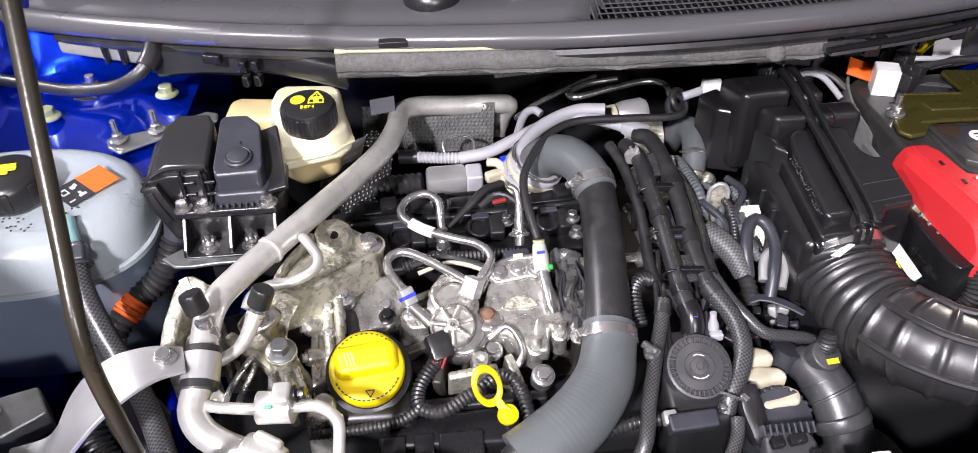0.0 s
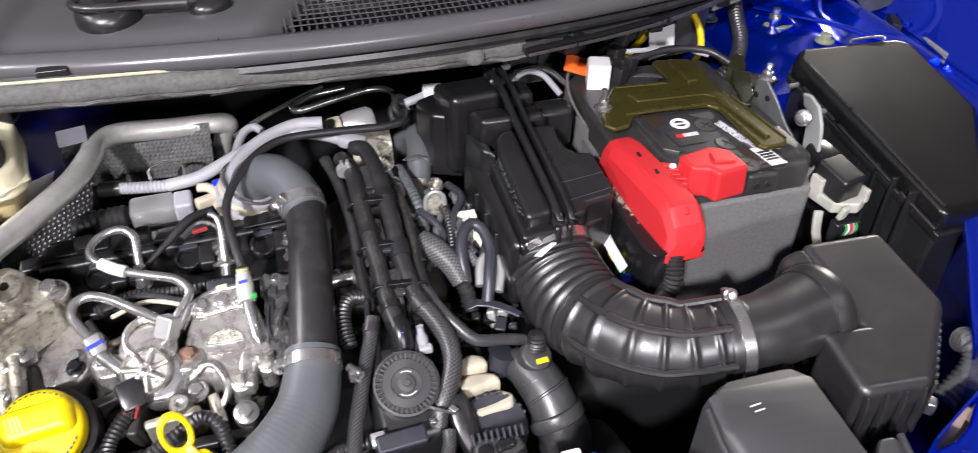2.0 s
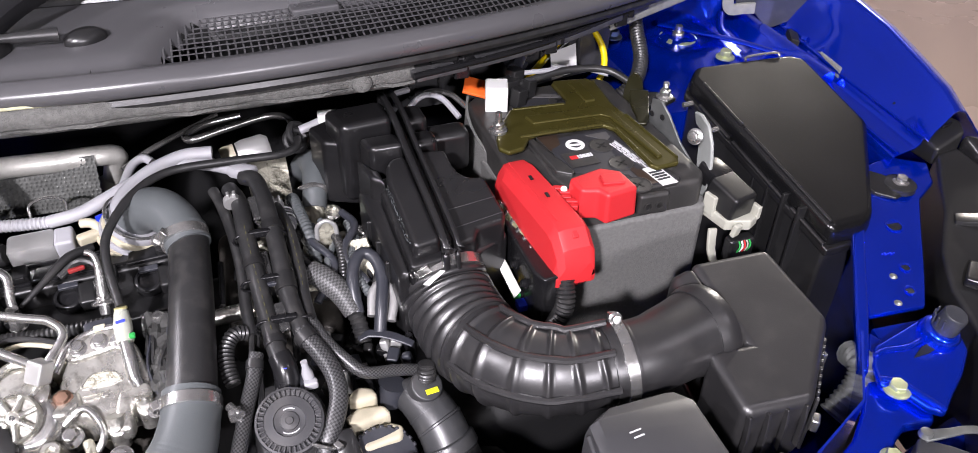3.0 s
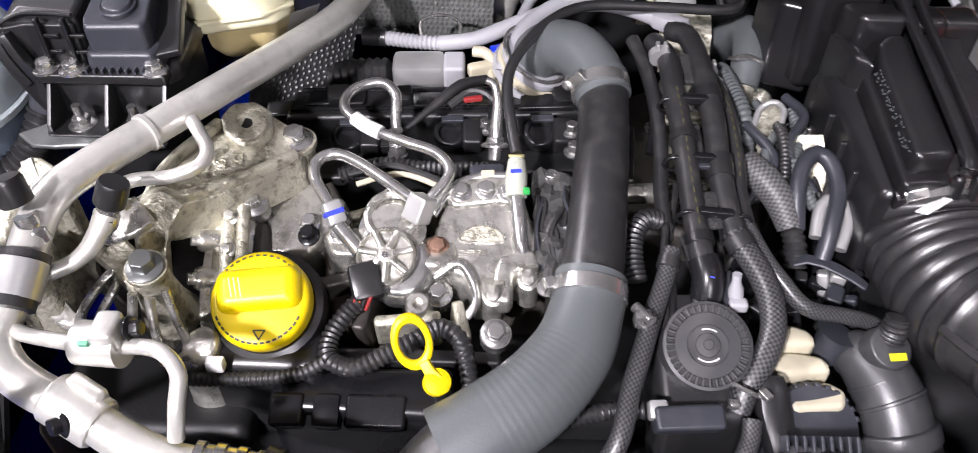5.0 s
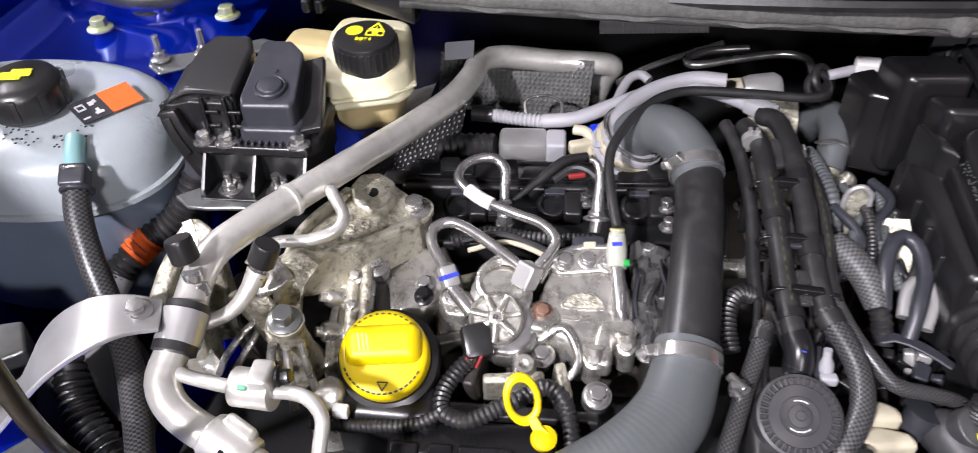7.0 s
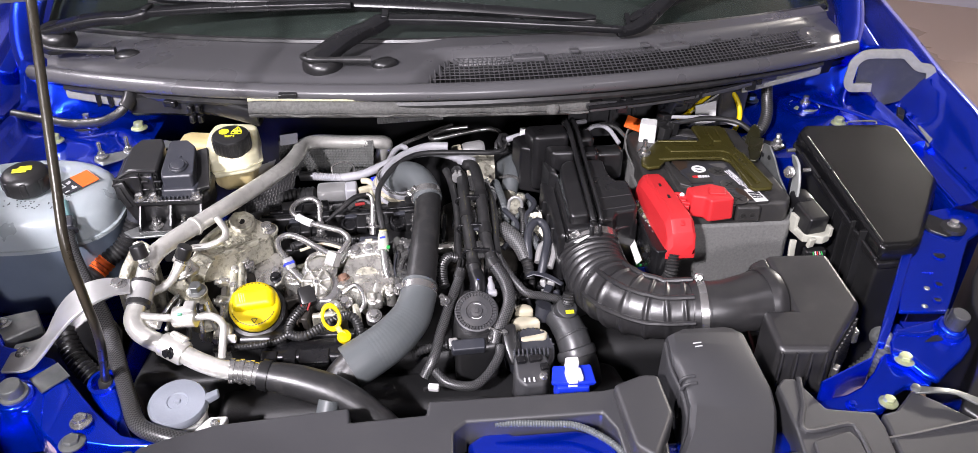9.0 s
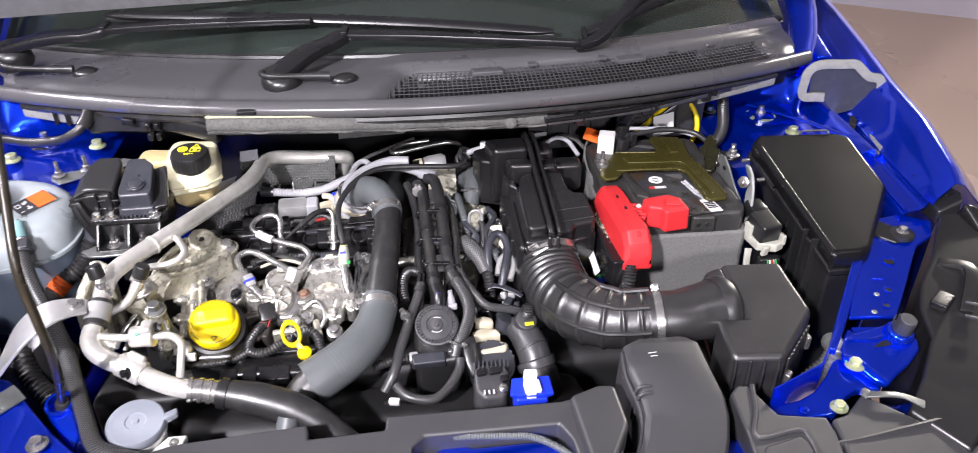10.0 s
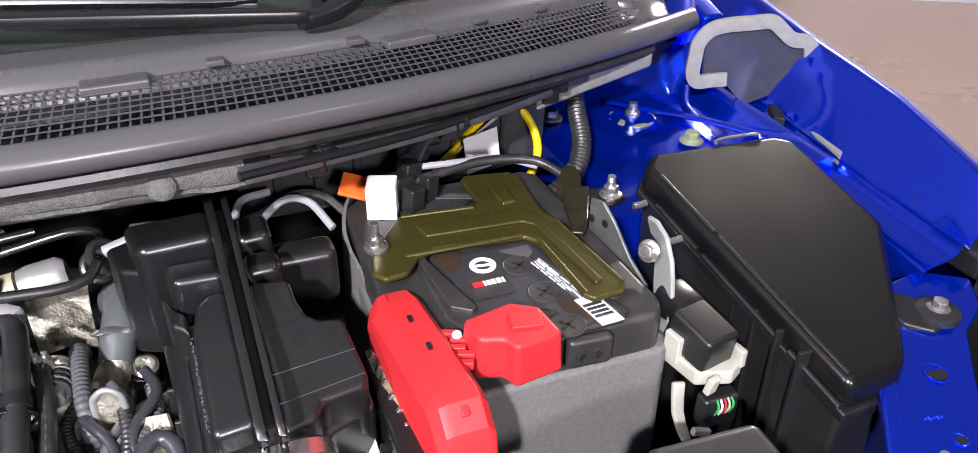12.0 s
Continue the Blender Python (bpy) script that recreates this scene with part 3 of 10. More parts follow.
def lamp_rail(side):
    """The pressed carrier beside the headlamp: upper panel, inner flange, stepped tongue and the curved lower arm."""
    top = slope((0.69, -0.34, 0.934), (0.60, -0.36, 0.928), (0.50, -0.60, 0.876))

    def pressing(name, out, lift, thick, bevel, parent, seg=2):
        bm = prism([(side * x, y) for x, y in out], lambda x, y: top(side * x, y) + lift - thick, lambda x, y: top(side * x, y) + lift, bevel, 0.0, seg)
        return part(name, bm, BLUE, parent)
    r = pressing("lamp_carrier", [(0.640, -0.335), (0.700, -0.325), (0.738, -0.345), (0.725, -0.372), (0.694, -0.388), (0.670, -0.420), (0.650, -0.448), (0.628, -0.478), (0.606, -0.506), (0.545, -0.501), (0.559, -0.473), (0.587, -0.432), (0.622, -0.383)], 0.0, 0.006, 0.0022, car)
    pressing("inner_flange", [(0.634, -0.350), (0.625, -0.381), (0.589, -0.432), (0.561, -0.473), (0.541, -0.503), (0.521, -0.531), (0.503, -0.554), (0.495, -0.549), (0.530, -0.496), (0.575, -0.430), (0.614, -0.372)], 0.006, 0.012, 0.0035, r, 3)
    pressing("lower_arm", [(0.541, -0.508), (0.520, -0.534), (0.500, -0.557), (0.483, -0.577), (0.459, -0.597), (0.438, -0.606), (0.400, -0.611), (0.385, -0.617), (0.392, -0.628), (0.421, -0.632), (0.447, -0.632), (0.471, -0.630), (0.482, -0.622), (0.496, -0.608), (0.512, -0.600), (0.540, -0.604), (0.560, -0.580), (0.560, -0.540)], -0.008, 0.012, 0.004, r, 3)
    tongue = pressing("tongue", [(0.526, -0.531), (0.597, -0.516), (0.603, -0.530), (0.615, -0.545), (0.610, -0.560), (0.587, -0.579), (0.564, -0.593), (0.546, -0.606), (0.533, -0.597), (0.524, -0.582), (0.506, -0.567), (0.512, -0.548)], 0.004, 0.010, 0.004, r, 3)
    part("pressed_edge", tube([(side * x, y, top(x, y) + 0.0045) for x, y in ((0.520, -0.541), (0.531, -0.539), (0.556, -0.542), (0.586, -0.536))], 0.0028, 8, 0.006), BLUE, tongue)
    part("pressed_edge", tube([(side * x, y, top(x, y) + 0.004) for x, y in ((0.509, -0.562), (0.524, -0.570), (0.536, -0.588), (0.546, -0.604))], 0.0030, 8, 0.006), BLUE, tongue)
    part("slot", prism([(side * x, y) for x, y in ((0.553, -0.553), (0.566, -0.546), (0.590, -0.542), (0.589, -0.549), (0.570, -0.553))], 0.88, lambda x, y: top(side * x, y) + 0.0052, 0.0), DARK, tongue, "dark slot")
    part("step_shadow", prism([(side * x, y) for x, y in ((0.548, -0.506), (0.606, -0.511), (0.600, -0.520), (0.548, -0.526))], 0.86, lambda x, y: top(side * x, y) - 0.012, 0.0), BLUE, r)
    for x, y, q in ((0.640, -0.413, 0.0075), (0.616, -0.462, 0.0040), (0.602, -0.487, 0.0040)):
        part("hole", turned([(q, 0), (q, 0.0006), (0, 0.0006)], (side * x, y, top(x, y)), seg=18), DARK, r, "dark drilled hole")
        part("hole_rim", ring((side * x, y, top(x, y) + 0.0002), (0, -0.15, 1), q + 0.0012, 0.0011, 20), BLUE, r)
    for x, y in ((0.597, -0.468), (0.581, -0.496)):
        part("spot_weld", turned([(0.0042, 0), (0.0036, 0.0012), (0.0022, 0.0006), (0, 0.0006)], (side * x, y, top(x, y)), seg=16), GALV, r, "bright spot weld mark")
    for k in range(5):
        part("stamped_mark", block((side * (0.604 + 0.003 * k), -0.4415 - 0.0006 * k, top(0.604 + 0.003 * k, -0.4415) + 0.0003), (0.0018, 0.0032 if k % 2 else 0.0012, 0.0006), 0), BLUE_PLASTIC, r)
    part("rubber_washer", turned([(0.017, -0.002), (0.017, 0.004), (0.013, 0.006), (0, 0.006)], (side * 0.680, -0.369, 0.930)), RUBBER, r, "black rubber washer")
    part("black_bracket", prism([(side * x, y) for x, y in ((0.640, -0.352), (0.652, -0.335), (0.672, -0.352), (0.694, -0.378), (0.664, -0.385), (0.646, -0.372))], 0.925, lambda x, y: top(side * x, y) + 0.005, 0.002), BLACK, r, "black bracket of the fuse box")
    bolt((side * 0.680, -0.369, 0.935), 0.0065, 0.007, parent=r, material=STEEL)
    bolt((side * 0.5200, -0.5725, top(0.52, -0.5725) + 0.001), 0.0085, 0.006, parent=r, material=GREEN_ZINC, label="greenish zinc-plated flange nut")
    bolt((side * 0.480, -0.6225, top(0.48, -0.6225) - 0.006), 0.0075, 0.006, parent=r, material=GREEN_ZINC)
    bolt((side * 0.437, -0.6215, top(0.437, -0.6215) - 0.007), 0.0045, 0.004, parent=r, material=BLUE)
    part("side_wall", sheet([[(side * x, y, z) for x, y in ((0.700, 0.10), (0.690, -0.2), (0.648, -0.345), (0.577, -0.440), (0.525, -0.515), (0.470, -0.585), (0.395, -0.620))] for z in (0.90, 0.88, 0.7, 0.5)], 0.002), BLUE, r)
    stay = part("lamp_stay", turned([(0.0120, 0), (0.0125, 0.006), (0.0115, 0.008), (0.0115, 0.020), (0.0100, 0.022), (0, 0.022)], (side * 0.592, -0.540, 0.904), (0.1, -0.2, 1), 26), SLATE, r, "grey knurled lamp fixing bolt on a blue boss")
    for k in range(12):
        a = 2 * math.pi * k / 12
        part("knurl", block((side * 0.592 + 0.0117 * math.cos(a), -0.540 + 0.0117 * math.sin(a), 0.916), (0.0018, 0.0024, 0.010), 0.0004, (0, 0, math.degrees(a))), SLATE, stay)
    part("boss", turned([(0.020, -0.012), (0.018, 0.0), (0.015, 0.003), (0.0125, 0.004)], (side * 0.592, -0.540, 0.902), (0.1, -0.2, 1), 30), BLUE, r)
    return r


lamp_rail(1)
part("lamp_carrier", prism([(-0.640, -0.335), (-0.700, -0.325), (-0.738, -0.345), (-0.725, -0.385), (-0.672, -0.430), (-0.640, -0.48), (-0.598, -0.44)], 0.90, slope((-0.69, -0.34, 0.934), (-0.60, -0.36, 0.928), (-0.62, -0.47, 0.900)), 0.004), BLUE, car)
part("side_wall", sheet([[(x, y, z) for x, y in ((-0.700, 0.10), (-0.690, -0.2), (-0.648, -0.345), (-0.600, -0.43), (-0.57, -0.475))] for z in (0.895, 0.87, 0.7, 0.5)], 0.002), BLUE, car)
for s in (-1, 1):
    tyre = part("tyre", turned([(0.20, -0.09), (0.29, -0.10), (0.315, -0.08), (0.32, 0.0), (0.315, 0.08), (0.29, 0.10), (0.20, 0.09)], (s * 0.73, 0.02, 0.32), (1, 0, 0), 48), RUBBER, car, "black front tyre")
    part("rim", turned([(0.20, -0.08), (0.20, 0.08), (0.16, 0.05), (0.05, 0.04), (0, 0.04)], (s * 0.73, 0.02, 0.32), (s, 0, 0), 40), GALV, tyre)

# bulkhead, cross-member and the floor of the bay
rows = []
for i in range(41):
    x = -0.72 + 1.44 * i / 40
    y, z = lip_line(x)
    rows.append([(x, y + 0.035, z - 0.03), (x, y + 0.06, z - 0.055), (x, y + 0.22, z - 0.075), (x, y + 0.27, 0.95), (x, y + 0.29, 0.8), (x, y + 0.30, 0.5)])
# bulkhead and undertray near black: the bay's depth shade is in their colour
part("bulkhead", sheet(rows, 0.003), DARK, car, "near-black bulkhead behind the engine, toned for its shade")
part("undertray", sheet([[(x, y, 0.5) for x in (-0.80, 0, 0.80)] for y in (0.2, -0.3, -0.86)], 0.003), DARK, car, "near-black undertray closing off the shaded bay under the engine")
part("cross_member", join(tube([(-0.62, -0.60, 0.80), (-0.4, -0.655, 0.825), (0, -0.68, 0.83), (0.4, -0.655, 0.825), (0.62, -0.6, 0.80)], 0.03, 10, 0.03), prism([(-0.012, -0.652), (0.010, -0.636), (0.032, -0.634), (0.040, -0.642), (0.110, -0.640), (0.140, -0.650), (0.156, -0.680), (0.140, -0.700), (0.000, -0.700)], 0.835, 0.869, 0.009, 0.0, 4)), BLUE, car, "blue painted cross-member seen through a cut-out")
for s in (-1, 1):
    part("front_rail", block((s * 0.50, -0.2, 0.62), (0.09, 0.9, 0.12), 0.01), BLUE, car)
    # screen pillar with its bracket
    part("screen_pillar", tube([(s * 0.70, 0.06, 1.02), (s * 0.735, 0.14, 1.045), (s * 0.755, 0.25, 1.10), (s * 0.72, 0.55, 1.32)], [0.022, 0.026, 0.028, 0.03], 12, 0.03), BLUE, car)
    part("hinge", block((s * 0.742, 0.10, 1.03), (0.03, 0.09, 0.03), 0.006, (15, 0, 0)), BLUE, car)
rows = []
for i in range(13):
    x = -0.70 + 1.4 * i / 12
    rows.append([(x * 1.06, 0.13 - 0.47 * v, 1.14 + 0.90 * v + 0.03 * math.cos(x * 2) - 0.05 * v * v) for v in (0, 0.25, 0.5, 0.75, 1)])
part("bonnet", sheet(rows, 0.03), LINING, car, "raised bonnet lined with grey felt")
part("roof_and_dash", sheet([[(x, y, z) for x in (-0.7, 0, 0.7)] for y, z in ((0.12, 1.0), (0.55, 1.06), (0.75, 0.8))], 0.01), DARK, car, "black dashboard behind the glass")

# windscreen
screen = thing("windscreen", (0, 0.1, 1.09), "dark tinted windscreen with a black lower band", "windscreen", kind="structure")
rows = []
for i in range(33):
    x = -0.74 + 1.48 * i / 32
    y, z = screen_line(x)
    rows.append([(x, y + 0.5 * v, z - 0.004 + 0.27 * v) for v in (0, 0.1, 0.3, 0.6, 1, 1.4)])
part("pane", sheet(rows, 0.005), GLASS, screen, "dark tinted glass pane")
rows = [[(p[0], p[1] - 0.001, p[2] - 0.007) for p in r[:1]] + [(r[0][0], r[0][1] + 0.075, r[0][2] + 0.033)] for r in rows]
part("frit_band", sheet(rows, 0.001), DARK_PRINT, screen, "black printed band along the lower edge")
part("seal", tube([(x, screen_line(x)[0] - 0.004, screen_line(x)[1] + 0.001) for x in [-0.72 + 0.12 * i for i in range(13)]], 0.006, 8, 0.02), RUBBER, screen)


# cowl with its rolled lip, flat deck and sunk intake grille
def grille_depth(x, v):
    """How far the deck is sunk at a place: 1 inside the intake opening."""
    a = max(0, min(1, (x + 0.075 - 0.10 * max(0, v - 0.18)) / 0.03))
    b = max(0, min(1, (0.66 - x) / 0.05))
    lo, hi = 0.255, 0.73 - 0.10 * max(0, x - 0.3)
    c = max(0, min(1, (v - lo) / 0.05)) * max(0, min(1, (hi - v) / 0.05))
    return a * b * c


def deck(x, v):
    y0, z0 = lip_line(x)
    y1, z1 = screen_line(x)
    y, z = y0 + (y1 - y0) * v, z0 + (z1 - z0) * v
    z += 0.010 * math.exp(-((v - 0.06) / 0.07) ** 2) - 0.006 * math.exp(-((v - 0.24) / 0.07) ** 2)
    if x > -0.06:
        z += 0.006 * max(0, min(1, (v - 0.73) / 0.05)) * min(1, (x + 0.06) / 0.05)
    return y, z


def sunk(c):
    """Whether a place lies within the open intake."""
    y0, y1 = lip_line(c.x)[0], screen_line(c.x)[0]
    v = (c.y - y0) / (y1 - y0)
    return grille_depth(c.x, v) > 0.6


cowl = thing("cowl", (0, -0.1, 1.07), "black grained plastic cowl below the windscreen", "cowl")
rows = []
for i in range(141):
    x = -0.705 + 1.41 * i / 140
    y0, z0 = lip_line(x)
    row = [(x, y0 + 0.030, z0 - 0.014), (x, y0 + 0.004, z0 - 0.012), (x, y0 - 0.002, z0 - 0.008), (x, y0 - 0.003, z0)]
    for k in range(37):
        v = k / 36
        y, z = deck(x, v)
        row.append((x, y, z - 0.026 * grille_depth(x, v)))
    rows.append(row)
bm = sheet(rows)
bmesh.ops.delete(bm, geom=[f for f in bm.faces if sunk(f.calc_center_median())], context="FACES")
part("panel", bm, COWL, cowl, sharp=70)
# well floor coloured near black, as shade behind the mesh
part("intake_floor", sheet([[(x, deck(x, v)[0], deck(x, v)[1] - (0.006 if x < -0.09 or x > 0.66 else h)) for v, h in ((0.08, 0.012), (0.14, 0.05), (0.4, 0.055), (0.84, 0.05), (0.92, 0.012))] for x in [-0.1, -0.09] + [-0.08 + 0.082 * i for i in range(10)]]), DARK, cowl, "air intake well below the mesh, near-black for its shade")
bars = []
for i in range(96):
    x = -0.060 + 0.0074 * i
    lo, hi = 0.27, 0.72 - 0.10 * max(0, x - 0.3)
    if x < -0.01:
        hi = min(hi, 0.28 + 0.43 * (x + 0.075) / 0.065)
    if x < -0.045 or x > 0.635 or hi - lo < 0.05:
        continue
    (ya, za), (yb, zb) = deck(x, lo), deck(x, hi)
    bars.append(strip([(x, ya, za - 0.008), (x, (ya + yb) / 2, (za + zb) / 2 - 0.008), (x, yb, zb - 0.008)], [0.0017] * 3, 0.0006, bevel=0, step=0.05))
for k in range(9):
    v = 0.285 + 0.053 * k
    pts = [(x, deck(x, v)[0], deck(x, v)[1] - 0.0075) for x in [-0.050 + 0.10 * max(0, v - 0.18)] + [0.025 + 0.061 * i for i in range(11)]]
    bars.append(strip(pts, [0.0019] * len(pts), 0.0006, bevel=0, step=0.03))
tagged(part("grille", join(*bars), COWL, cowl, "open mesh of the air intake"), kind="stuff")
for x, w in ((0.115, 0.05), (0.36, 0.05)):
    y, z = deck(x, 0.66)
    part("clip_pocket", block((x, y, z - 0.006), (w, 0.020, 0.008), 0.002, (0, 0, 12 if x > 0.2 else 4)), COWL, cowl)
for x in (0.19, 0.31, 0.44, 0.52):
    y, z = deck(x, 0.72)
    part("clip", block((x, y - 0.004, z - 0.002), (0.014, 0.012, 0.005), 0.001, (0, 0, 30 * x)), COWL, cowl)
part("end_cap", turned([(0.028, 0), (0.026, 0.004), (0.014, 0.006), (0.012, 0.004), (0, 0.004)], (0.645, 0.085, 1.042), (0.05, -0.2, 1)), COWL, cowl, "round moulded dimple at the cowl's end")
for s in (-1, 1):
    part("end_patch", prism([(s * x, y) for x, y in ((0.46, -0.085), (0.62, -0.018), (0.63, 0.005), (0.47, -0.062))], 1.012, 1.030, 0.004), FOAM, cowl, "pale grey foam block under the cowl's end")
rim = []
for k in range(14):
    x = -0.62 + 1.24 * k / 13
    y, z = lip_line(x)
    rim.append((x, y + 0.012, z - 0.020))
part("weather_strip", tube(rim, 0.0065, 8, 0.02), RUBBER, cowl, "rubber strip under the cowl's lip")


def wiper(name, pivot, elbow, knuckle, tip, b0, b1, hose):
    """A wiper: capped pivot, broad cranked arm to a knuckle, slim arm to the tip, blade on the glass, washer hose with its grommet."""
    w = thing(name, pivot, "black wiper arm and blade resting on the windscreen", "wiper", "windscreen wipers")
    p, e, k, t = Vector(pivot), Vector(elbow), Vector(knuckle), Vector(tip)
    up = Vector((0, 0, 1))
    part("pivot_cap", turned([(0.030, -0.014), (0.030, 0.004), (0.027, 0.012), (0.020, 0.017), (0, 0.018)], p, (0, -0.35, 1), 32), BLACK, w)
    part("arm", strip([p + up * 0.012 - (e - p) * 0.12, p.lerp(e, 0.4) + up * 0.012, p.lerp(e, 0.8) + up * 0.006, e, k], [0.044, 0.040, 0.036, 0.034, 0.034], 0.016, bevel=0.005), BLACK_SHEEN, w)
    part("knuckle", aim(block((0, 0, 0), (0.032, 0.018, 0.012), 0.003), k + up * 0.002, t - k), BLACK_SHEEN, w)
    part("slim_arm", strip([k + up * 0.001, k.lerp(t, 0.3) + up * 0.003, k.lerp(t, 0.7) + up * 0.002, t], [0.032, 0.026, 0.020, 0.014], 0.011, bevel=0.003), BLACK_SHEEN, w)
    a, b = Vector(b0), Vector(b1)
    blade = part("blade", tube([a, a.lerp(b, 0.06), a.lerp(b, 0.3) + up * 0.004, a.lerp(b, 0.6) + up * 0.004, a.lerp(b, 0.94), b], [0.005, 0.011, 0.013, 0.013, 0.011, 0.004], 12, 0.02, flat=0.75), BLACK_SHEEN, w)
    part("wiping_edge", strip([a - Vector((0, 0.004, 0.006)), a.lerp(b, 0.5) - Vector((0, 0.004, 0.002)), b - Vector((0, 0.004, 0.006))], [0.004, 0.005, 0.004], 0.006), RUBBER, blade)
    part("washer_hose", tube(hose, 0.0042, 10, 0.006), RUBBER, w)
    part("hose_end", tube([hose[-2], Vector(hose[-2]).lerp(Vector(hose[-1]), 0.6), hose[-1]], [0.0052, 0.006, 0.0065], 12, 0.006), RUBBER, w)
    return w


wiper("wiper", (-0.198, -0.098, 1.090), (-0.128, -0.030, 1.120), (-0.105, -0.010, 1.127), (0.272, -0.030, 1.106), (0.235, 0.012, 1.113), (-0.50, 0.105, 1.135),
      [(-0.215, -0.085, 1.104), (-0.226, -0.104, 1.106), (-0.212, -0.118, 1.106), (-0.165, -0.112, 1.102), (-0.125, -0.108, 1.099)])
wiper("wiper", (-0.650, 0.070, 1.085), (-0.530, 0.066, 1.114), (-0.495, 0.075, 1.120), (-0.160, 0.042, 1.134), (0.50, 0.11, 1.148), (0.284, 0.000, 1.110),
      [(-0.655, 0.085, 1.092), (-0.676, 0.062, 1.086), (-0.650, 0.036, 1.078), (-0.59, 0.030, 1.074), (-0.545, 0.030, 1.072)])
for p in ((-0.104, -0.104, 1.090), (-0.528, 0.030, 1.064)):
    bm = turned([(0.015, -0.004), (0.0145, 0.003), (0.010, 0.0075), (0, 0.0085)], (0, 0, 0), (0, 0, 1))
    bmesh.ops.scale(bm, vec=(1.35, 0.8, 1), verts=bm.verts[:])
    solid("hose_grommet", aim(bm, p, (0.1, -0.3, 1)), BLACK, "black rubber washer-hose grommet set in the cowl", "grommet", "washer grommets")
solid("wiper_motor_arm", join(strip([(0.262, -0.030, 1.101), (0.290, -0.022, 1.104), (0.312, -0.010, 1.112), (0.345, 0.020, 1.128), (0.43, 0.10, 1.165)], [0.014, 0.022, 0.024, 0.022, 0.020], 0.014, bevel=0.004), block((0.284, -0.004, 1.108), (0.008, 0.034, 0.014), 0.002, (25, 0, 0))), BLACK_SHEEN, "black cranked wiper arm tip on the glass", "wiper", "windscreen wipers")

# felt strip under the cowl
felt = thing("insulation_strip", (-0.05, -0.21, 1.05), "grey felt insulation strip with a pale upper edge", "insulation")
rows, edge = [], []
for i in range(41):
    u = i / 40
    x = -0.291 + 0.486 * u
    y = -0.207 - 0.010 * math.sin(math.pi * u) + 0.033 * u
    z = 1.084 - 0.028 * u + 0.002 * math.sin(math.pi * u)
    w = 0.0015 * math.sin(31 * u) + 0.001 * math.sin(77 * u)
    rows.append([(x, y + 0.016, z - 0.002), (x, y + 0.002, z), (x, y - 0.004 + w, z - 0.004), (x, y - 0.007 + w, z - 0.016), (x, y - 0.002 + w, z - 0.0195), (x, y - 0.006, z - 0.0205 + w), (x, y - 0.003, z - 0.0245), (x, y + 0.006, z - 0.026), (x, y + 0.02, z - 0.026)])
    edge.append((x, y, z + 0.001))
part("felt", sheet(rows, 0.004), FELT, felt, sharp=70)
part("upper_edge", tube(edge, [0.0028] + [0.0015] * (len(edge) - 2) + [0.0014], 8, 0.012), FELT_EDGE, felt, "pale yellowish edge binding")
for u, z in ((0.885, 1.0475),):
    x = -0.291 + 0.486 * u
    y = -0.207 - 0.010 * math.sin(math.pi * u) + 0.033 * u - 0.006
    part("push_clip", turned([(0.010, 0), (0.0095, 0.002), (0.006, 0.004), (0, 0.0048)], (x, y, z), (0, -1, 0.35), 20), FELT, felt, "round grey felt-coloured push clip")
part("lower_board", sheet([[(x, -0.200 + 0.068 * (x + 0.27), z + 0.050 * (0.19 - x) - 0.006) for x in [-0.27 + 0.05 * i for i in range(10)]] for z in (1.046, 1.041, 1.036)], 0.006), FELT, felt)

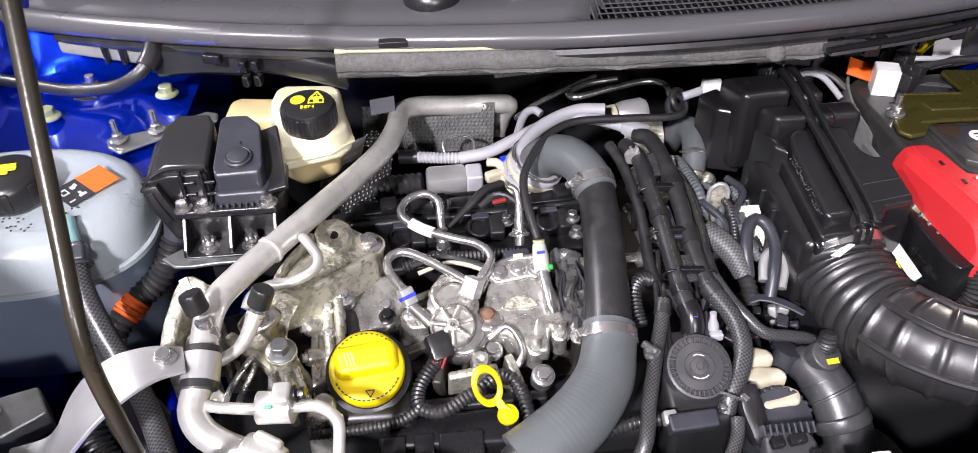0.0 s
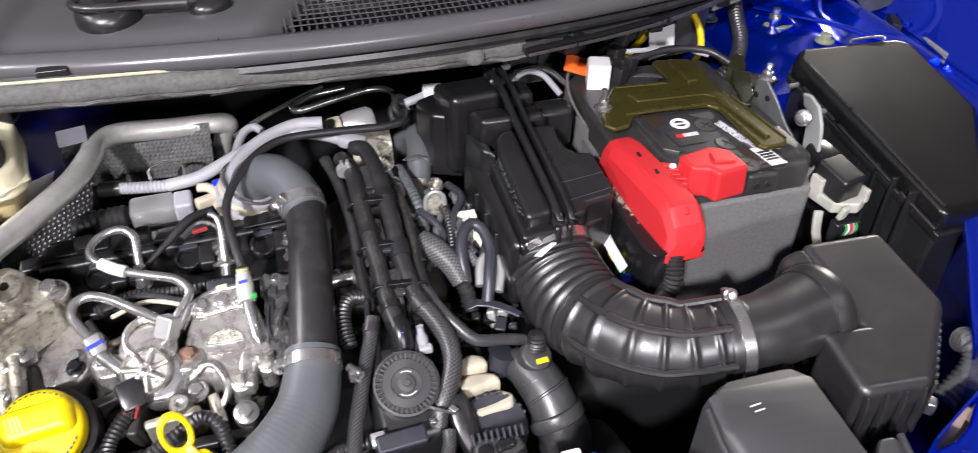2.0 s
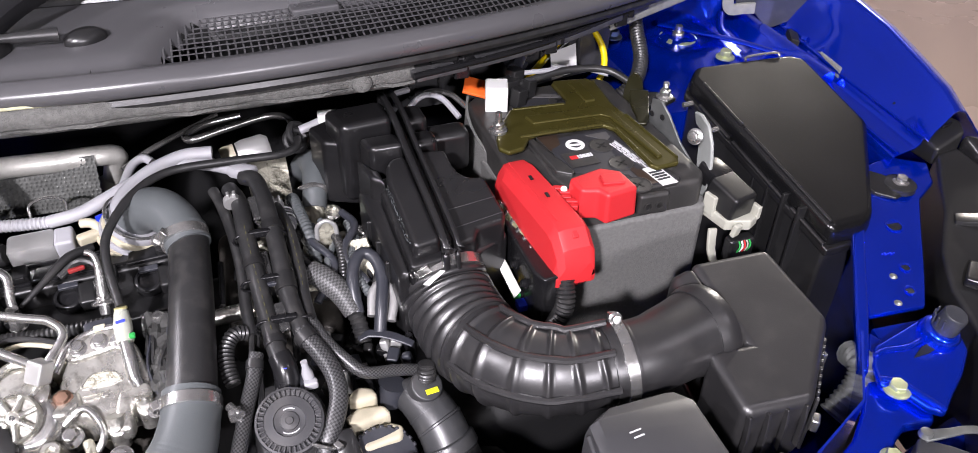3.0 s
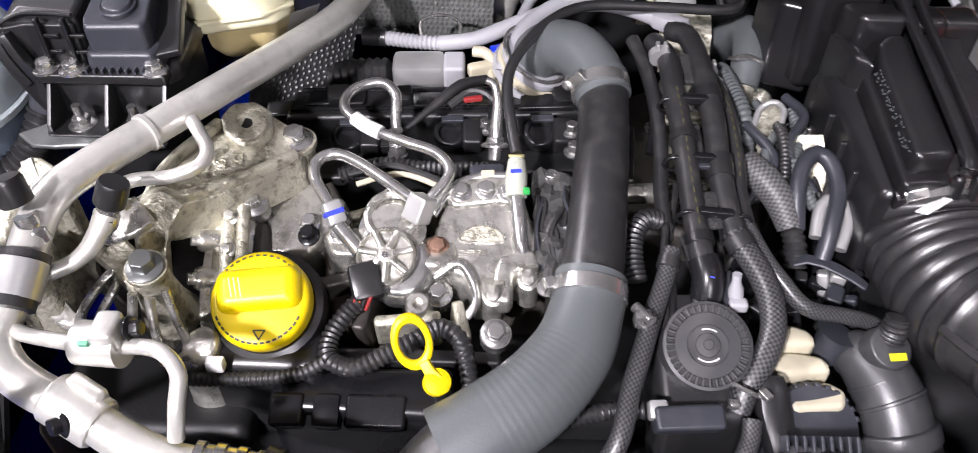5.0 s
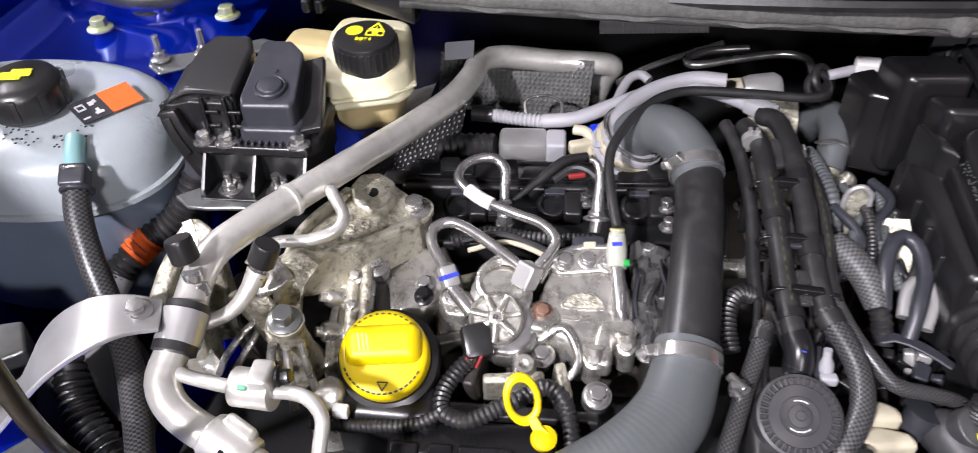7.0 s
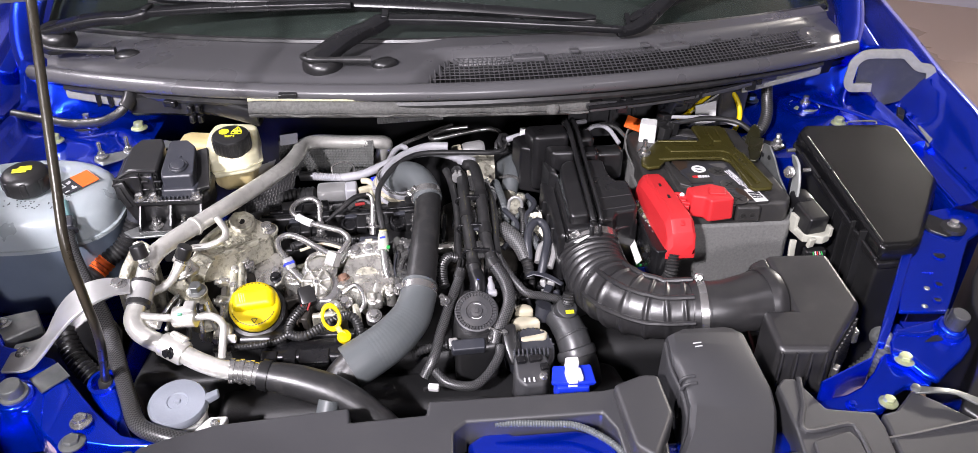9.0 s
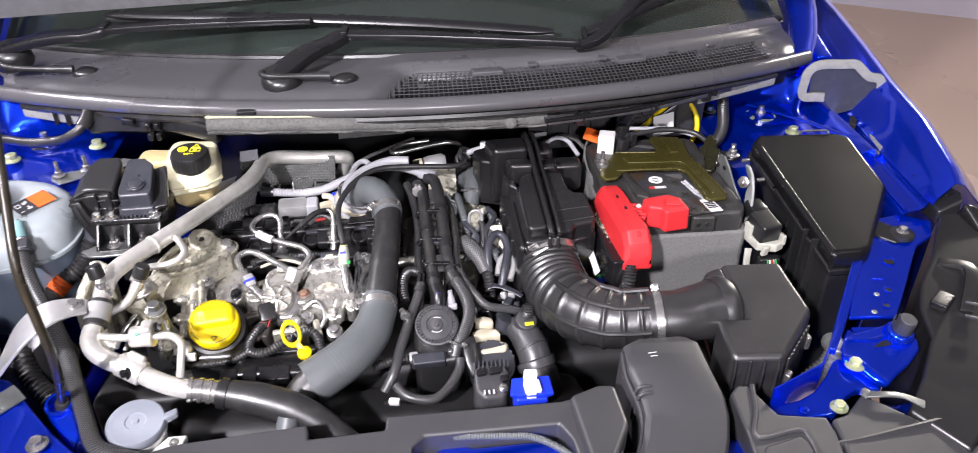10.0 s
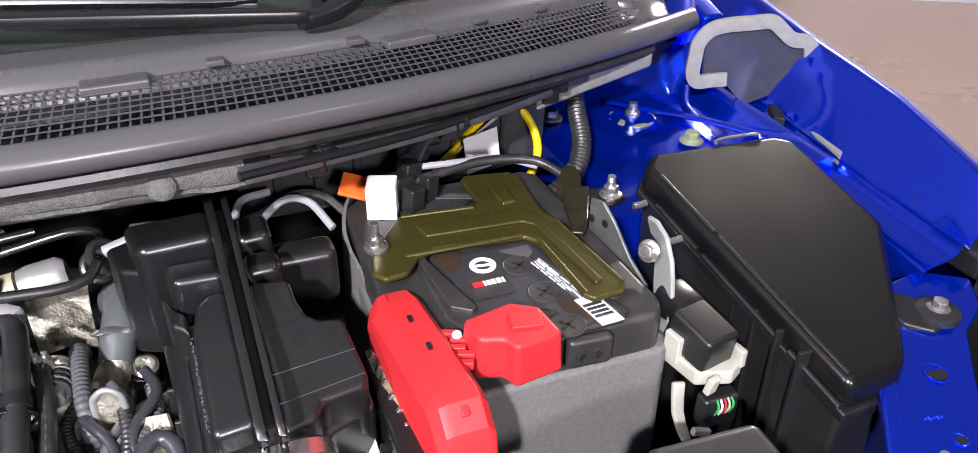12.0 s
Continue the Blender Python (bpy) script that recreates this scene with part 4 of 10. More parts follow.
# ---- battery corner ----
def big_fuse_box():
    b = thing("fuse_box", (0.61, -0.28, 0.72), "large matt black fuse box with a long sloping lid", "fuse box")
    top = slope((0.533, -0.165, 0.994), (0.688, -0.162, 0.989), (0.552, -0.416, 0.938))
    out = [(0.522, -0.176), (0.538, -0.158), (0.672, -0.156), (0.690, -0.166), (0.699, -0.285), (0.614, -0.408), (0.600, -0.416), (0.553, -0.419)]
    mid = Vector((0.61, -0.29))
    grow = lambda k: [tuple(mid + (Vector(p) - mid) * k) for p in out]
    part("lid", prism(out, lambda x, y: top(x, y) - 0.026, top, 0.008, 0.003, 4), FUSE, b)
    part("lid_rim", prism(grow(1.012), lambda x, y: top(x, y) - 0.034, lambda x, y: top(x, y) - 0.0245, 0.0022, 0.0, 3), LID, b)
    part("body", prism(grow(0.965), 0.70, lambda x, y: top(x, y) - 0.030, 0.004), BLACK, b)
    # raised welt along the lid's long side, in two lengths
    for a, c in ((0.10, 0.33), (0.36, 0.74), (0.78, 0.99)):
        p, q = Vector((0.5245, -0.178)), Vector((0.5525, -0.4185))
        pts = []
        for u in (a, (a + c) / 2, c):
            m = p.lerp(q, u)
            pts.append((m.x - 0.0015, m.y, top(m.x, m.y) - 0.021))
        part("welt", tube(pts, 0.0026, 10, 0.02), LID, b)
    for a, c, d in ((0.06, 0.36, 0.006), (0.38, 0.96, 0.006)):
        p, q = Vector((0.5245 + d, -0.178)), Vector((0.5535 + d, -0.4185))
        pts = [p.lerp(q, u) for u in (a, (a + c) / 2, c)]
        part("lid_bead", tube([(m.x, m.y, top(m.x, m.y) - 0.0002) for m in pts], 0.0019, 10, 0.02), LID, b)
    hx, hy = 0.63, -0.158
    part("lid_clip", tube([(hx - 0.024, hy - 0.006, top(hx, hy)), (hx - 0.022, hy - 0.002, top(hx, hy) + 0.002), (hx, hy, top(hx, hy) + 0.002), (hx + 0.022, hy - 0.002, top(hx, hy) + 0.002), (hx + 0.024, hy - 0.006, top(hx, hy) - 0.001)], 0.0016, 8, 0.004), STEEL, b, "bright wire clip on the lid's rear edge")
    for k in range(6):
        part("rib", block((0.547, -0.25 - 0.026 * k, 0.86), (0.014, 0.004, 0.16), 0.001), BLACK, b)


big_fuse_box()


def battery():
    b = thing("battery", (0.37, -0.205, 0.70), "black car battery in a charcoal jacket with a label on top", "battery")
    part("jacket", prism([(0.268, -0.100), (0.290, -0.082), (0.448, -0.082), (0.462, -0.095), (0.473, -0.318), (0.464, -0.330), (0.285, -0.331), (0.268, -0.318)], 0.70, 0.926, 0.005), JACKET, b, "charcoal fibre heat jacket")
    part("top", prism([(0.272, -0.104), (0.290, -0.088), (0.446, -0.088), (0.458, -0.100), (0.467, -0.312), (0.458, -0.326), (0.285, -0.326), (0.272, -0.312)], 0.90, 0.958, 0.006), BAT_TOP, b)
    part("raised_deck", prism([(0.318, -0.210), (0.326, -0.196), (0.402, -0.200), (0.411, -0.214), (0.436, -0.318), (0.428, -0.326), (0.330, -0.326), (0.310, -0.282), (0.308, -0.212)], 0.955, 0.9605, 0.002), BAT_TOP, b)
    part("print_panel", prism([(0.330, -0.213), (0.400, -0.211), (0.424, -0.300), (0.430, -0.322), (0.392, -0.324), (0.385, -0.300), (0.334, -0.282), (0.326, -0.250)], 0.9600, 0.9612, 0.0), DARK_PRINT, b, "dark printed label panel")
    part("amber_patch", prism([(0.322, -0.205), (0.345, -0.206), (0.340, -0.226), (0.326, -0.234)], 0.9602, 0.9614, 0.0), BROWN, b, "brown tinted corner of the label")
    part("brown_patch", prism([(0.390, -0.284), (0.404, -0.300), (0.412, -0.322), (0.394, -0.323)], 0.9604, 0.9616, 0.0), BROWN, b)
    part("pale_wedge", prism([(0.374, -0.217), (0.399, -0.2165), (0.399, -0.228), (0.392, -0.234)], 0.9604, 0.9616, 0.0), PANEL_GREY, b, "pale grey wedge of the label")
    part("pale_band", prism([(0.392, -0.240), (0.401, -0.236), (0.428, -0.318), (0.412, -0.322)], 0.9604, 0.9615, 0.0), PANEL_GREY, b)
    part("logo_ring", turned([(0.0062, 0), (0.0062, 0.0008), (0.0105, 0.0008), (0.0105, 0)], (0.3555, -0.2315, 0.9610), seg=36), WHITE, b, "white ring mark")
    part("logo_dash", block((0.3555, -0.2315, 0.9613), (0.0135, 0.0026, 0.001), 0.0, (0, 0, -8)), WHITE, b)
    part("name_plate", quad_on((0.334, -0.273, 0.9616), (0.033, 0.001, 0), (-0.002, 0.028, 0)), BAT_TOP, b)
    part("name_print", bars_on((0.343, -0.2605, 0.9625), (0.022, 0.0005, 0), (0, 0.007, 0), 1, 0.8, 3), MARK, b)
    part("name_print_red", quad_on((0.339, -0.2595, 0.9628), (0.008, 0, 0), (0, 0.006, 0)), RED, b)
    part("rear_label", prism([(0.318, -0.170), (0.322, -0.128), (0.398, -0.108), (0.398, -0.160)], 0.9576, 0.9590, 0.0), DARK_PRINT, b, "dark printed label on the rear half")
    part("rear_wedge", prism([(0.352, -0.116), (0.366, -0.112), (0.398, -0.128), (0.398, -0.134)], 0.9584, 0.9596, 0.0), PANEL_GREY, b)
    part("code_print", bars_on((0.3325, -0.162, 0.9592), (0.034, -0.003, 0), (-0.003, 0.014, 0), 1, 0.95, 5), MARK, b, "pale printed code")
    part("code_print", bars_on((0.3325, -0.156, 0.9594), (0.034, -0.003, 0), (-0.003, 0.004, 0), 1, 0.95, 11), MARK, b, "pale printed code")
    lab = part("barcode_label", quad_on((0.4085, -0.3295, 0.9618), (0.0180, 0.0010, 0), (-0.0060, 0.0330, 0)), LABEL, b, "white barcode label")
    part("barcode", bars_on((0.4085, -0.322, 0.9626), (0.015, 0.001, 0), (-0.004, 0.018, 0), 4, 0.5, 8), DARK_PRINT, lab)
    part("white_rule", quad_on((0.3985, -0.2385, 0.9618), (0.0100, -0.0620, 0), (0.0012, 0.0002, 0), 0.0008), MARK, b)
    for k in range(4):
        part("text_line", bars_on((0.391 + 0.0026 * k, -0.242 + 0.0006 * k, 0.9618), (0.011, -0.044 - 0.002 * k, 0), (0.0018, 0.0004, 0), 1, 0.6, 20 + k), MARK, b)
    for x, y in ((0.3795, -0.133), (0.3818, -0.2412), (0.387, -0.279), (0.3865, -0.320)):
        v = part("vent_plug", turned([(0.0135, 0), (0.0135, 0.0008), (0.0125, 0.0014), (0.0118, 0.0008), (0, 0.0008)], (x, y, 0.9610 if y < -0.2 else 0.9584), seg=32), BAT_TOP, b, "dark round vent plug with a cross slot")
        zt = (0.9610 if y < -0.2 else 0.9584) + 0.0009
        part("slot", join(block((x, y, zt), (0.013, 0.0022, 0.0006), 0.0, (0, 0, 35)), block((x, y, zt), (0.0022, 0.013, 0.0006), 0.0, (0, 0, 35))), DARK, v)
    bm = prism([(0.309, -0.212), (0.312, -0.190), (0.317, -0.190), (0.3165, -0.214), (0.333, -0.282), (0.329, -0.286), (0.315, -0.276)], 0.958, 0.9645, 0.0015)
    part("deck_lip", bm, BAT_TOP, b)
    for y in (-0.150, -0.158):
        part("rear_ridge", tube([(0.300, y, 0.958), (0.340, y - 0.004, 0.9585), (0.395, y - 0.006, 0.958)], 0.0012, 6, 0.02), BAT_TOP, b)
    tab = part("corner_tab", prism([(0.382, -0.3255), (0.416, -0.3275), (0.415, -0.337), (0.381, -0.335)], 0.932, 0.9575, 0.004, 0.0, 3), BAT_TOP, b, "embossed corner tab")
    for x in (0.391, 0.404):
        part("grip", turned([(0.0048, 0), (0.0048, 0.0012), (0.0034, 0.0012), (0.0034, 0)], (x, -0.3365, 0.944), (0, -1, 0.1), 20), BAT_TOP, tab)
    part("minus_post", turned([(0.008, 0), (0.007, 0.016), (0, 0.016)], (0.300, -0.118, 0.956)), STEEL, b)
    rows = []
    for i in range(11):
        u = i / 10
        drop = 0.07 + 0.12 * u ** 0.6
        rows.append([(0.2885 - 0.020 * math.sin(math.pi * u * 0.8) ** 0.8 - 0.010 * v, -0.078 - 0.105 * u - 0.01 * v, 0.958 - 0.022 * u * u - drop * v) for v in (0, 0.25, 0.6, 1)])
    part("jacket_flap", sheet(rows, 0.003), JACKET, b, "loose grey flap of the heat jacket")
    return b


battery()

hold = thing("battery_hold_down", (0.37, -0.2, 0.96), "olive coated steel hold-down bar across the battery", "bracket")
HOLD = [(0.2705, -0.224), (0.274, -0.206), (0.290, -0.178), (0.3090, -0.152), (0.326, -0.152), (0.3740, -0.157), (0.3800, -0.148), (0.3780, -0.108), (0.3840, -0.102), (0.4260, -0.108), (0.4310, -0.118), (0.4280, -0.160), (0.4270, -0.176), (0.4310, -0.200), (0.4430, -0.298), (0.4385, -0.306), (0.4130, -0.307), (0.4080, -0.300), (0.4040, -0.224), (0.3970, -0.214), (0.3250, -0.208), (0.3100, -0.213), (0.2960, -0.232), (0.2780, -0.235)]
part("cross_bar", prism(HOLD, 0.9635, 0.9695, 0.0026, 0.0, 3), OLIVE, hold)
part("pressing", prism([(0.318, -0.174), (0.385, -0.178), (0.410, -0.174), (0.418, -0.190), (0.428, -0.292), (0.421, -0.294), (0.410, -0.204), (0.402, -0.196), (0.322, -0.192)], 0.9685, 0.9722, 0.0028, 0.001, 3), OLIVE, hold)
part("rear_pressing", prism([(0.396, -0.114), (0.412, -0.117), (0.411, -0.164), (0.398, -0.164)], 0.9685, 0.9718, 0.0026, 0.001, 3), OLIVE, hold)
for a, c in (((0.300, -0.211), (0.396, -0.2130)), ((0.312, -0.1535), (0.373, -0.1585)), ((0.4060, -0.226), (0.4100, -0.300)), ((0.4302, -0.202), (0.4412, -0.297))):
    part("rolled_edge", tube([(*a, 0.9690), ((a[0] + c[0]) / 2, (a[1] + c[1]) / 2, 0.9692), (*c, 0.9690)], 0.0019, 8, 0.02), OLIVE, hold)
part("stud", tube([(0.2815, -0.193, 0.84), (0.2815, -0.193, 0.935), (0.2812, -0.193, 0.993)], 0.0034, 12, 0.0012, ribbed(0.0024, 0.05)), STEEL, hold)
part("washer", turned([(0.0095, 0), (0.0095, 0.0018), (0, 0.0018)], (0.2815, -0.193, 0.9695), seg=28), GALV, hold)
bolt((0.2815, -0.193, 0.9715), 0.0068, 0.008, parent=hold)
part("ear", upright([(-0.012, -0.030), (0.012, -0.034), (0.013, -0.004), (0.010, 0.012), (0.004, 0.021), (-0.002, 0.022), (-0.007, 0.014), (-0.010, 0.0)], (0.466, -0.150, 0.970), (0.75, -0.65), 0.003, 0.0012), DARK_OLIVE, hold, "upright rounded ear of the bar")
part("ear_web", strip([(0.4400, -0.222, 0.9665), (0.4500, -0.204, 0.9655), (0.4590, -0.180, 0.9660), (0.4680, -0.160, 0.972)], [0.010, 0.016, 0.022, 0.022], 0.004, bevel=0.0015, step=0.004), DARK_OLIVE, hold)
part("tab", prism([(0.462, -0.150), (0.482, -0.150), (0.508, -0.160), (0.510, -0.176), (0.494, -0.184), (0.464, -0.178)], 0.959, 0.964, 0.0018), BLACK_SHEEN, hold, "black flat tab")
bolt((0.498, -0.169, 0.964), 0.0072, 0.008, parent=hold, stud=0.018)

stay = thing("battery_stay", (0.47, -0.23, 0.85), "galvanised steel stay between battery and fuse box", "bracket")
bm = upright([(0.0, -0.075), (0.078, -0.105), (0.086, -0.055), (0.082, -0.022), (0.060, -0.010), (0.036, 0.012), (0.020, 0.022), (0.004, 0.018)], (0.4640, -0.196, 0.966), (0.16, -1), 0.003, 0.001)
part("side_plate", bm, GALV, stay, "grey galvanised plate with punched holes")
for d, h in ((0.010, 0.002), (0.028, 0.006), (0.014, -0.028)):
    part("hole", turned([(0.0034, 0), (0.0034, 0.001), (0, 0.001)], (0.4640 + 0.158 * d - 0.0042, -0.196 - 0.987 * d, 0.966 + h), (-0.987, -0.158, 0), 16), DARK, stay)
part("bent_plate", strip([(0.484, -0.258, 0.988), (0.4835, -0.277, 0.987), (0.4805, -0.288, 0.976), (0.478, -0.297, 0.950), (0.475, -0.305, 0.915)], [0.016, 0.028, 0.032, 0.030, 0.024], 0.004, (1, 0, 0.3), 0.0015), CLEAR, stay, "clear bent plastic plate")
bolt((0.474, -0.276, 0.976), 0.0062, 0.007, (-0.8, -0.45, 0.4), parent=stay)
for p in ((0.494, -0.215, 0.978), (0.500, -0.262, 0.970)):
    part("pin", tube([p, (p[0] + 0.006, p[1], p[2]), (p[0] + 0.012, p[1] + 0.001, p[2])], 0.003, 10, 0.004), STEEL, stay)

plug = thing("connector", (0.492, -0.34, 0.85), "black wire connector clipped in a white bracket", "connector")
part("shell", block((0.489, -0.335, 0.936), (0.034, 0.044, 0.030), 0.004, (10, 0, 12), 0.92), BLACK, plug)
part("cover", block((0.486, -0.306, 0.944), (0.026, 0.030, 0.024), 0.004, (8, 0, 12)), BLACK_SHEEN, plug)
part("bracket", join(prism([(0.467, -0.322), (0.474, -0.356), (0.500, -0.364), (0.514, -0.356), (0.512, -0.344), (0.478, -0.340), (0.474, -0.320)], 0.908, 0.921, 0.002),
                     block((0.470, -0.330, 0.926), (0.006, 0.016, 0.024), 0.0015, (0, 0, 10)), block((0.511, -0.353, 0.924), (0.006, 0.012, 0.016), 0.0015, (0, 0, 10)),
                     block((0.484, -0.363, 0.912), (0.010, 0.006, 0.016), 0.0015, (12, 0, 16))), DULL_WHITE, plug, "dirty white plastic bracket")
part("lower_plug", block((0.494, -0.360, 0.885), (0.030, 0.014, 0.028), 0.003), BLACK, plug)
for k, m in enumerate((GREEN, LABEL, RED, DULL_WHITE, GREEN)):
    part("wire", tube([(0.489 + 0.003 * k, -0.366, 0.898), (0.489 + 0.0032 * k, -0.3695, 0.893), (0.4885 + 0.003 * k, -0.367, 0.884)], 0.0009, 6, 0.004), m, plug)
part("lower_bracket", join(strip([(0.466, -0.348, 0.908), (0.463, -0.358, 0.884), (0.472, -0.368, 0.855)], [0.010, 0.009, 0.007], 0.005, (0, -1, 0.3), 0.0015), block((0.478, -0.368, 0.872), (0.016, 0.005, 0.006), 0.001, (0, 20, 0))), DULL_WHITE, plug)


def red_cover():
    r = thing("terminal_cover", (0.30, -0.33, 0.93), "bright red plastic cover over the battery's positive terminal", "terminal cover")
    rows = []
    for y, x0, x1, top, low in ((-0.240, 0.268, 0.292, 0.955, 0.932), (-0.244, 0.263, 0.297, 0.963, 0.926), (-0.262, 0.261, 0.300, 0.967, 0.924), (-0.315, 0.266, 0.305, 0.9685, 0.922), (-0.360, 0.270, 0.309, 0.969, 0.920),
                                (-0.370, 0.271, 0.310, 0.966, 0.918), (-0.383, 0.272, 0.311, 0.952, 0.915), (-0.389, 0.273, 0.310, 0.936, 0.914), (-0.390, 0.276, 0.306, 0.920, 0.914)):
        e = 0.006
        rows.append([(x0 - 0.003, y, low), (x0 - 0.003, y, low + 0.010), (x0, y, top - 2 * e), (x0 + e, y, top - e * 0.3), (x0 + 2 * e, y, top), (x1 - e, y, top), (x1 - 0.001, y, top - e), (x1, y, low + 0.008), (x1, y, low)])
    bm = sheet(rows)
    bm.verts.ensure_lookup_table()
    n = len(rows[0])
    bm.faces.new([bm.verts[i] for i in range(n)])
    bm.faces.new([bm.verts[i] for i in range(len(bm.verts) - n, len(bm.verts))][::-1])
    part("long_cover", soften(bm, 0.0010, 2, 22), RED, r, sharp=24)
    part("lid_ridge", tube([(0.273, -0.250, 0.9655), (0.277, -0.31, 0.9675), (0.281, -0.358, 0.968)], 0.0013, 6, 0.01), RED, r)
    part("latch", block((0.2925, -0.372, 0.9605), (0.006, 0.010, 0.006), 0.001, (30, 0, 0)), RED, r)
    part("cover_step", block((0.352, -0.326, 0.9795), (0.022, 0.016, 0.003), 0.001, (0, 0, -10)), RED, r)
    part("small_cover", prism([(0.311, -0.309), (0.350, -0.300), (0.369, -0.312), (0.373, -0.345), (0.336, -0.351), (0.331, -0.339), (0.314, -0.334)], 0.944, 0.979, 0.004, 0.002, 3), RED, r)
    part("hinge", join(*[block((0.306 + 0.0035 * (k % 2), -0.303 - 0.008 * k, 0.962), (0.012, 0.0055, 0.006), 0.001, (0, 0, -20)) for k in range(5)]), RED, r, "split living hinge")
    for p in ((0.283, -0.285, 0.9686), (0.287, -0.318, 0.9695)):
        part("pry_slot", block(p, (0.003, 0.007, 0.001), 0), DARK, r, "dark slot")
    part("hinge_pin", turned([(0.0035, 0), (0.003, 0.002), (0, 0.002)], (0.309, -0.309, 0.965)), LABEL, r)


red_cover()

fuse = thing("terminal_fuse_block", (0.26, -0.33, 0.86), "black battery fuse block with clear-edged cover and white label", "fuse block")
part("body", prism([(0.252, -0.268), (0.285, -0.26), (0.292, -0.386), (0.258, -0.390), (0.252, -0.376)], 0.862, 0.927, 0.003), BLACK_SHEEN, fuse)
part("clear_edge", strip([(0.2595, -0.262, 0.931), (0.262, -0.315, 0.925), (0.266, -0.372, 0.916)], [0.012, 0.012, 0.012], 0.004, (-0.6, 0, 0.8), 0.001), shader("yellowed_clear_plastic", (0.35, 0.34, 0.20), 0.2, trans=0.4), fuse, "yellowed clear fuse strip")
for k in range(8):
    y = -0.272 - 0.0135 * k
    part("fuse_lug", block((0.258 + 0.0012 * k, y, 0.932 - 0.0016 * k), (0.006, 0.004, 0.006), 0.001, (0, 30, 0)), STEEL, fuse)
for k, (y, z) in enumerate(((-0.30, 0.905), (-0.332, 0.902), (-0.360, 0.900), (-0.30, 0.880), (-0.35, 0.878))):
    bolt((0.2515, y, z), 0.004, 0.004, (-1, 0, 0.2), BLACK_SHEEN, fuse)
part("label", quad_on((0.2395, -0.362, 0.886), (0.0, 0.050, 0.003), (0.006, -0.001, 0.009), 0.001), LABEL, fuse, "plain white paper label")
part("green_plug", block((0.246, -0.350, 0.877), (0.008, 0.010, 0.008), 0.001), GREEN, fuse)
part("blue_plug", block((0.248, -0.362, 0.874), (0.010, 0.012, 0.008), 0.001), BLUE_PLASTIC, fuse)
part("yellow_wire", tube([(0.247, -0.322, 0.888), (0.244, -0.326, 0.882), (0.246, -0.332, 0.876)], 0.0016, 6, 0.004), YELLOW, fuse)
solid("battery_cable", loom([(0.282, -0.384, 0.918), (0.278, -0.396, 0.895), (0.270, -0.392, 0.87), (0.25, -0.36, 0.80)], 0.009, 0.004), RUBBER, "black ribbed battery cable conduit below the red cover", "cable")

rel = thing("relay_cluster", (0.31, -0.11, 0.95), "cluster of relays and plugs on the battery's rear edge", "relay")
part("white_relay", block((0.304, -0.122, 0.972), (0.026, 0.026, 0.032), 0.002, (0, 0, -18)), WHITE, rel, "white square relay")
part("relay_foot", block((0.306, -0.126, 0.952), (0.024, 0.022, 0.012), 0.002, (0, 0, 10)), SLATE, rel)
part("orange_tab", block((0.288, -0.096, 0.972), (0.030, 0.024, 0.004), 0.001, (25, 15, -20)), ORANGE, rel, "orange plastic tab")
for x, y, z, w in ((0.322, -0.112, 0.975, 0.02), (0.334, -0.100, 0.980, 0.018), (0.330, -0.126, 0.968, 0.016), (0.348, -0.112, 0.970, 0.014)):
    part("black_relay", block((x, y, z), (w, w * 0.9, 0.022), 0.002, (0, 8, 25)), BLACK, rel)
part("lead_clamp", block((0.345, -0.075, 0.985), (0.026, 0.022, 0.018), 0.006, (20, 20, 30)), SLATE, rel)
part("sleeve", tube([(0.338, -0.09, 0.985), (0.355, -0.065, 0.992), (0.375, -0.045, 0.985)], 0.009, 12, 0.005, ribbed(0.006, 0.05)), SLATE, rel)

tag = thing("wire_tag", (0.42, -0.03, 0.94), "white paper tags folded round a yellow and black wire", "tag")
part("long_tag", quad_on((0.395, -0.030, 0.950), (0.052, 0.012, 0.030), (0.004, -0.010, 0.014)), LABEL, tag)
part("hanging_tag", quad_on((0.405, -0.050, 0.940), (0.036, 0.004, 0.006), (-0.002, 0.006, 0.036)), LABEL, tag)
solid("yellow_wire", tube([(0.365, -0.060, 0.952), (0.395, -0.035, 0.958), (0.445, -0.012, 0.988), (0.472, -0.008, 0.986), (0.489, -0.018, 0.960), (0.485, -0.035, 0.935), (0.465, -0.04, 0.90)], 0.0045, 10, 0.006), YELLOW, "yellow striped wire looped behind the battery", "wire")
solid("white_wire", tube([(0.33, -0.10, 0.985), (0.37, -0.10, 0.983), (0.42, -0.09, 0.975), (0.455, -0.105, 0.968)], 0.003, 8, 0.006), CONDUIT, "grey cable along the battery's rear edge", "wire")
solid("battery_harness", loom([(0.535, -0.004, 1.03), (0.528, -0.03, 0.99), (0.515, -0.075, 0.968), (0.49, -0.11, 0.955), (0.46, -0.12, 0.94)], 0.009, 0.005), RUBBER, "black corrugated wire harness dropping from the cowl", "harness")
solid("rear_cable", tube([(0.33, -0.108, 0.974), (0.40, -0.098, 0.978), (0.45, -0.105, 0.975), (0.475, -0.13, 0.965)], 0.0045, 10, 0.006), RUBBER, "black cable lying across the battery", "cable")


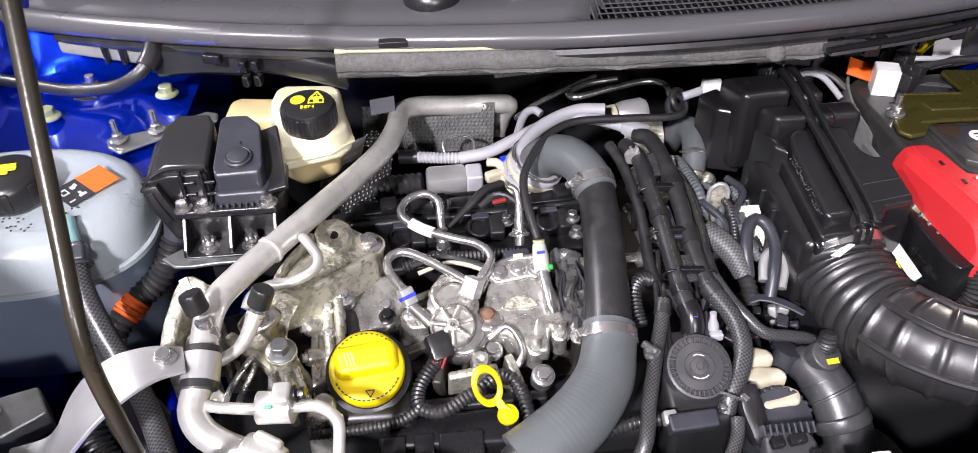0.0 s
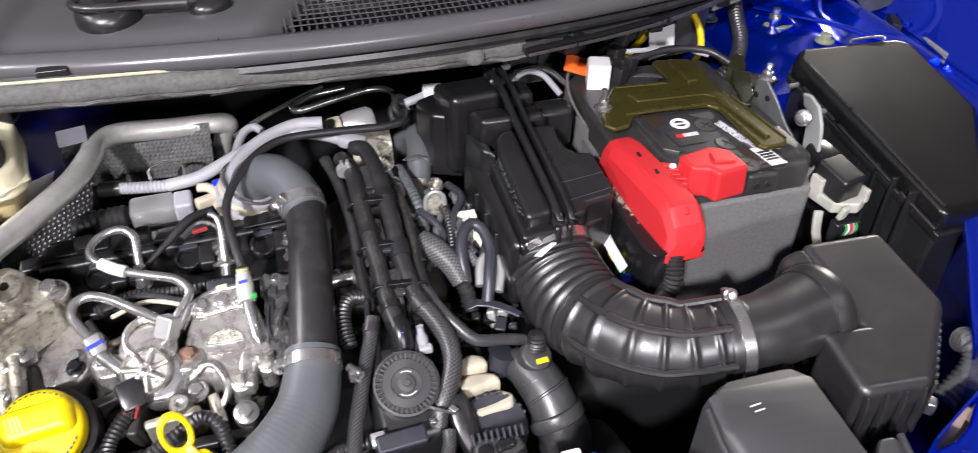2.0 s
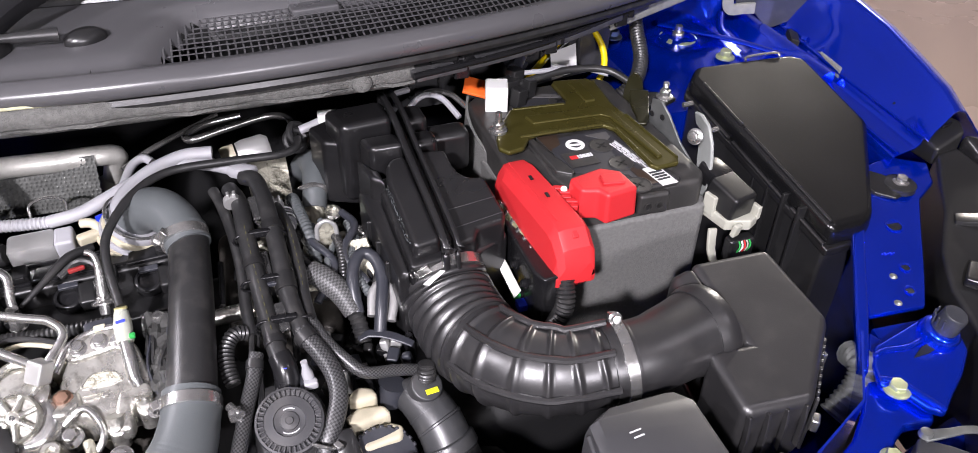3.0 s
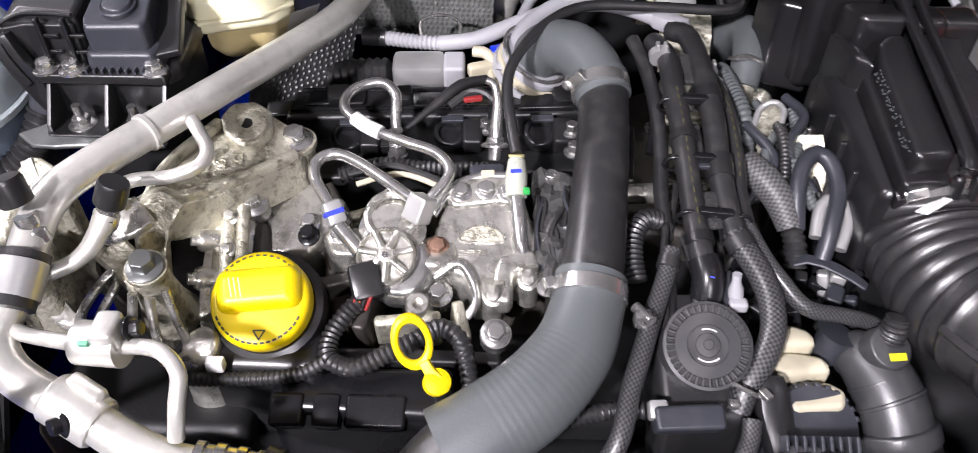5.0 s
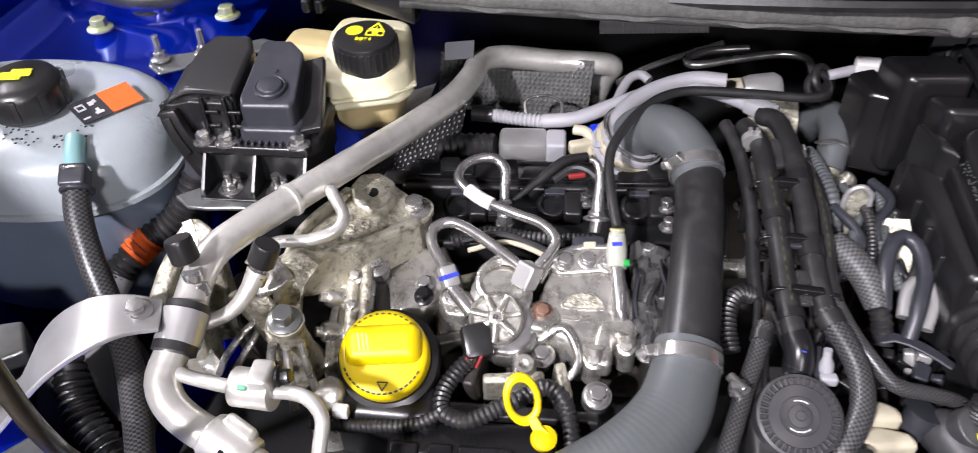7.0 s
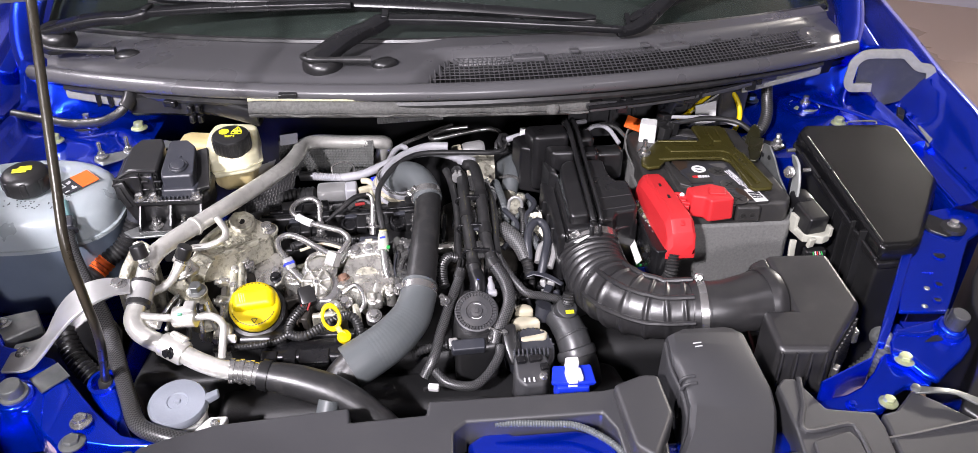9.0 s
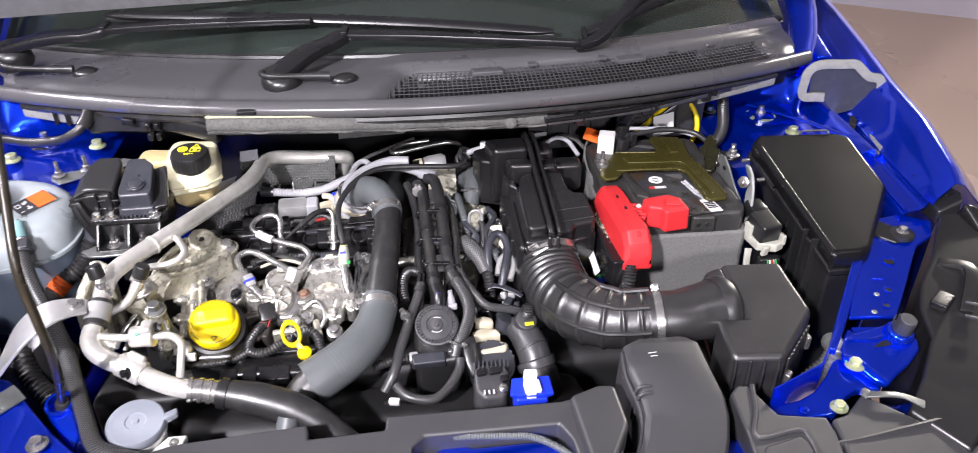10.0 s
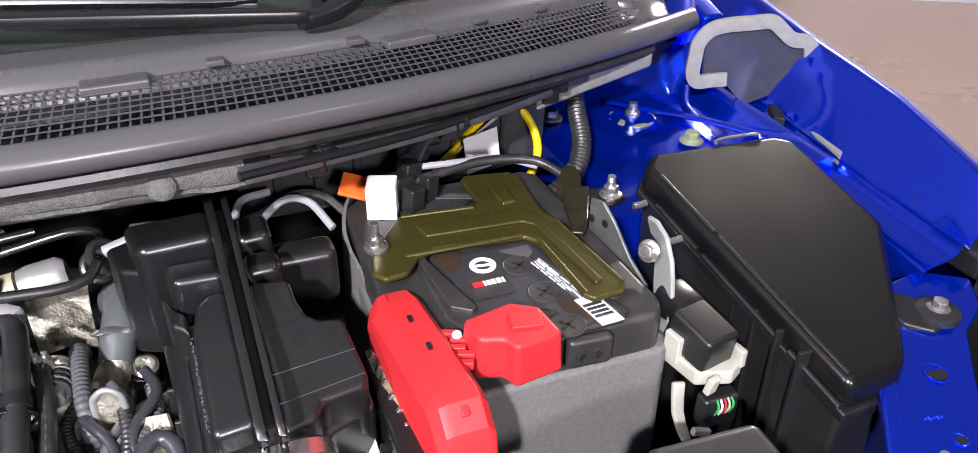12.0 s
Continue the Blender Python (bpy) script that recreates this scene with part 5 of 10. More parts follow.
# ---- intake side ----
def resonator():
    r = thing("air_resonator", (0.17, -0.25, 0.80), "black moulded air box with a stepped lid and a split seam", "air box")
    top = slope((0.142, -0.233, 0.985), (0.170, -0.233, 0.985), (0.142, -0.340, 0.9615))
    part("main_lid", prism([(0.1425, -0.262), (0.146, -0.240), (0.154, -0.232), (0.168, -0.230), (0.1735, -0.341), (0.146, -0.344)], 0.90, top, 0.0055, 0.0, 5), LID, r)
    part("lid_foot", prism([(0.136, -0.240), (0.170, -0.232), (0.1745, -0.349), (0.141, -0.352)], 0.86, lambda x, y: top(x, y) - 0.016, 0.004, 0.0, 3), LID, r)
    part("front_step", prism([(0.1285, -0.197), (0.167, -0.197), (0.1685, -0.230), (0.134, -0.229)], 0.91, slope((0.13, -0.229, 0.9975), (0.16, -0.229, 0.9975), (0.13, -0.197, 0.992)), 0.0060, 0.0, 5), LID, r)
    part("rear_step", prism([(0.102, -0.146), (0.164, -0.141), (0.167, -0.188), (0.113, -0.193)], 0.91, slope((0.11, -0.193, 1.005), (0.16, -0.193, 1.005), (0.11, -0.146, 1.001)), 0.0075, 0.0, 5), LID, r)
    part("side_nose", prism([(0.084, -0.134), (0.110, -0.122), (0.128, -0.178), (0.127, -0.186), (0.094, -0.171)], 0.90, 0.977, 0.0065, 0.002, 5), LID, r)
    part("cheek", prism([(0.122, -0.205), (0.136, -0.229), (0.143, -0.238), (0.142, -0.262), (0.128, -0.250)], 0.87, 0.976, 0.0065, 0.003, 4), LID, r)
    part("flank", prism([(0.118, -0.22), (0.137, -0.240), (0.142, -0.354), (0.131, -0.350), (0.122, -0.28)], 0.82, slope((0.12, -0.22, 0.950), (0.135, -0.22, 0.960), (0.128, -0.35, 0.925)), 0.007, 0.004, 4), LID, r)
    for k in range(3):
        part("flank_rib", block((0.1235 + 0.003 * k, -0.262 - 0.026 * k, 0.905 - 0.006 * k), (0.010, 0.004, 0.06), 0.0015), BLACK, r)
    # the two flanges of the seam with a dark groove between them
    for dx, w in ((0.0, 0.0062), (0.0115, 0.0046)):
        part("seam_flange", strip([(0.165 + dx, -0.139, 0.990), (0.1652 + dx, -0.145, 1.0075), (0.1675 + dx, -0.190, 1.0055), (0.1690 + dx, -0.229, 0.9935), (0.1735 + dx, -0.342, 0.9665), (0.1740 + dx, -0.352, 0.951), (0.1740 + dx, -0.355, 0.91)], [w] * 7, 0.007, bevel=0.0014, step=0.005), LID, r)
    part("seam_groove", strip([(0.1715, -0.145, 0.998), (0.1750, -0.229, 0.985), (0.1795, -0.344, 0.957)], [0.006] * 3, 0.004), DARK, r)
    low = slope((0.182, -0.226, 0.982), (0.212, -0.226, 0.981), (0.208, -0.322, 0.951))
    part("low_lid", prism([(0.1825, -0.224), (0.2105, -0.226), (0.2125, -0.245), (0.2165, -0.257), (0.224, -0.2635), (0.240, -0.2655), (0.2465, -0.312), (0.243, -0.3195), (0.214, -0.3240), (0.209, -0.334), (0.1865, -0.340)], 0.905, low, 0.0055, 0.0, 5), LID, r)
    part("low_lid_foot", prism([(0.1805, -0.222), (0.2125, -0.224), (0.220, -0.2585), (0.242, -0.2625), (0.249, -0.316), (0.216, -0.328), (0.211, -0.339), (0.184, -0.346)], 0.84, lambda x, y: low(x, y) - 0.024, 0.004), LID, r)
    part("rear_pocket", prism([(0.178, -0.146), (0.206, -0.148), (0.207, -0.182), (0.179, -0.184)], 0.90, 0.994, 0.0075, 0.001, 5), LID, r)
    part("front_pocket", prism([(0.180, -0.190), (0.208, -0.190), (0.209, -0.216), (0.181, -0.218)], 0.90, 0.987, 0.0075, 0.001, 5), LID, r)
    part("body", prism([(0.122, -0.200), (0.165, -0.170), (0.20, -0.22), (0.232, -0.276), (0.238, -0.314), (0.17, -0.346), (0.140, -0.346), (0.126, -0.290)], 0.78, 0.93, 0.006), BLACK, r)
    for p, q in (((0.184, -0.300), (0.2425, -0.292)), ((0.185, -0.321), (0.2445, -0.311))):
        part("mould_line", tube([(p[0], p[1], low(*p) + 0.0002), ((p[0] + q[0]) / 2, (p[1] + q[1]) / 2, low((p[0] + q[0]) / 2, (p[1] + q[1]) / 2) + 0.0002), (q[0], q[1], low(*q) + 0.0002)], 0.0004, 6, 0.02), PANEL, r, "fine moulded line")
    rnd = random.Random(4)
    part("stipple_mark", join(*[block((0.1415 + 0.0035 * u + rnd.uniform(-0.0010, 0.0004), -0.262 - 0.074 * u, top(0.142, -0.262 - 0.074 * u) - 0.004 + rnd.uniform(-0.006, 0.003)), (0.0008, 0.0009, 0.0009), 0) for u in [k / 60 for k in range(60)]]), HOSE_GREY, r, "row of pale stippled print")
    part("outlet", turned([(0.040, 0), (0.040, 0.022), (0.038, 0.024), (0, 0.024)], (0.1735, -0.306, 0.915), (0.05, -0.85, -0.5), 36), BLACK, r)
    lug = part("fixing_lug", prism([(0.100, -0.218), (0.128, -0.214), (0.134, -0.250), (0.106, -0.248)], 0.885, 0.898, 0.004, 0.002, 3), LID, r)
    part("bolt", hexagon(0.0085, 0.006, (0.1175, -0.233, 0.898)), STEEL, lug)
    part("rear_neck", block((0.228, -0.17, 0.945), (0.05, 0.03, 0.05), 0.008), BLACK, r)


resonator()


def intake_duct():
    d = thing("intake_duct", (0.22, -0.45, 0.85), "satin black bellows intake duct curving between two air boxes", "duct")
    path = [(0.175, -0.318, 0.908), (0.178, -0.352, 0.889), (0.185, -0.402, 0.886), (0.205, -0.448, 0.893), (0.240, -0.472, 0.895), (0.285, -0.483, 0.902)]

    def shape(s):
        if s < 0.012:
            return 1.0
        if s < 0.100:
            k = ((s - 0.012) % 0.0122) / 0.0122
            return 0.965 + 0.095 * math.sin(math.pi * k) ** 0.6
        k = (s - 0.108) % 0.0215
        return 0.975 + 0.07 * math.exp(-((k - 0.004) / 0.0026) ** 2)
    part("bellows", tube(path, [0.041, 0.0425, 0.0425, 0.041, 0.038, 0.0345], 44, 0.0010, shape), DUCT, d, sharp=50)
    line = smooth_line(path, 0.01)
    for ang in (12, 62, 118):
        pts = []
        for i, (c, s, u) in enumerate(line):
            if s < 0.104:
                continue
            t = (line[min(i + 1, len(line) - 1)][0] - line[i - 1][0]).normalized()
            side = Vector((0, 0, 1)).cross(t).normalized()
            up = t.cross(side)
            k = u * 5
            r = [0.041, 0.0425, 0.0425, 0.041, 0.038, 0.0345][min(4, int(k))]
            pts.append(c + (-side * math.cos(radians(ang)) + up * math.sin(radians(ang))) * r * 1.0)
        part("long_rib", tube(pts, 0.0034, 8, 0.006), DUCT, d)
    part("cuff", turned([(0.036, 0), (0.0365, 0.003), (0.0365, 0.020), (0.036, 0.022)], (0.279, -0.482, 0.901), (1, -0.10, 0.08), 36), DUCT, d)
    clamp(d, (0.1755, -0.324, 0.9045), (0.1765, -0.333, 0.8995), 0.0425, screw=(-0.5, -0.2, 0.8))
    clamp(d, (0.288, -0.483, 0.902), (0.2975, -0.484, 0.903), 0.0375, screw=(0, 0.5, 0.8))
    part("tape_mark", block((0.160, -0.361, 0.933), (0.022, 0.010, 0.0015), 0.0005, (-30, -10, 30)), LABEL, d, "strip of pale tape on the clamp")


intake_duct()


def filter_box():
    f = thing("air_filter_box", (0.42, -0.49, 0.70), "matt black air filter box with a sloped lid", "air filter box")
    top = slope((0.39, -0.41, 0.934), (0.475, -0.42, 0.934), (0.40, -0.566, 0.908))
    out = [(0.395, -0.414), (0.478, -0.418), (0.488, -0.506), (0.426, -0.575), (0.362, -0.570), (0.362, -0.506), (0.399, -0.509)]
    part("lid", prism(out, 0.83, top, 0.0085, 0.0, 6), DUCT, f)
    part("shoulder", prism([(0.374, -0.412), (0.397, -0.414), (0.401, -0.508), (0.383, -0.508), (0.372, -0.47)], 0.87, slope((0.38, -0.41, 0.925), (0.398, -0.414, 0.9345), (0.40, -0.508, 0.9195)), 0.009, 0.002, 6), DUCT, f)
    part("body", prism([(0.376, -0.42), (0.396, -0.408), (0.474, -0.412), (0.482, -0.504), (0.424, -0.568), (0.366, -0.564), (0.366, -0.50)], 0.66, 0.84, 0.006, 0.0), BLACK, f)
    part("neck", tube([(0.285, -0.484, 0.903), (0.32, -0.485, 0.905), (0.352, -0.478, 0.905), (0.385, -0.470, 0.902)], [0.0345, 0.0345, 0.0365, 0.042], 36, 0.006), DUCT, f)
    part("neck_collar", tube([(0.368, -0.474, 0.9035), (0.378, -0.472, 0.903), (0.386, -0.470, 0.9025)], [0.0405, 0.0435, 0.0420], 36, 0.003), DUCT, f)
    for k in range(4):
        x = 0.366 + 0.0175 * k
        part("rib", strip([(x, -0.5705 - 0.0012 * k, 0.902), (x - 0.001, -0.574 - 0.0012 * k, 0.885), (x - 0.002, -0.5755 - 0.0012 * k, 0.856)], [0.0026, 0.0026, 0.0026], 0.006, (0, -1, 0.1), 0.0006), DUCT, f)
    for k in range(9):
        u = (k + 0.6) / 9.5
        x, y = 0.428 + (0.487 - 0.428) * u, -0.5745 + (0.5745 - 0.508) * u
        part("rib", block((x + 0.001, y - 0.001, 0.868), (0.004, 0.003, 0.066), 0.0008, (0, 0, 48)), DUCT, f)
    for k in range(5):
        part("body_rib", block((0.487, -0.42 - 0.018 * k, 0.84), (0.005, 0.003, 0.10), 0.0008), BLACK, f)
    part("snap", block((0.487, -0.512, 0.872), (0.007, 0.014, 0.020), 0.002), STEEL, f, "bright spring clip")
    part("latch", block((0.436, -0.574, 0.872), (0.012, 0.008, 0.014), 0.002, (0, 0, 48)), STEEL, f, "bright lid latch")


filter_box()

snork = thing("intake_snorkel", (0.27, -0.65, 0.85), "dark grey flat air intake snorkel running to the front", "duct")
rows = []
for y0, y1, x0, x1, z in ((-0.536, -0.534, 0.250, 0.312, 0.902), (-0.538, -0.538, 0.246, 0.316, 0.918), (-0.548, -0.552, 0.231, 0.325, 0.921), (-0.583, -0.593, 0.229, 0.327, 0.917), (-0.614, -0.629, 0.235, 0.331, 0.910), (-0.642, -0.654, 0.235, 0.329, 0.903),
                          (-0.674, -0.680, 0.224, 0.321, 0.895), (-0.702, -0.710, 0.206, 0.308, 0.885), (-0.76, -0.76, 0.19, 0.292, 0.87), (-0.82, -0.82, 0.18, 0.28, 0.85)):
    rows.append([(x0 - 0.004, y0, z - 0.075), (x0 - 0.002, y0, z - 0.014), (x0 + 0.001, y0, z - 0.005), (x0 + 0.008, y0, z), (x1 - 0.012, y1, z), (x1 - 0.004, y1, z - 0.002), (x1, y1, z - 0.008), (x1 - 0.002, y1, z - 0.075)])
fine = [[Vector(p).lerp(Vector(q), k / 4) for p, q in zip(a, b)] for a, b in zip(rows, rows[1:]) for k in range(4)] + [rows[-1]]
part("shell", sheet(fine, 0.003), BUMPER, snork, sharp=35)
for y, z in ((-0.611, 0.910), (-0.620, 0.908)):
    part("seam_rib", tube([(0.2315, y, z - 0.05), (0.2315, y, z - 0.010), (0.2365, y, z), (0.248, y, z + 0.0015)], 0.0020, 8, 0.004), BUMPER, snork)
part("side_rail", tube([(0.229, -0.555, 0.912), (0.2265, -0.59, 0.905), (0.2325, -0.625, 0.896), (0.230, -0.655, 0.888), (0.216, -0.690, 0.878)], 0.0030, 8, 0.01), BUMPER, snork)
part("moulded_mark", join(block((0.262, -0.566, 0.9205), (0.010, 0.0012, 0.0006), 0, (0, 0, 6)), block((0.263, -0.571, 0.9198), (0.009, 0.0012, 0.0006), 0, (0, 0, 6))), MARK, snork, "two faint pale dashes")
solid("filter_drain", loom([(0.476, -0.556, 0.845), (0.492, -0.552, 0.858), (0.506, -0.546, 0.872), (0.513, -0.535, 0.88), (0.52, -0.515, 0.87)], 0.012, 0.006), GALV, "silvery ribbed hose beside the air filter box", "hose")

# screen-end closing plate with its foam frame
plate = thing("closing_plate", (0.75, -0.02, 0.98), "dark plate framed by a grey foam seal at the wing", "panel")
def on_plate(u, v):
    """Along and up the board from the marks of its outline."""
    return (u - 1115) * 0.000685, 0.098 - v * 0.00075


part("plate", upright([on_plate(u, v) for u, v in ((1128, 112), (1124, 50), (1160, 40), (1222, 30), (1258, 55), (1288, 58), (1288, 112), (1245, 138), (1202, 156), (1160, 116))], (0.683, -0.004, 0.975), (0.125, -0.044), 0.004), SLATE, plate)
mid = []
for u, v in ((1166, 113), (1140, 115), (1119, 117), (1110, 104), (1111, 80), (1114, 58), (1130, 40), (1155, 33), (1190, 30), (1222, 28), (1240, 40), (1260, 54), (1284, 57), (1292, 72), (1292, 95), (1287, 116)):
    a, h = on_plate(u, v)
    way = Vector((0.125, -0.044, 0)).normalized()
    mid.append(Vector((0.683, -0.004, 0.975)) + way * a + Vector((0, 0, h)) + way.cross(Vector((0, 0, 1))) * 0.006)
part("foam_frame", strip(mid, [0.015] * len(mid), 0.006, (-0.33, -0.94, 0), 0.0015, 0.004), FOAM, plate, "grey foam sealing strip")

# headlamps and the bumper's upper edge
def headlamp(side):
    h = thing("headlamp", (side * 0.68, -0.55, 0.75), "black headlamp housing with a dark glossy lens", "headlamp", "headlamps")
    part("housing", prism([(side * x, y) for x, y in ((0.745, -0.345), (0.775, -0.345), (0.79, -0.42), (0.70, -0.62), (0.60, -0.70), (0.556, -0.640), (0.592, -0.600), (0.632, -0.545), (0.64, -0.50), (0.66, -0.46), (0.70, -0.415))], 0.70,
                          slope((0.74, -0.35, 0.945), (0.79, -0.42, 0.935), (0.58, -0.70, 0.86)), 0.006), BLACK, h)
    part("lens", prism([(side * x, y) for x, y in ((0.775, -0.338), (0.835, -0.36), (0.825, -0.50), (0.74, -0.66), (0.60, -0.74), (0.70, -0.62), (0.79, -0.42))], 0.62,
                       slope((0.775, -0.338, 0.972), (0.835, -0.36, 0.945), (0.60, -0.74, 0.85)), 0.012, 0.0, 3), BLACK_SHEEN, h, "smoked black lens")
    part("stay", strip([(side * 0.700, -0.43, 0.925), (side * 0.728, -0.46, 0.930), (side * 0.69, -0.52, 0.910)], [0.016, 0.020, 0.016], 0.006), BLACK, h)
    part("clip", block((side * 0.668, -0.50, 0.913), (0.034, 0.022, 0.012), 0.003, (0, 0, 40 * side)), BLACK_SHEEN, h)
    for k in range(4):
        part("vent_rib", block((side * (0.725 - 0.012 * k), -0.47 - 0.022 * k, 0.925 - 0.004 * k), (0.020, 0.003, 0.004), 0.001, (0, 0, -30 * side)), SLATE, h)
    tip = slope((0.738, -0.245, 0.962), (0.760, -0.250, 0.972), (0.755, -0.345, 0.958))
    part("corner_trim", prism([(side * x, y) for x, y in ((0.736, -0.250), (0.748, -0.244), (0.760, -0.256), (0.782, -0.330), (0.776, -0.346), (0.742, -0.348))], 0.93, lambda x, y: tip(side * x, y), 0.004, 0.0, 3), BLACK, h, "black slatted trim in the wing's corner")
    for k in range(5):
        y = -0.268 - 0.015 * k
        part("trim_slat", block((side * (0.752 + 0.004 * k), y, tip(0.752 + 0.004 * k, y) + 0.001), (0.020, 0.003, 0.004), 0.001, (0, 0, 12 * side)), BLACK_SHEEN, h)


headlamp(1)
headlamp(-1)
bumper = thing("bumper_cover", (0, -0.75, 0.8), "dark grey plastic cover over the front panel", "bumper")


def front_top(x, y):
    return 0.896 - 0.03 * x * x + 0.12 * (y + 0.62)


part("centre_cover", prism([(-0.36, -0.648), (-0.285, -0.626), (-0.140, -0.615), (-0.138, -0.634), (-0.055, -0.630), (-0.053, -0.612), (0.145, -0.609), (0.19, -0.60), (0.205, -0.64), (0.200, -0.72),
                            (0.155, -0.72), (0.150, -0.662), (0.138, -0.640), (-0.012, -0.643), (-0.026, -0.655), (-0.030, -0.80), (-0.45, -0.80)], lambda x, y: front_top(x, y) - 0.05, front_top, 0.004), BUMPER, bumper)
part("front_skin", sheet([[(x, -0.72 - 0.10 * v + 0.12 * x * x * 1.5, 0.880 - 0.03 * x * x - 0.66 * v) for x in [-0.8 + 0.16 * k for k in range(11)]] for v in (0, 0.3, 0.7, 1)], 0.003), BUMPER, bumper)
part("raised_corner", prism([(0.155, -0.612), (0.19, -0.598), (0.210, -0.60), (0.212, -0.66), (0.18, -0.72), (0.16, -0.70)], 0.87, 0.908, 0.006), BUMPER, bumper)
def side_top(x, y):
    return 0.888 - 0.10 * (x - 0.37) + 0.14 * (y + 0.64)


part("side_cover", prism([(0.344, -0.615), (0.356, -0.603), (0.370, -0.603), (0.392, -0.644), (0.449, -0.648), (0.452, -0.668), (0.440, -0.80), (0.335, -0.80), (0.346, -0.673)], 0.79, side_top, 0.004, 0.0, 3), BUMPER, bumper)
part("cover_pan", prism([(0.358, -0.690), (0.405, -0.676), (0.412, -0.690), (0.411, -0.80), (0.348, -0.80)], 0.80, lambda x, y: side_top(x, y) + 0.004, 0.003, 0.0, 3), BUMPER, bumper)
part("side_ridge", tube([(x, y, side_top(x, y) + 0.001) for x, y in ((0.374, -0.605), (0.366, -0.64), (0.354, -0.676), (0.407, -0.667), (0.415, -0.676), (0.416, -0.70), (0.412, -0.78))], 0.0032, 8, 0.006), BUMPER, bumper)
part("outer_cover", prism([(0.455, -0.650), (0.476, -0.644), (0.508, -0.616), (0.532, -0.630), (0.579, -0.664), (0.64, -0.70), (0.56, -0.80), (0.446, -0.80), (0.456, -0.668)], 0.78, lambda x, y: side_top(x, y) - 0.001, 0.004, 0.0, 3), BUMPER, bumper)
part("torn_edge", join(strip([(0.508, -0.620, 0.880), (0.528, -0.626, 0.884), (0.552, -0.628, 0.881), (0.574, -0.640, 0.876)], [0.012, 0.008, 0.007, 0.012], 0.003, bevel=0.0008), turned([(0.006, 0), (0.005, 0.005), (0, 0.006)], (0.509, -0.620, 0.881), seg=14)), GALV, bumper, "bright metal edge of the lamp fixing")
part("side_cover_left", prism([(-0.37, -0.64), (-0.46, -0.66), (-0.60, -0.64), (-0.66, -0.66), (-0.55, -0.80), (-0.36, -0.80)], 0.80, slope((-0.34, -0.61, 0.885), (-0.60, -0.64, 0.868), (-0.40, -0.80, 0.855)), 0.006), BUMPER, bumper)
solid("front_harness", loom([(0.02, -0.640, 0.884), (0.045, -0.643, 0.886), (0.080, -0.646, 0.8855), (0.105, -0.649, 0.885), (0.128, -0.662, 0.884), (0.150, -0.684, 0.881), (0.156, -0.705, 0.872)], 0.0040, 0.003), HOSE_GREY, "thin pale corrugated wire harness on the blue cross-member", "harness")

cap = thing("blue_cap_box", (0.118, -0.56, 0.838), "bright blue plastic box with a white clip", "box")
part("box", prism([(0.098, -0.550), (0.140, -0.550), (0.138, -0.576), (0.099, -0.575)], 0.838, 0.868, 0.003, 0.0, 3), BLUE_PLASTIC, cap)
part("top_plate", prism([(0.0975, -0.541), (0.1445, -0.541), (0.1455, -0.571), (0.136, -0.573), (0.100, -0.572), (0.0925, -0.568)], 0.866, 0.8725, 0.002, 0.0, 3), BLUE_PLASTIC, cap)
part("plate_edge", tube([(0.0945, -0.570, 0.872), (0.118, -0.573, 0.872), (0.1445, -0.572, 0.872)], 0.0016, 8, 0.01), BLUE_PLASTIC, cap)
part("white_clip", join(block((0.1195, -0.548, 0.880), (0.016, 0.010, 0.018), 0.002, (15, 0, 0)), block((0.1205, -0.562, 0.8745), (0.020, 0.018, 0.008), 0.002, (8, 0, 5)), block((0.118, -0.571, 0.8715), (0.012, 0.006, 0.010), 0.0015)), WHITE, cap, "white plastic clip")

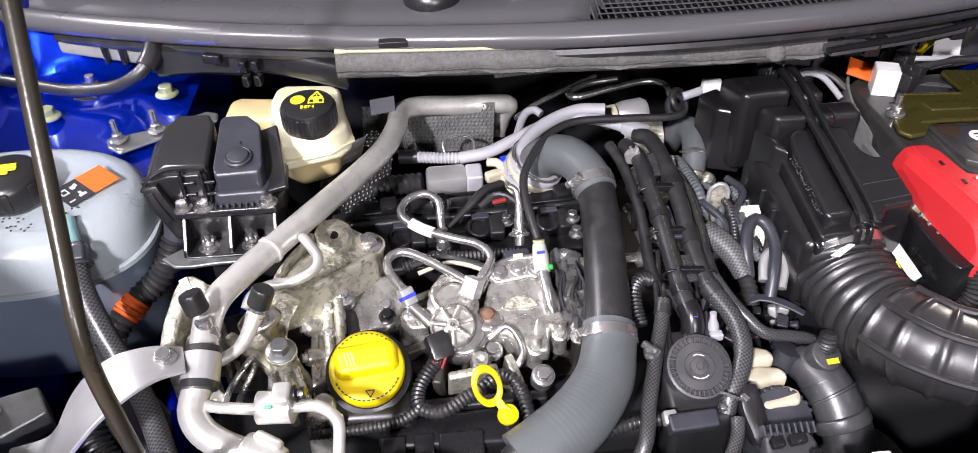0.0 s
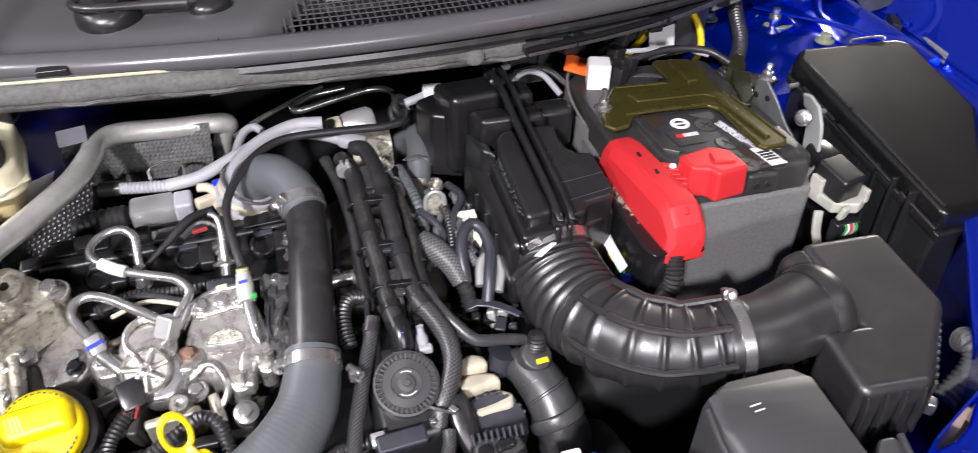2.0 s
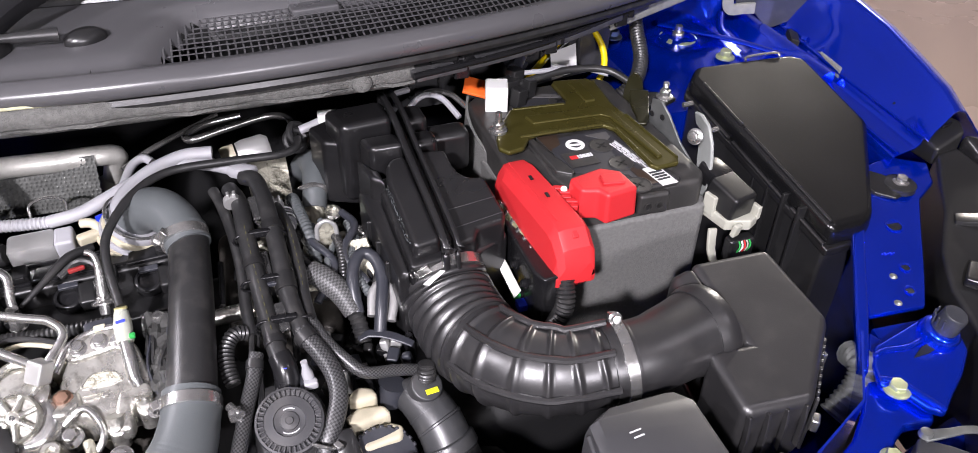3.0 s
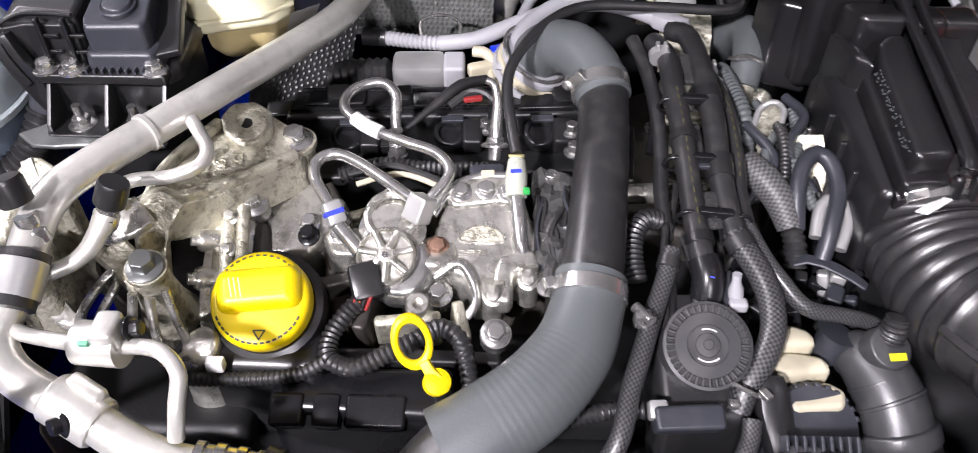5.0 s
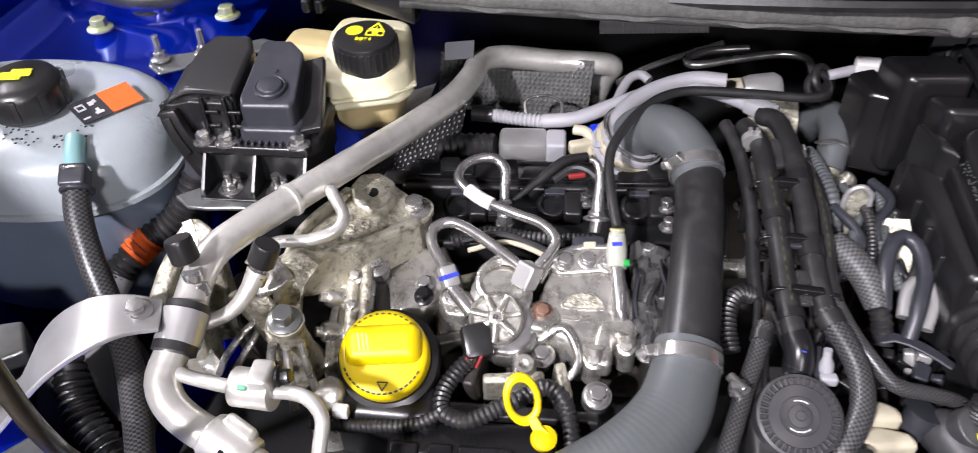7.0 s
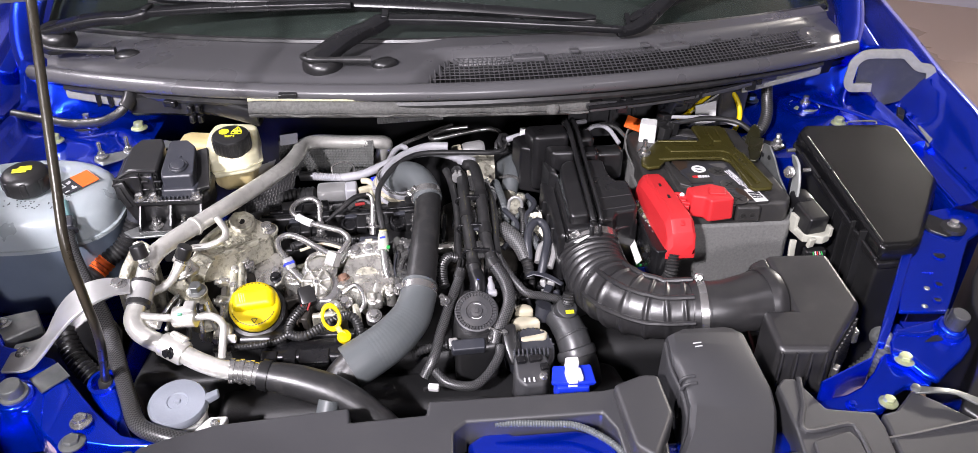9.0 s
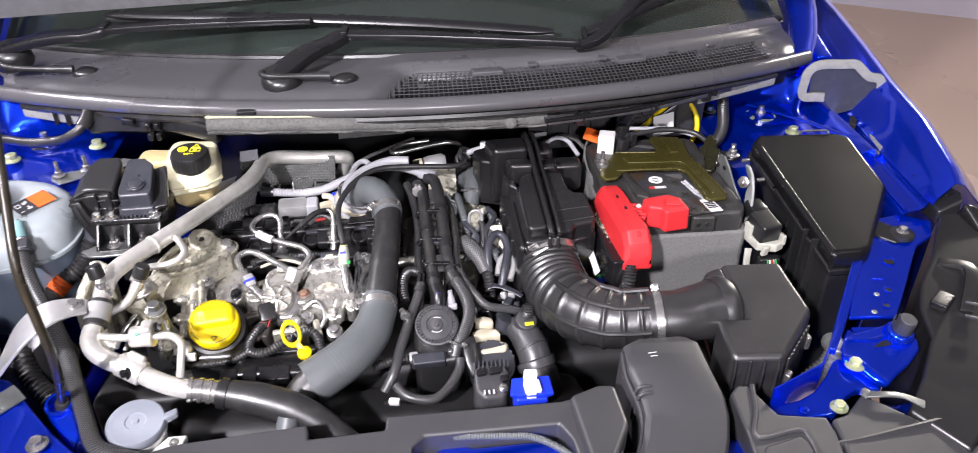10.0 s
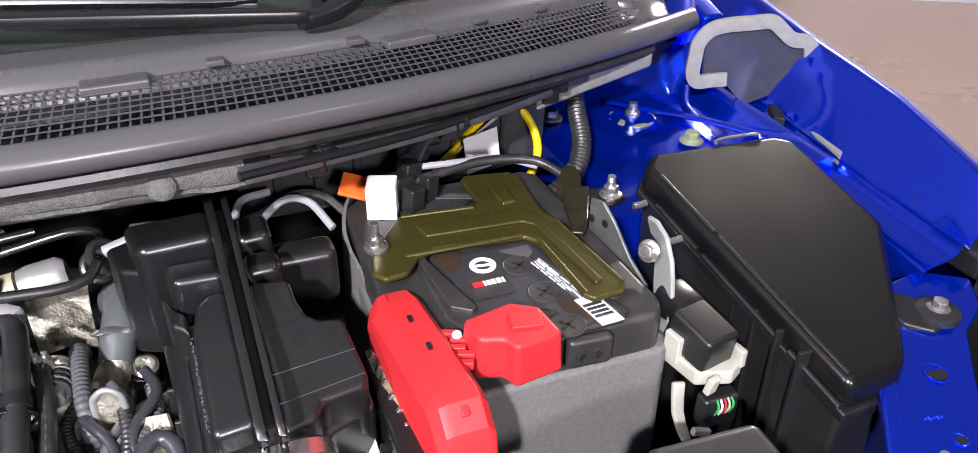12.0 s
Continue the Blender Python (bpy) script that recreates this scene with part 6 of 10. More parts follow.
# ---- engine ----
def engine():
    e = thing("engine", (-0.12, -0.30, 0.52), "transverse engine with cast aluminium covers and a black top cover", "engine")
    # block and gearbox carry the deep shade under the covers as near-black colour
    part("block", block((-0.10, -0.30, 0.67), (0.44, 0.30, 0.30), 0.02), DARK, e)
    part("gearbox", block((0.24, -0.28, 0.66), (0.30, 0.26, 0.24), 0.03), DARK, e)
    # head toned dark so the gaps above it read as shaded
    part("head", prism([(-0.305, -0.410), (-0.29, -0.315), (-0.07, -0.285), (-0.055, -0.385), (-0.10, -0.415), (-0.22, -0.425)], 0.76, slope((-0.3, -0.4, 0.815), (-0.06, -0.4, 0.815), (-0.1, -0.29, 0.85)), 0.008), SHADED_CAST, e)
    cover = part("top_cover", prism([(-0.300, -0.236), (-0.300, -0.196), (-0.050, -0.186), (-0.050, -0.220), (-0.12, -0.226)], 0.80, 0.905, 0.005), BLACK, e, "black plastic rocker cover")
    part("cover_step", prism([(-0.288, -0.285), (-0.288, -0.230), (-0.05, -0.216), (-0.06, -0.268), (-0.15, -0.276)], 0.80, 0.882, 0.004), BLACK, e)
    part("long_rib", strip([(-0.296, -0.228, 0.9065), (-0.20, -0.223, 0.9065), (-0.12, -0.219, 0.9065), (-0.052, -0.214, 0.9065)], [0.004] * 4, 0.004, bevel=0.001), BLACK_SHEEN, cover)
    part("long_rib", strip([(-0.292, -0.200, 0.9065), (-0.20, -0.196, 0.9065), (-0.12, -0.193, 0.9065), (-0.052, -0.190, 0.9065)], [0.003] * 4, 0.004, bevel=0.001), BLACK_SHEEN, cover)
    for x0, x1 in ((-0.286, -0.238), (-0.196, -0.150), (-0.112, -0.066)):
        part("cover_panel", prism([(x0, -0.222), (x0 + 0.002, -0.202), (x1, -0.199), (x1 + 0.001, -0.219)], 0.90, 0.9085, 0.002), BLACK_SHEEN, cover)
    for x, y, r in ((-0.247, -0.247, 0.0115), (-0.166, -0.240, 0.0115), (-0.094, -0.237, 0.0120)):
        well = part("coil_well", turned([(r + 0.002, -0.03), (r + 0.002, 0.004), (r, 0.006), (r * 0.8, 0.006), (r * 0.75, 0.002), (0, 0.002)], (x, y, 0.893), (0.0, -0.45, 0.9), 24), BLACK_SHEEN, e)
        part("coil_head", block((x + 0.018, y - 0.002, 0.894), (0.016, 0.024, 0.018), 0.003, (22, 0, 3)), BLACK, well)
        part("coil_clip", block((x + 0.002, y + 0.006, 0.904), (0.018, 0.006, 0.004), 0.001, (22, 0, 3)), SLATE, well)
    for x, y, z, w in ((-0.306, -0.220, 0.898, 0.024), (-0.258, -0.214, 0.911, 0.018), (-0.216, -0.248, 0.890, 0.018), (-0.128, -0.230, 0.904, 0.016), (-0.205, -0.212, 0.910, 0.014), (-0.075, -0.210, 0.910, 0.018)):
        plug_ = part("coil_plug", block((x, y, z), (w, 0.016, 0.014), 0.003, (12, 0, 6)), BLACK, e)
        part("plug_slot", block((x, y - 0.0085, z + 0.002), (w * 0.6, 0.002, 0.004), 0.0004, (12, 0, 6)), DARK, plug_)
    for x, y, z in ((-0.069, -0.243, 0.900), (-0.068, -0.264, 0.896), (-0.137, -0.238, 0.898)):
        bolt((x, y, z), 0.0055, 0.008, parent=e, material=STEEL)
    # timing case with its ribs and bolts
    tc = part("timing_case", prism([(-0.330, -0.352), (-0.323, -0.340), (-0.306, -0.330), (-0.296, -0.345), (-0.296, -0.40), (-0.331, -0.415), (-0.332, -0.385)], 0.76, slope((-0.328, -0.348, 0.906), (-0.308, -0.333, 0.906), (-0.312, -0.390, 0.868)), 0.006, 0.002), CAST_BRIGHT, e)
    for y, z in ((-0.364, 0.890), (-0.386, 0.874)):
        part("stud_boss", join(turned([(0.0085, -0.02), (0.0085, 0.004), (0.0070, 0.007), (0.0045, 0.007), (0.0042, 0.012), (0, 0.0125)], (-0.3275, y, z), (-0.85, -0.35, 0.35), 16)), CAST_BRIGHT, tc)
    for x, h, q in ((-0.3235, 0.001, 0.0040), (-0.3165, 0.004, 0.0048), (-0.306, 0.003, 0.0046)):
        part("case_rib", tube([(x, -0.342, 0.902 + h), (x + 0.002, -0.357, 0.892 + h), (x + 0.003, -0.374, 0.881 + h), (x + 0.005, -0.402, 0.862 + h)], q, 12, 0.005), CAST, tc)
    for y, z in ((-0.352, 0.899), (-0.372, 0.886), (-0.391, 0.872)):
        part("case_bolt", hexagon(0.0042, 0.005, (-0.3125, y, z + 0.003), (0, -0.55, 0.83)), CAST_BRIGHT, tc)
    part("case_seam", strip([(-0.3145, -0.338, 0.9055), (-0.311, -0.37, 0.8845), (-0.309, -0.40, 0.8645)], [0.0012] * 3, 0.003), DARK, tc)
    part("case_flank", prism([(-0.302, -0.345), (-0.290, -0.338), (-0.282, -0.372), (-0.292, -0.395)], 0.78, slope((-0.302, -0.345, 0.893), (-0.288, -0.338, 0.885), (-0.290, -0.39, 0.862)), 0.005), SHADED_CAST, tc)
    # front-left cast face with code plate
    face = part("cam_cap", prism([(-0.302, -0.335), (-0.284, -0.303), (-0.252, -0.305), (-0.240, -0.333), (-0.262, -0.360), (-0.292, -0.362)], 0.83, slope((-0.30, -0.335, 0.885), (-0.25, -0.31, 0.895), (-0.27, -0.36, 0.872)), 0.005, 0.002), CAST_BRIGHT, e)
    part("code_plate", block((-0.283, -0.3165, 0.8885), (0.016, 0.0145, 0.004), 0.002, (20, 0, -10)), CAST_BRIGHT, face)
    part("code_print", join(*[block((-0.283 + 0.0019 * (i - 2.5), -0.3168 + 0.0017 * (j - 2.5), 0.8908 + 0.0006 * (j - 2.5)), (0.0017, 0.0015, 0.0005), 0) for i in range(6) for j in range(6) if (i * 7 + j * 5 + i * j) % 3 != 0]), DARK_PRINT, face, "square of dark dots")
    for p in ((-0.262, -0.338, 0.884), (-0.240, -0.330, 0.882)):
        bolt(p, 0.0055, 0.007, (0, -0.4, 1), parent=face)
    bolt((-0.261, -0.349, 0.882), 0.0055, 0.008, (0, -0.4, 1), BLACK_SHEEN, face)
    # webs and pads low between the pump and the covers, the deepest in shade-dark cast
    for x, y, w, d, a, m in ((-0.236, -0.372, 0.040, 0.010, 20, SHADED_CAST), (-0.214, -0.392, 0.010, 0.036, -12, SHADED_CAST), (-0.186, -0.400, 0.046, 0.009, 8, CAST), (-0.150, -0.400, 0.009, 0.030, 16, CAST),
                             (-0.168, -0.310, 0.044, 0.008, -6, CAST), (-0.222, -0.318, 0.034, 0.008, 24, CAST), (-0.250, -0.308, 0.008, 0.030, 30, SHADED_CAST), (-0.086, -0.360, 0.008, 0.050, 4, SHADED_CAST), (-0.192, -0.322, 0.010, 0.026, -30, CAST_BRIGHT), (-0.148, -0.306, 0.050, 0.008, 2, CAST_BRIGHT)):
        part("cast_web", block((x, y, 0.838 + (y + 0.4) * 0.30), (w, d, 0.050), 0.003, (16, 0, a)), m, e)
    for x, y, r in ((-0.228, -0.352, 0.011), (-0.160, -0.344, 0.010), (-0.244, -0.325, 0.008), (-0.178, -0.398, 0.009), (-0.205, -0.316, 0.008)):
        z = 0.862 + (y + 0.4) * 0.30
        part("cast_boss", turned([(r * 1.2, -0.04), (r, 0.006), (r * 0.8, 0.009), (r * 0.45, 0.009), (r * 0.4, 0.003), (0, 0.003)], (x, y, z), (0, -0.4, 1), 18), CAST_BRIGHT, e)
    part("heat_cover", prism([(-0.256, -0.340), (-0.224, -0.346), (-0.214, -0.380), (-0.226, -0.402), (-0.244, -0.392)], 0.80, slope((-0.254, -0.342, 0.866), (-0.224, -0.346, 0.864), (-0.23, -0.395, 0.846)), 0.006), shader("brown_sooty_cover", (0.075, 0.058, 0.045), 0.5, 0.2, var=0.3, scale=60, bump=0.2), e, "dull brown cover between cap and pump")
    part("side_pipe", tube([(-0.168, -0.378, 0.872), (-0.150, -0.372, 0.880), (-0.138, -0.392, 0.866), (-0.152, -0.408, 0.852)], 0.0034, 10, 0.004), STEEL, e)
    part("front_cover", prism([(-0.272, -0.470), (-0.272, -0.438), (-0.150, -0.432), (-0.148, -0.475)], 0.70, 0.846, 0.008), BLACK_SHEEN, e, "glossy black front cover")
    for x, w in ((-0.258, 0.022), (-0.232, 0.018), (-0.20, 0.040)):
        part("cover_cell", block((x, -0.468, 0.838), (w, 0.022, 0.016), 0.003, (25, 0, 0)), BLACK_SHEEN, e)
    part("front_frame", block((-0.20, -0.425, 0.835), (0.16, 0.012, 0.02), 0.003), BLACK, e)
    # near-black mass, painted shade low at the engine's front
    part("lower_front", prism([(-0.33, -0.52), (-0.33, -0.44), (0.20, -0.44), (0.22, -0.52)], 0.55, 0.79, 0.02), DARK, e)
    part("inlet_rail", join(tube([(-0.10, -0.305, 0.884), (-0.07, -0.302, 0.886), (-0.02, -0.300, 0.886), (0.03, -0.298, 0.886)], 0.008, 14, 0.01)), CAST_BRIGHT, e, "bright fuel rail behind the hose")
    bolt((-0.086, -0.298, 0.896), 0.006, 0.006, parent=e, material=STEEL)
    return e


engine()


def pump():
    p = thing("fuel_pump", (-0.20, -0.37, 0.85), "bright turned high-pressure fuel pump with a ribbed cap", "pump")
    way = Vector((0.02, -0.55, 0.83)).normalized()
    at = Vector((-0.201, -0.378, 0.893))
    k_ = 0.82
    def small(prof):
        return [(r * k_, h * k_) for r, h in prof]
    part("body", turned(small([(0.018, -0.045), (0.022, -0.030), (0.0235, -0.014), (0.0250, -0.010), (0.0250, -0.005)]), at, way, 40), CAST_BRIGHT, p)
    part("barrel", turned(small([(0.020, -0.075), (0.031, -0.055), (0.0335, -0.040), (0.0325, -0.026), (0.0285, -0.016), (0.022, -0.012)]), at + Vector((0.008, -0.004, -0.002)), way, 40), STEEL, p, "polished pump barrel", sharp=70)
    part("cap", turned(small([(0.0250, -0.010), (0.0252, -0.004), (0.0245, -0.0012), (0.0230, 0.0), (0.0215, -0.0012), (0.0205, -0.0042), (0.0090, -0.0040), (0.0080, -0.0010), (0.0070, 0.0016), (0.0055, 0.0024), (0, 0.0026)]), at, way, 48), CAST_BRIGHT, p, sharp=60)
    part("code_mark", aim(join(*[block((0.0011 * (i - 1.5), 0.0011 * (j - 1.5), 0.0027), (0.0009, 0.0009, 0.0004), 0) for i in range(4) for j in range(4) if (i + 2 * j) % 3]), at, way, 25), DARK_PRINT, p)
    for k in range(7):
        a = 2 * math.pi * (k + 0.25) / 7
        d, n = Vector((math.cos(a), math.sin(a), 0)), Vector((0, 0, 1))
        part("cap_rib", aim(tube([d * 0.0051 + n * 0.0005, d * 0.0098 + n * -0.0005, d * 0.0144 + n * -0.0010, d * 0.0187 + n * -0.0010], [0.0030, 0.0025, 0.0024, 0.0029], 12, 0.003, flat=0.9), at, way), CAST_BRIGHT, p)
    part("collar", turned([(0.022, 0), (0.024, 0.003), (0.024, 0.008), (0.020, 0.010), (0.018, 0.012), (0, 0.012)], (-0.199, -0.350, 0.886), (0.0, -0.35, 0.94), 30), CAST_BRIGHT, p)
    part("upper_ring", ring((-0.199, -0.345, 0.899), (0, -0.35, 0.94), 0.018, 0.0035), CAST_BRIGHT, p)
    ear = part("ear", prism([(-0.250, -0.352), (-0.238, -0.340), (-0.226, -0.350), (-0.222, -0.372), (-0.24, -0.372)], 0.855, 0.888, 0.004), CAST_BRIGHT, p)
    bolt((-0.237, -0.356, 0.889), 0.0055, 0.007, (0, -0.4, 1), parent=ear)
    part("rear_ear", prism([(-0.180, -0.350), (-0.166, -0.342), (-0.154, -0.348), (-0.152, -0.366), (-0.166, -0.378), (-0.182, -0.376)], 0.85, 0.884, 0.005), CAST_BRIGHT, p)
    part("inlet_plug", hexagon(0.0058, 0.005, (-0.167, -0.360, 0.884), (0.05, -0.35, 1)), shader("rusty_bolt", (0.22, 0.13, 0.09), 0.5, 0.4, var=0.5, scale=120), p, "brown rusty screw")
    return p


pump()
fp = thing("fuel_pipe", (-0.20, -0.28, 0.92), "bent bright steel fuel pipe with a white tag", "pipe", "fuel pipes")
part("pipe", tube([(-0.204, -0.272, 0.905), (-0.205, -0.262, 0.922), (-0.206, -0.246, 0.935), (-0.219, -0.236, 0.939), (-0.238, -0.243, 0.937), (-0.243, -0.262, 0.933), (-0.222, -0.280, 0.928), (-0.195, -0.292, 0.925), (-0.171, -0.301, 0.922), (-0.160, -0.317, 0.917), (-0.172, -0.336, 0.909), (-0.180, -0.345, 0.902)], 0.0042, 14, 0.004), STEEL, fp)
part("tag", tube([(-0.234, -0.272, 0.931), (-0.224, -0.279, 0.9285), (-0.213, -0.285, 0.927)], 0.0056, 14, 0.004), LABEL, fp, "white paper tag wound round the pipe")
part("union", join(hexagon(0.0075, 0.012, (-0.204, -0.273, 0.897), flange=1.0), turned([(0.0055, 0), (0.0055, 0.02), (0, 0.02)], (-0.204, -0.272, 0.90))), STEEL, fp)
part("union", aim(block((0, 0, 0), (0.016, 0.016, 0.020), 0.002), (-0.180, -0.344, 0.906), (0.3, 0.4, 0.7)), SHEET, fp, "grey hexagon union")
fp2 = thing("fuel_pipe", (-0.23, -0.32, 0.90), "bent bright steel fuel pipe with a blue-marked union", "pipe", "fuel pipes")
part("pipe", tube([(-0.238, -0.350, 0.898), (-0.244, -0.341, 0.905), (-0.256, -0.324, 0.914), (-0.257, -0.310, 0.919), (-0.245, -0.303, 0.921), (-0.228, -0.309, 0.919), (-0.203, -0.326, 0.914), (-0.185, -0.338, 0.909)], 0.0045, 14, 0.004), STEEL, fp2)
u2 = part("union", aim(block((0, 0, 0), (0.013, 0.013, 0.017), 0.002), (-0.2405, -0.347, 0.903), (-0.3, 0.5, 0.6)), SHEET, fp2)
part("pen_stripe", aim(block((0, 0, 0), (0.0136, 0.0136, 0.004), 0.001), (-0.2405, -0.347, 0.903), (-0.3, 0.5, 0.6)), PEN_BLUE, u2, "stripe of blue paint")
part("stem", tube([(-0.236, -0.355, 0.897), (-0.228, -0.363, 0.893), (-0.22, -0.37, 0.888)], 0.006, 14, 0.004), STEEL, fp2)

cp = thing("pump_cover", (-0.13, -0.35, 0.85), "cast aluminium cover plate with an oval recess and bolts", "cover")
top = slope((-0.165, -0.32, 0.900), (-0.10, -0.32, 0.900), (-0.13, -0.385, 0.868))
plate = part("plate", prism([(-0.170, -0.338), (-0.160, -0.316), (-0.118, -0.313), (-0.104, -0.322), (-0.094, -0.352), (-0.096, -0.372), (-0.118, -0.372), (-0.124, -0.388), (-0.140, -0.392), (-0.148, -0.378), (-0.166, -0.372)], 0.84, top, 0.004, 0.002), CAST_BRIGHT, cp)
part("flange", prism([(-0.166, -0.322), (-0.150, -0.310), (-0.116, -0.310), (-0.112, -0.326), (-0.158, -0.332)], 0.86, lambda x, y: top(x, y) + 0.004, 0.003), CAST_BRIGHT, plate)
for x, y in ((-0.152, -0.321), (-0.134, -0.319), (-0.118, -0.321)):
    bolt((x, y, top(x, y) + 0.003), 0.0058, 0.005, (0, -0.4, 1), parent=cp)
arc = [(-0.136 + 0.016 * math.cos(radians(a)), -0.353 + 0.011 * math.sin(radians(a))) for a in range(0, 181, 20)]
arc = arc + [(-0.146, -0.354), (-0.136, -0.3545), (-0.126, -0.354), arc[0]]
part("recess_rim", tube([(x, y, top(x, y) + 0.0004) for x, y in arc], 0.0011, 6, 0.002), CAST_BRIGHT, plate, "half-round raised rim")
part("recess", prism([(x, y) for x, y in arc[:-1]], 0.86, lambda x, y: top(x, y) + 0.0006, 0.0), CAST, plate, "shallow half-round recess")
part("raised_number", bars_on((-0.152, -0.364, 0.8800), (0.022, 0, 0), (0, 0.006, 0.0030), 2, 0.35, 9), CAST_BRIGHT, plate, "raised illegible casting number")
for x, y, z in ((-0.127, -0.392, 0.868), (-0.103, -0.380, 0.872)):
    part("stand", join(tube([(x, y, z - 0.02), (x, y + 0.002, z), (x, y + 0.006, z + 0.010)], 0.0075, 14, 0.005), hexagon(0.005, 0.005, (x, y - 0.001, z + 0.002), (0, -0.5, 0.8))), CAST_BRIGHT, cp)
part("spout_flange", prism([(-0.128, -0.378), (-0.124, -0.366), (-0.098, -0.360), (-0.094, -0.370), (-0.112, -0.378), (-0.114, -0.398), (-0.128, -0.398)], 0.856, slope((-0.128, -0.378, 0.880), (-0.098, -0.362, 0.886), (-0.12, -0.398, 0.870)), 0.004, 0.001, 3), CAST_BRIGHT, cp)
part("curved_pipe", tube([(-0.172, -0.336, 0.893), (-0.160, -0.318, 0.902), (-0.142, -0.309, 0.906), (-0.118, -0.309, 0.908)], 0.0035, 12, 0.004), STEEL, cp)

sen = thing("hose_coupling", (-0.112, -0.325, 0.88), "pale grey quick coupling with a blue mark on a steel spout", "coupling")
part("body", tube([(-0.1125, -0.305, 0.920), (-0.1125, -0.316, 0.914), (-0.112, -0.330, 0.906)], [0.0062, 0.0080, 0.0074], 16, 0.004), shader("yellowish_clear_nylon", (0.50, 0.52, 0.44), 0.3, trans=0.2), sen)
part("blue_mark", block((-0.1128, -0.3190, 0.9212), (0.008, 0.0028, 0.001), 0.0003, (30, 0, 8)), PEN_BLUE, sen)
part("green_tab", block((-0.105, -0.330, 0.912), (0.005, 0.005, 0.004), 0.001), GREEN, sen)
part("yellow_collar", turned([(0.0058, 0), (0.0058, 0.0018), (0.005, 0.0022)], (-0.1125, -0.303, 0.921), (0, 0.5, 0.8), 16), PALE_YELLOW, sen)
part("spout", tube([(-0.112, -0.330, 0.906), (-0.110, -0.345, 0.898), (-0.109, -0.357, 0.888), (-0.106, -0.362, 0.878)], 0.0058, 14, 0.004), STEEL, sen)
solid("vent_hose", tube([(-0.1125, -0.300, 0.922), (-0.116, -0.283, 0.930), (-0.1205, -0.250, 0.945), (-0.115, -0.225, 0.955), (-0.092, -0.190, 0.965), (-0.058, -0.163, 0.967), (0.0, -0.155, 0.963), (0.050, -0.150, 0.958), (0.070, -0.140, 0.957), (0.075, -0.122, 0.957)], 0.0043, 12, 0.006), RUBBER, "thin black rubber vent hose arching over the engine", "hose")
inj = thing("injector_lead", (-0.128, -0.27, 0.90), "bright injector stem with a small wire clip", "injector")
part("stem", tube([(-0.129, -0.286, 0.905), (-0.128, -0.276, 0.922), (-0.1275, -0.262, 0.940), (-0.130, -0.254, 0.950), (-0.136, -0.252, 0.953)], [0.005, 0.0055, 0.0035, 0.003, 0.003], 12, 0.004), STEEL, inj)
part("nut", hexagon(0.0075, 0.005, (-0.1285, -0.280, 0.914), (0, 0.5, 0.85)), STEEL, inj)
part("red_clip", block((-0.146, -0.258, 0.940), (0.014, 0.004, 0.004), 0.001, (0, 0, 15)), WIRE_RED, inj)

oil = thing("oil_filler", (-0.277, -0.41, 0.85), "yellow oil filler cap in a black neck", "oil cap")
way = Vector((0.03, -0.52, 0.85)).normalized()
at = Vector((-0.277, -0.418, 0.888))
part("neck", turned([(0.036, -0.045), (0.0385, -0.022), (0.0375, -0.013), (0.033, -0.011), (0.030, -0.014)], at, way, 40), BLACK, oil)
capm = part("cap", turned([(0.031, -0.012), (0.0325, -0.006), (0.0325, 0.004), (0.031, 0.008), (0.027, 0.0095), (0, 0.0095)], at, way, 48), YELLOW, oil)
bm = block((0, 0.006, 0.0115), (0.058, 0.030, 0.015), 0.0072, (0, 0, 4), 0.86, 5)
part("grip", aim(bm, at, way, 0), YELLOW, capm)
part("grip_lines", join(*[aim(block((-0.016 + 0.003 * k, 0.006, 0.0190), (0.0008, 0.013, 0.0004), 0, (0, 0, 12)), at, way) for k in range(3)]), BEIGE, capm)
for k in range(17):
    a = radians(205 + 8 * k)
    part("cap_print", aim(block((0.0288 * math.cos(a), 0.0288 * math.sin(a), 0.0096), (0.0026, 0.0012, 0.0006), 0, (0, 0, math.degrees(a) + 90)), at, way), DARK_PRINT, capm)
for k in range(12):
    a = radians(40 + 9 * k)
    part("cap_print", aim(block((0.0288 * math.cos(a), 0.0288 * math.sin(a), 0.0096), (0.0022, 0.0010, 0.0006), 0, (0, 0, math.degrees(a) + 90)), at, way), DARK_PRINT, capm)
part("warning_mark", aim(join(*[block((x, y, 0.0101), (0.0075, 0.0009, 0.0005), 0, (0, 0, r)) for x, y, r in ((0.0015, -0.0205, 0), (-0.0003, -0.0235, -58), (0.0033, -0.0235, 58))]), at, way), DARK_PRINT, capm, "dark triangle mark")
part("pillar", prism([(-0.318, -0.448), (-0.318, -0.40), (-0.24, -0.395), (-0.235, -0.45)], 0.74, 0.860, 0.01), BLACK, oil)
part("bracket_tab", block((-0.305, -0.450, 0.862), (0.012, 0.008, 0.010), 0.002), WHITE, oil)

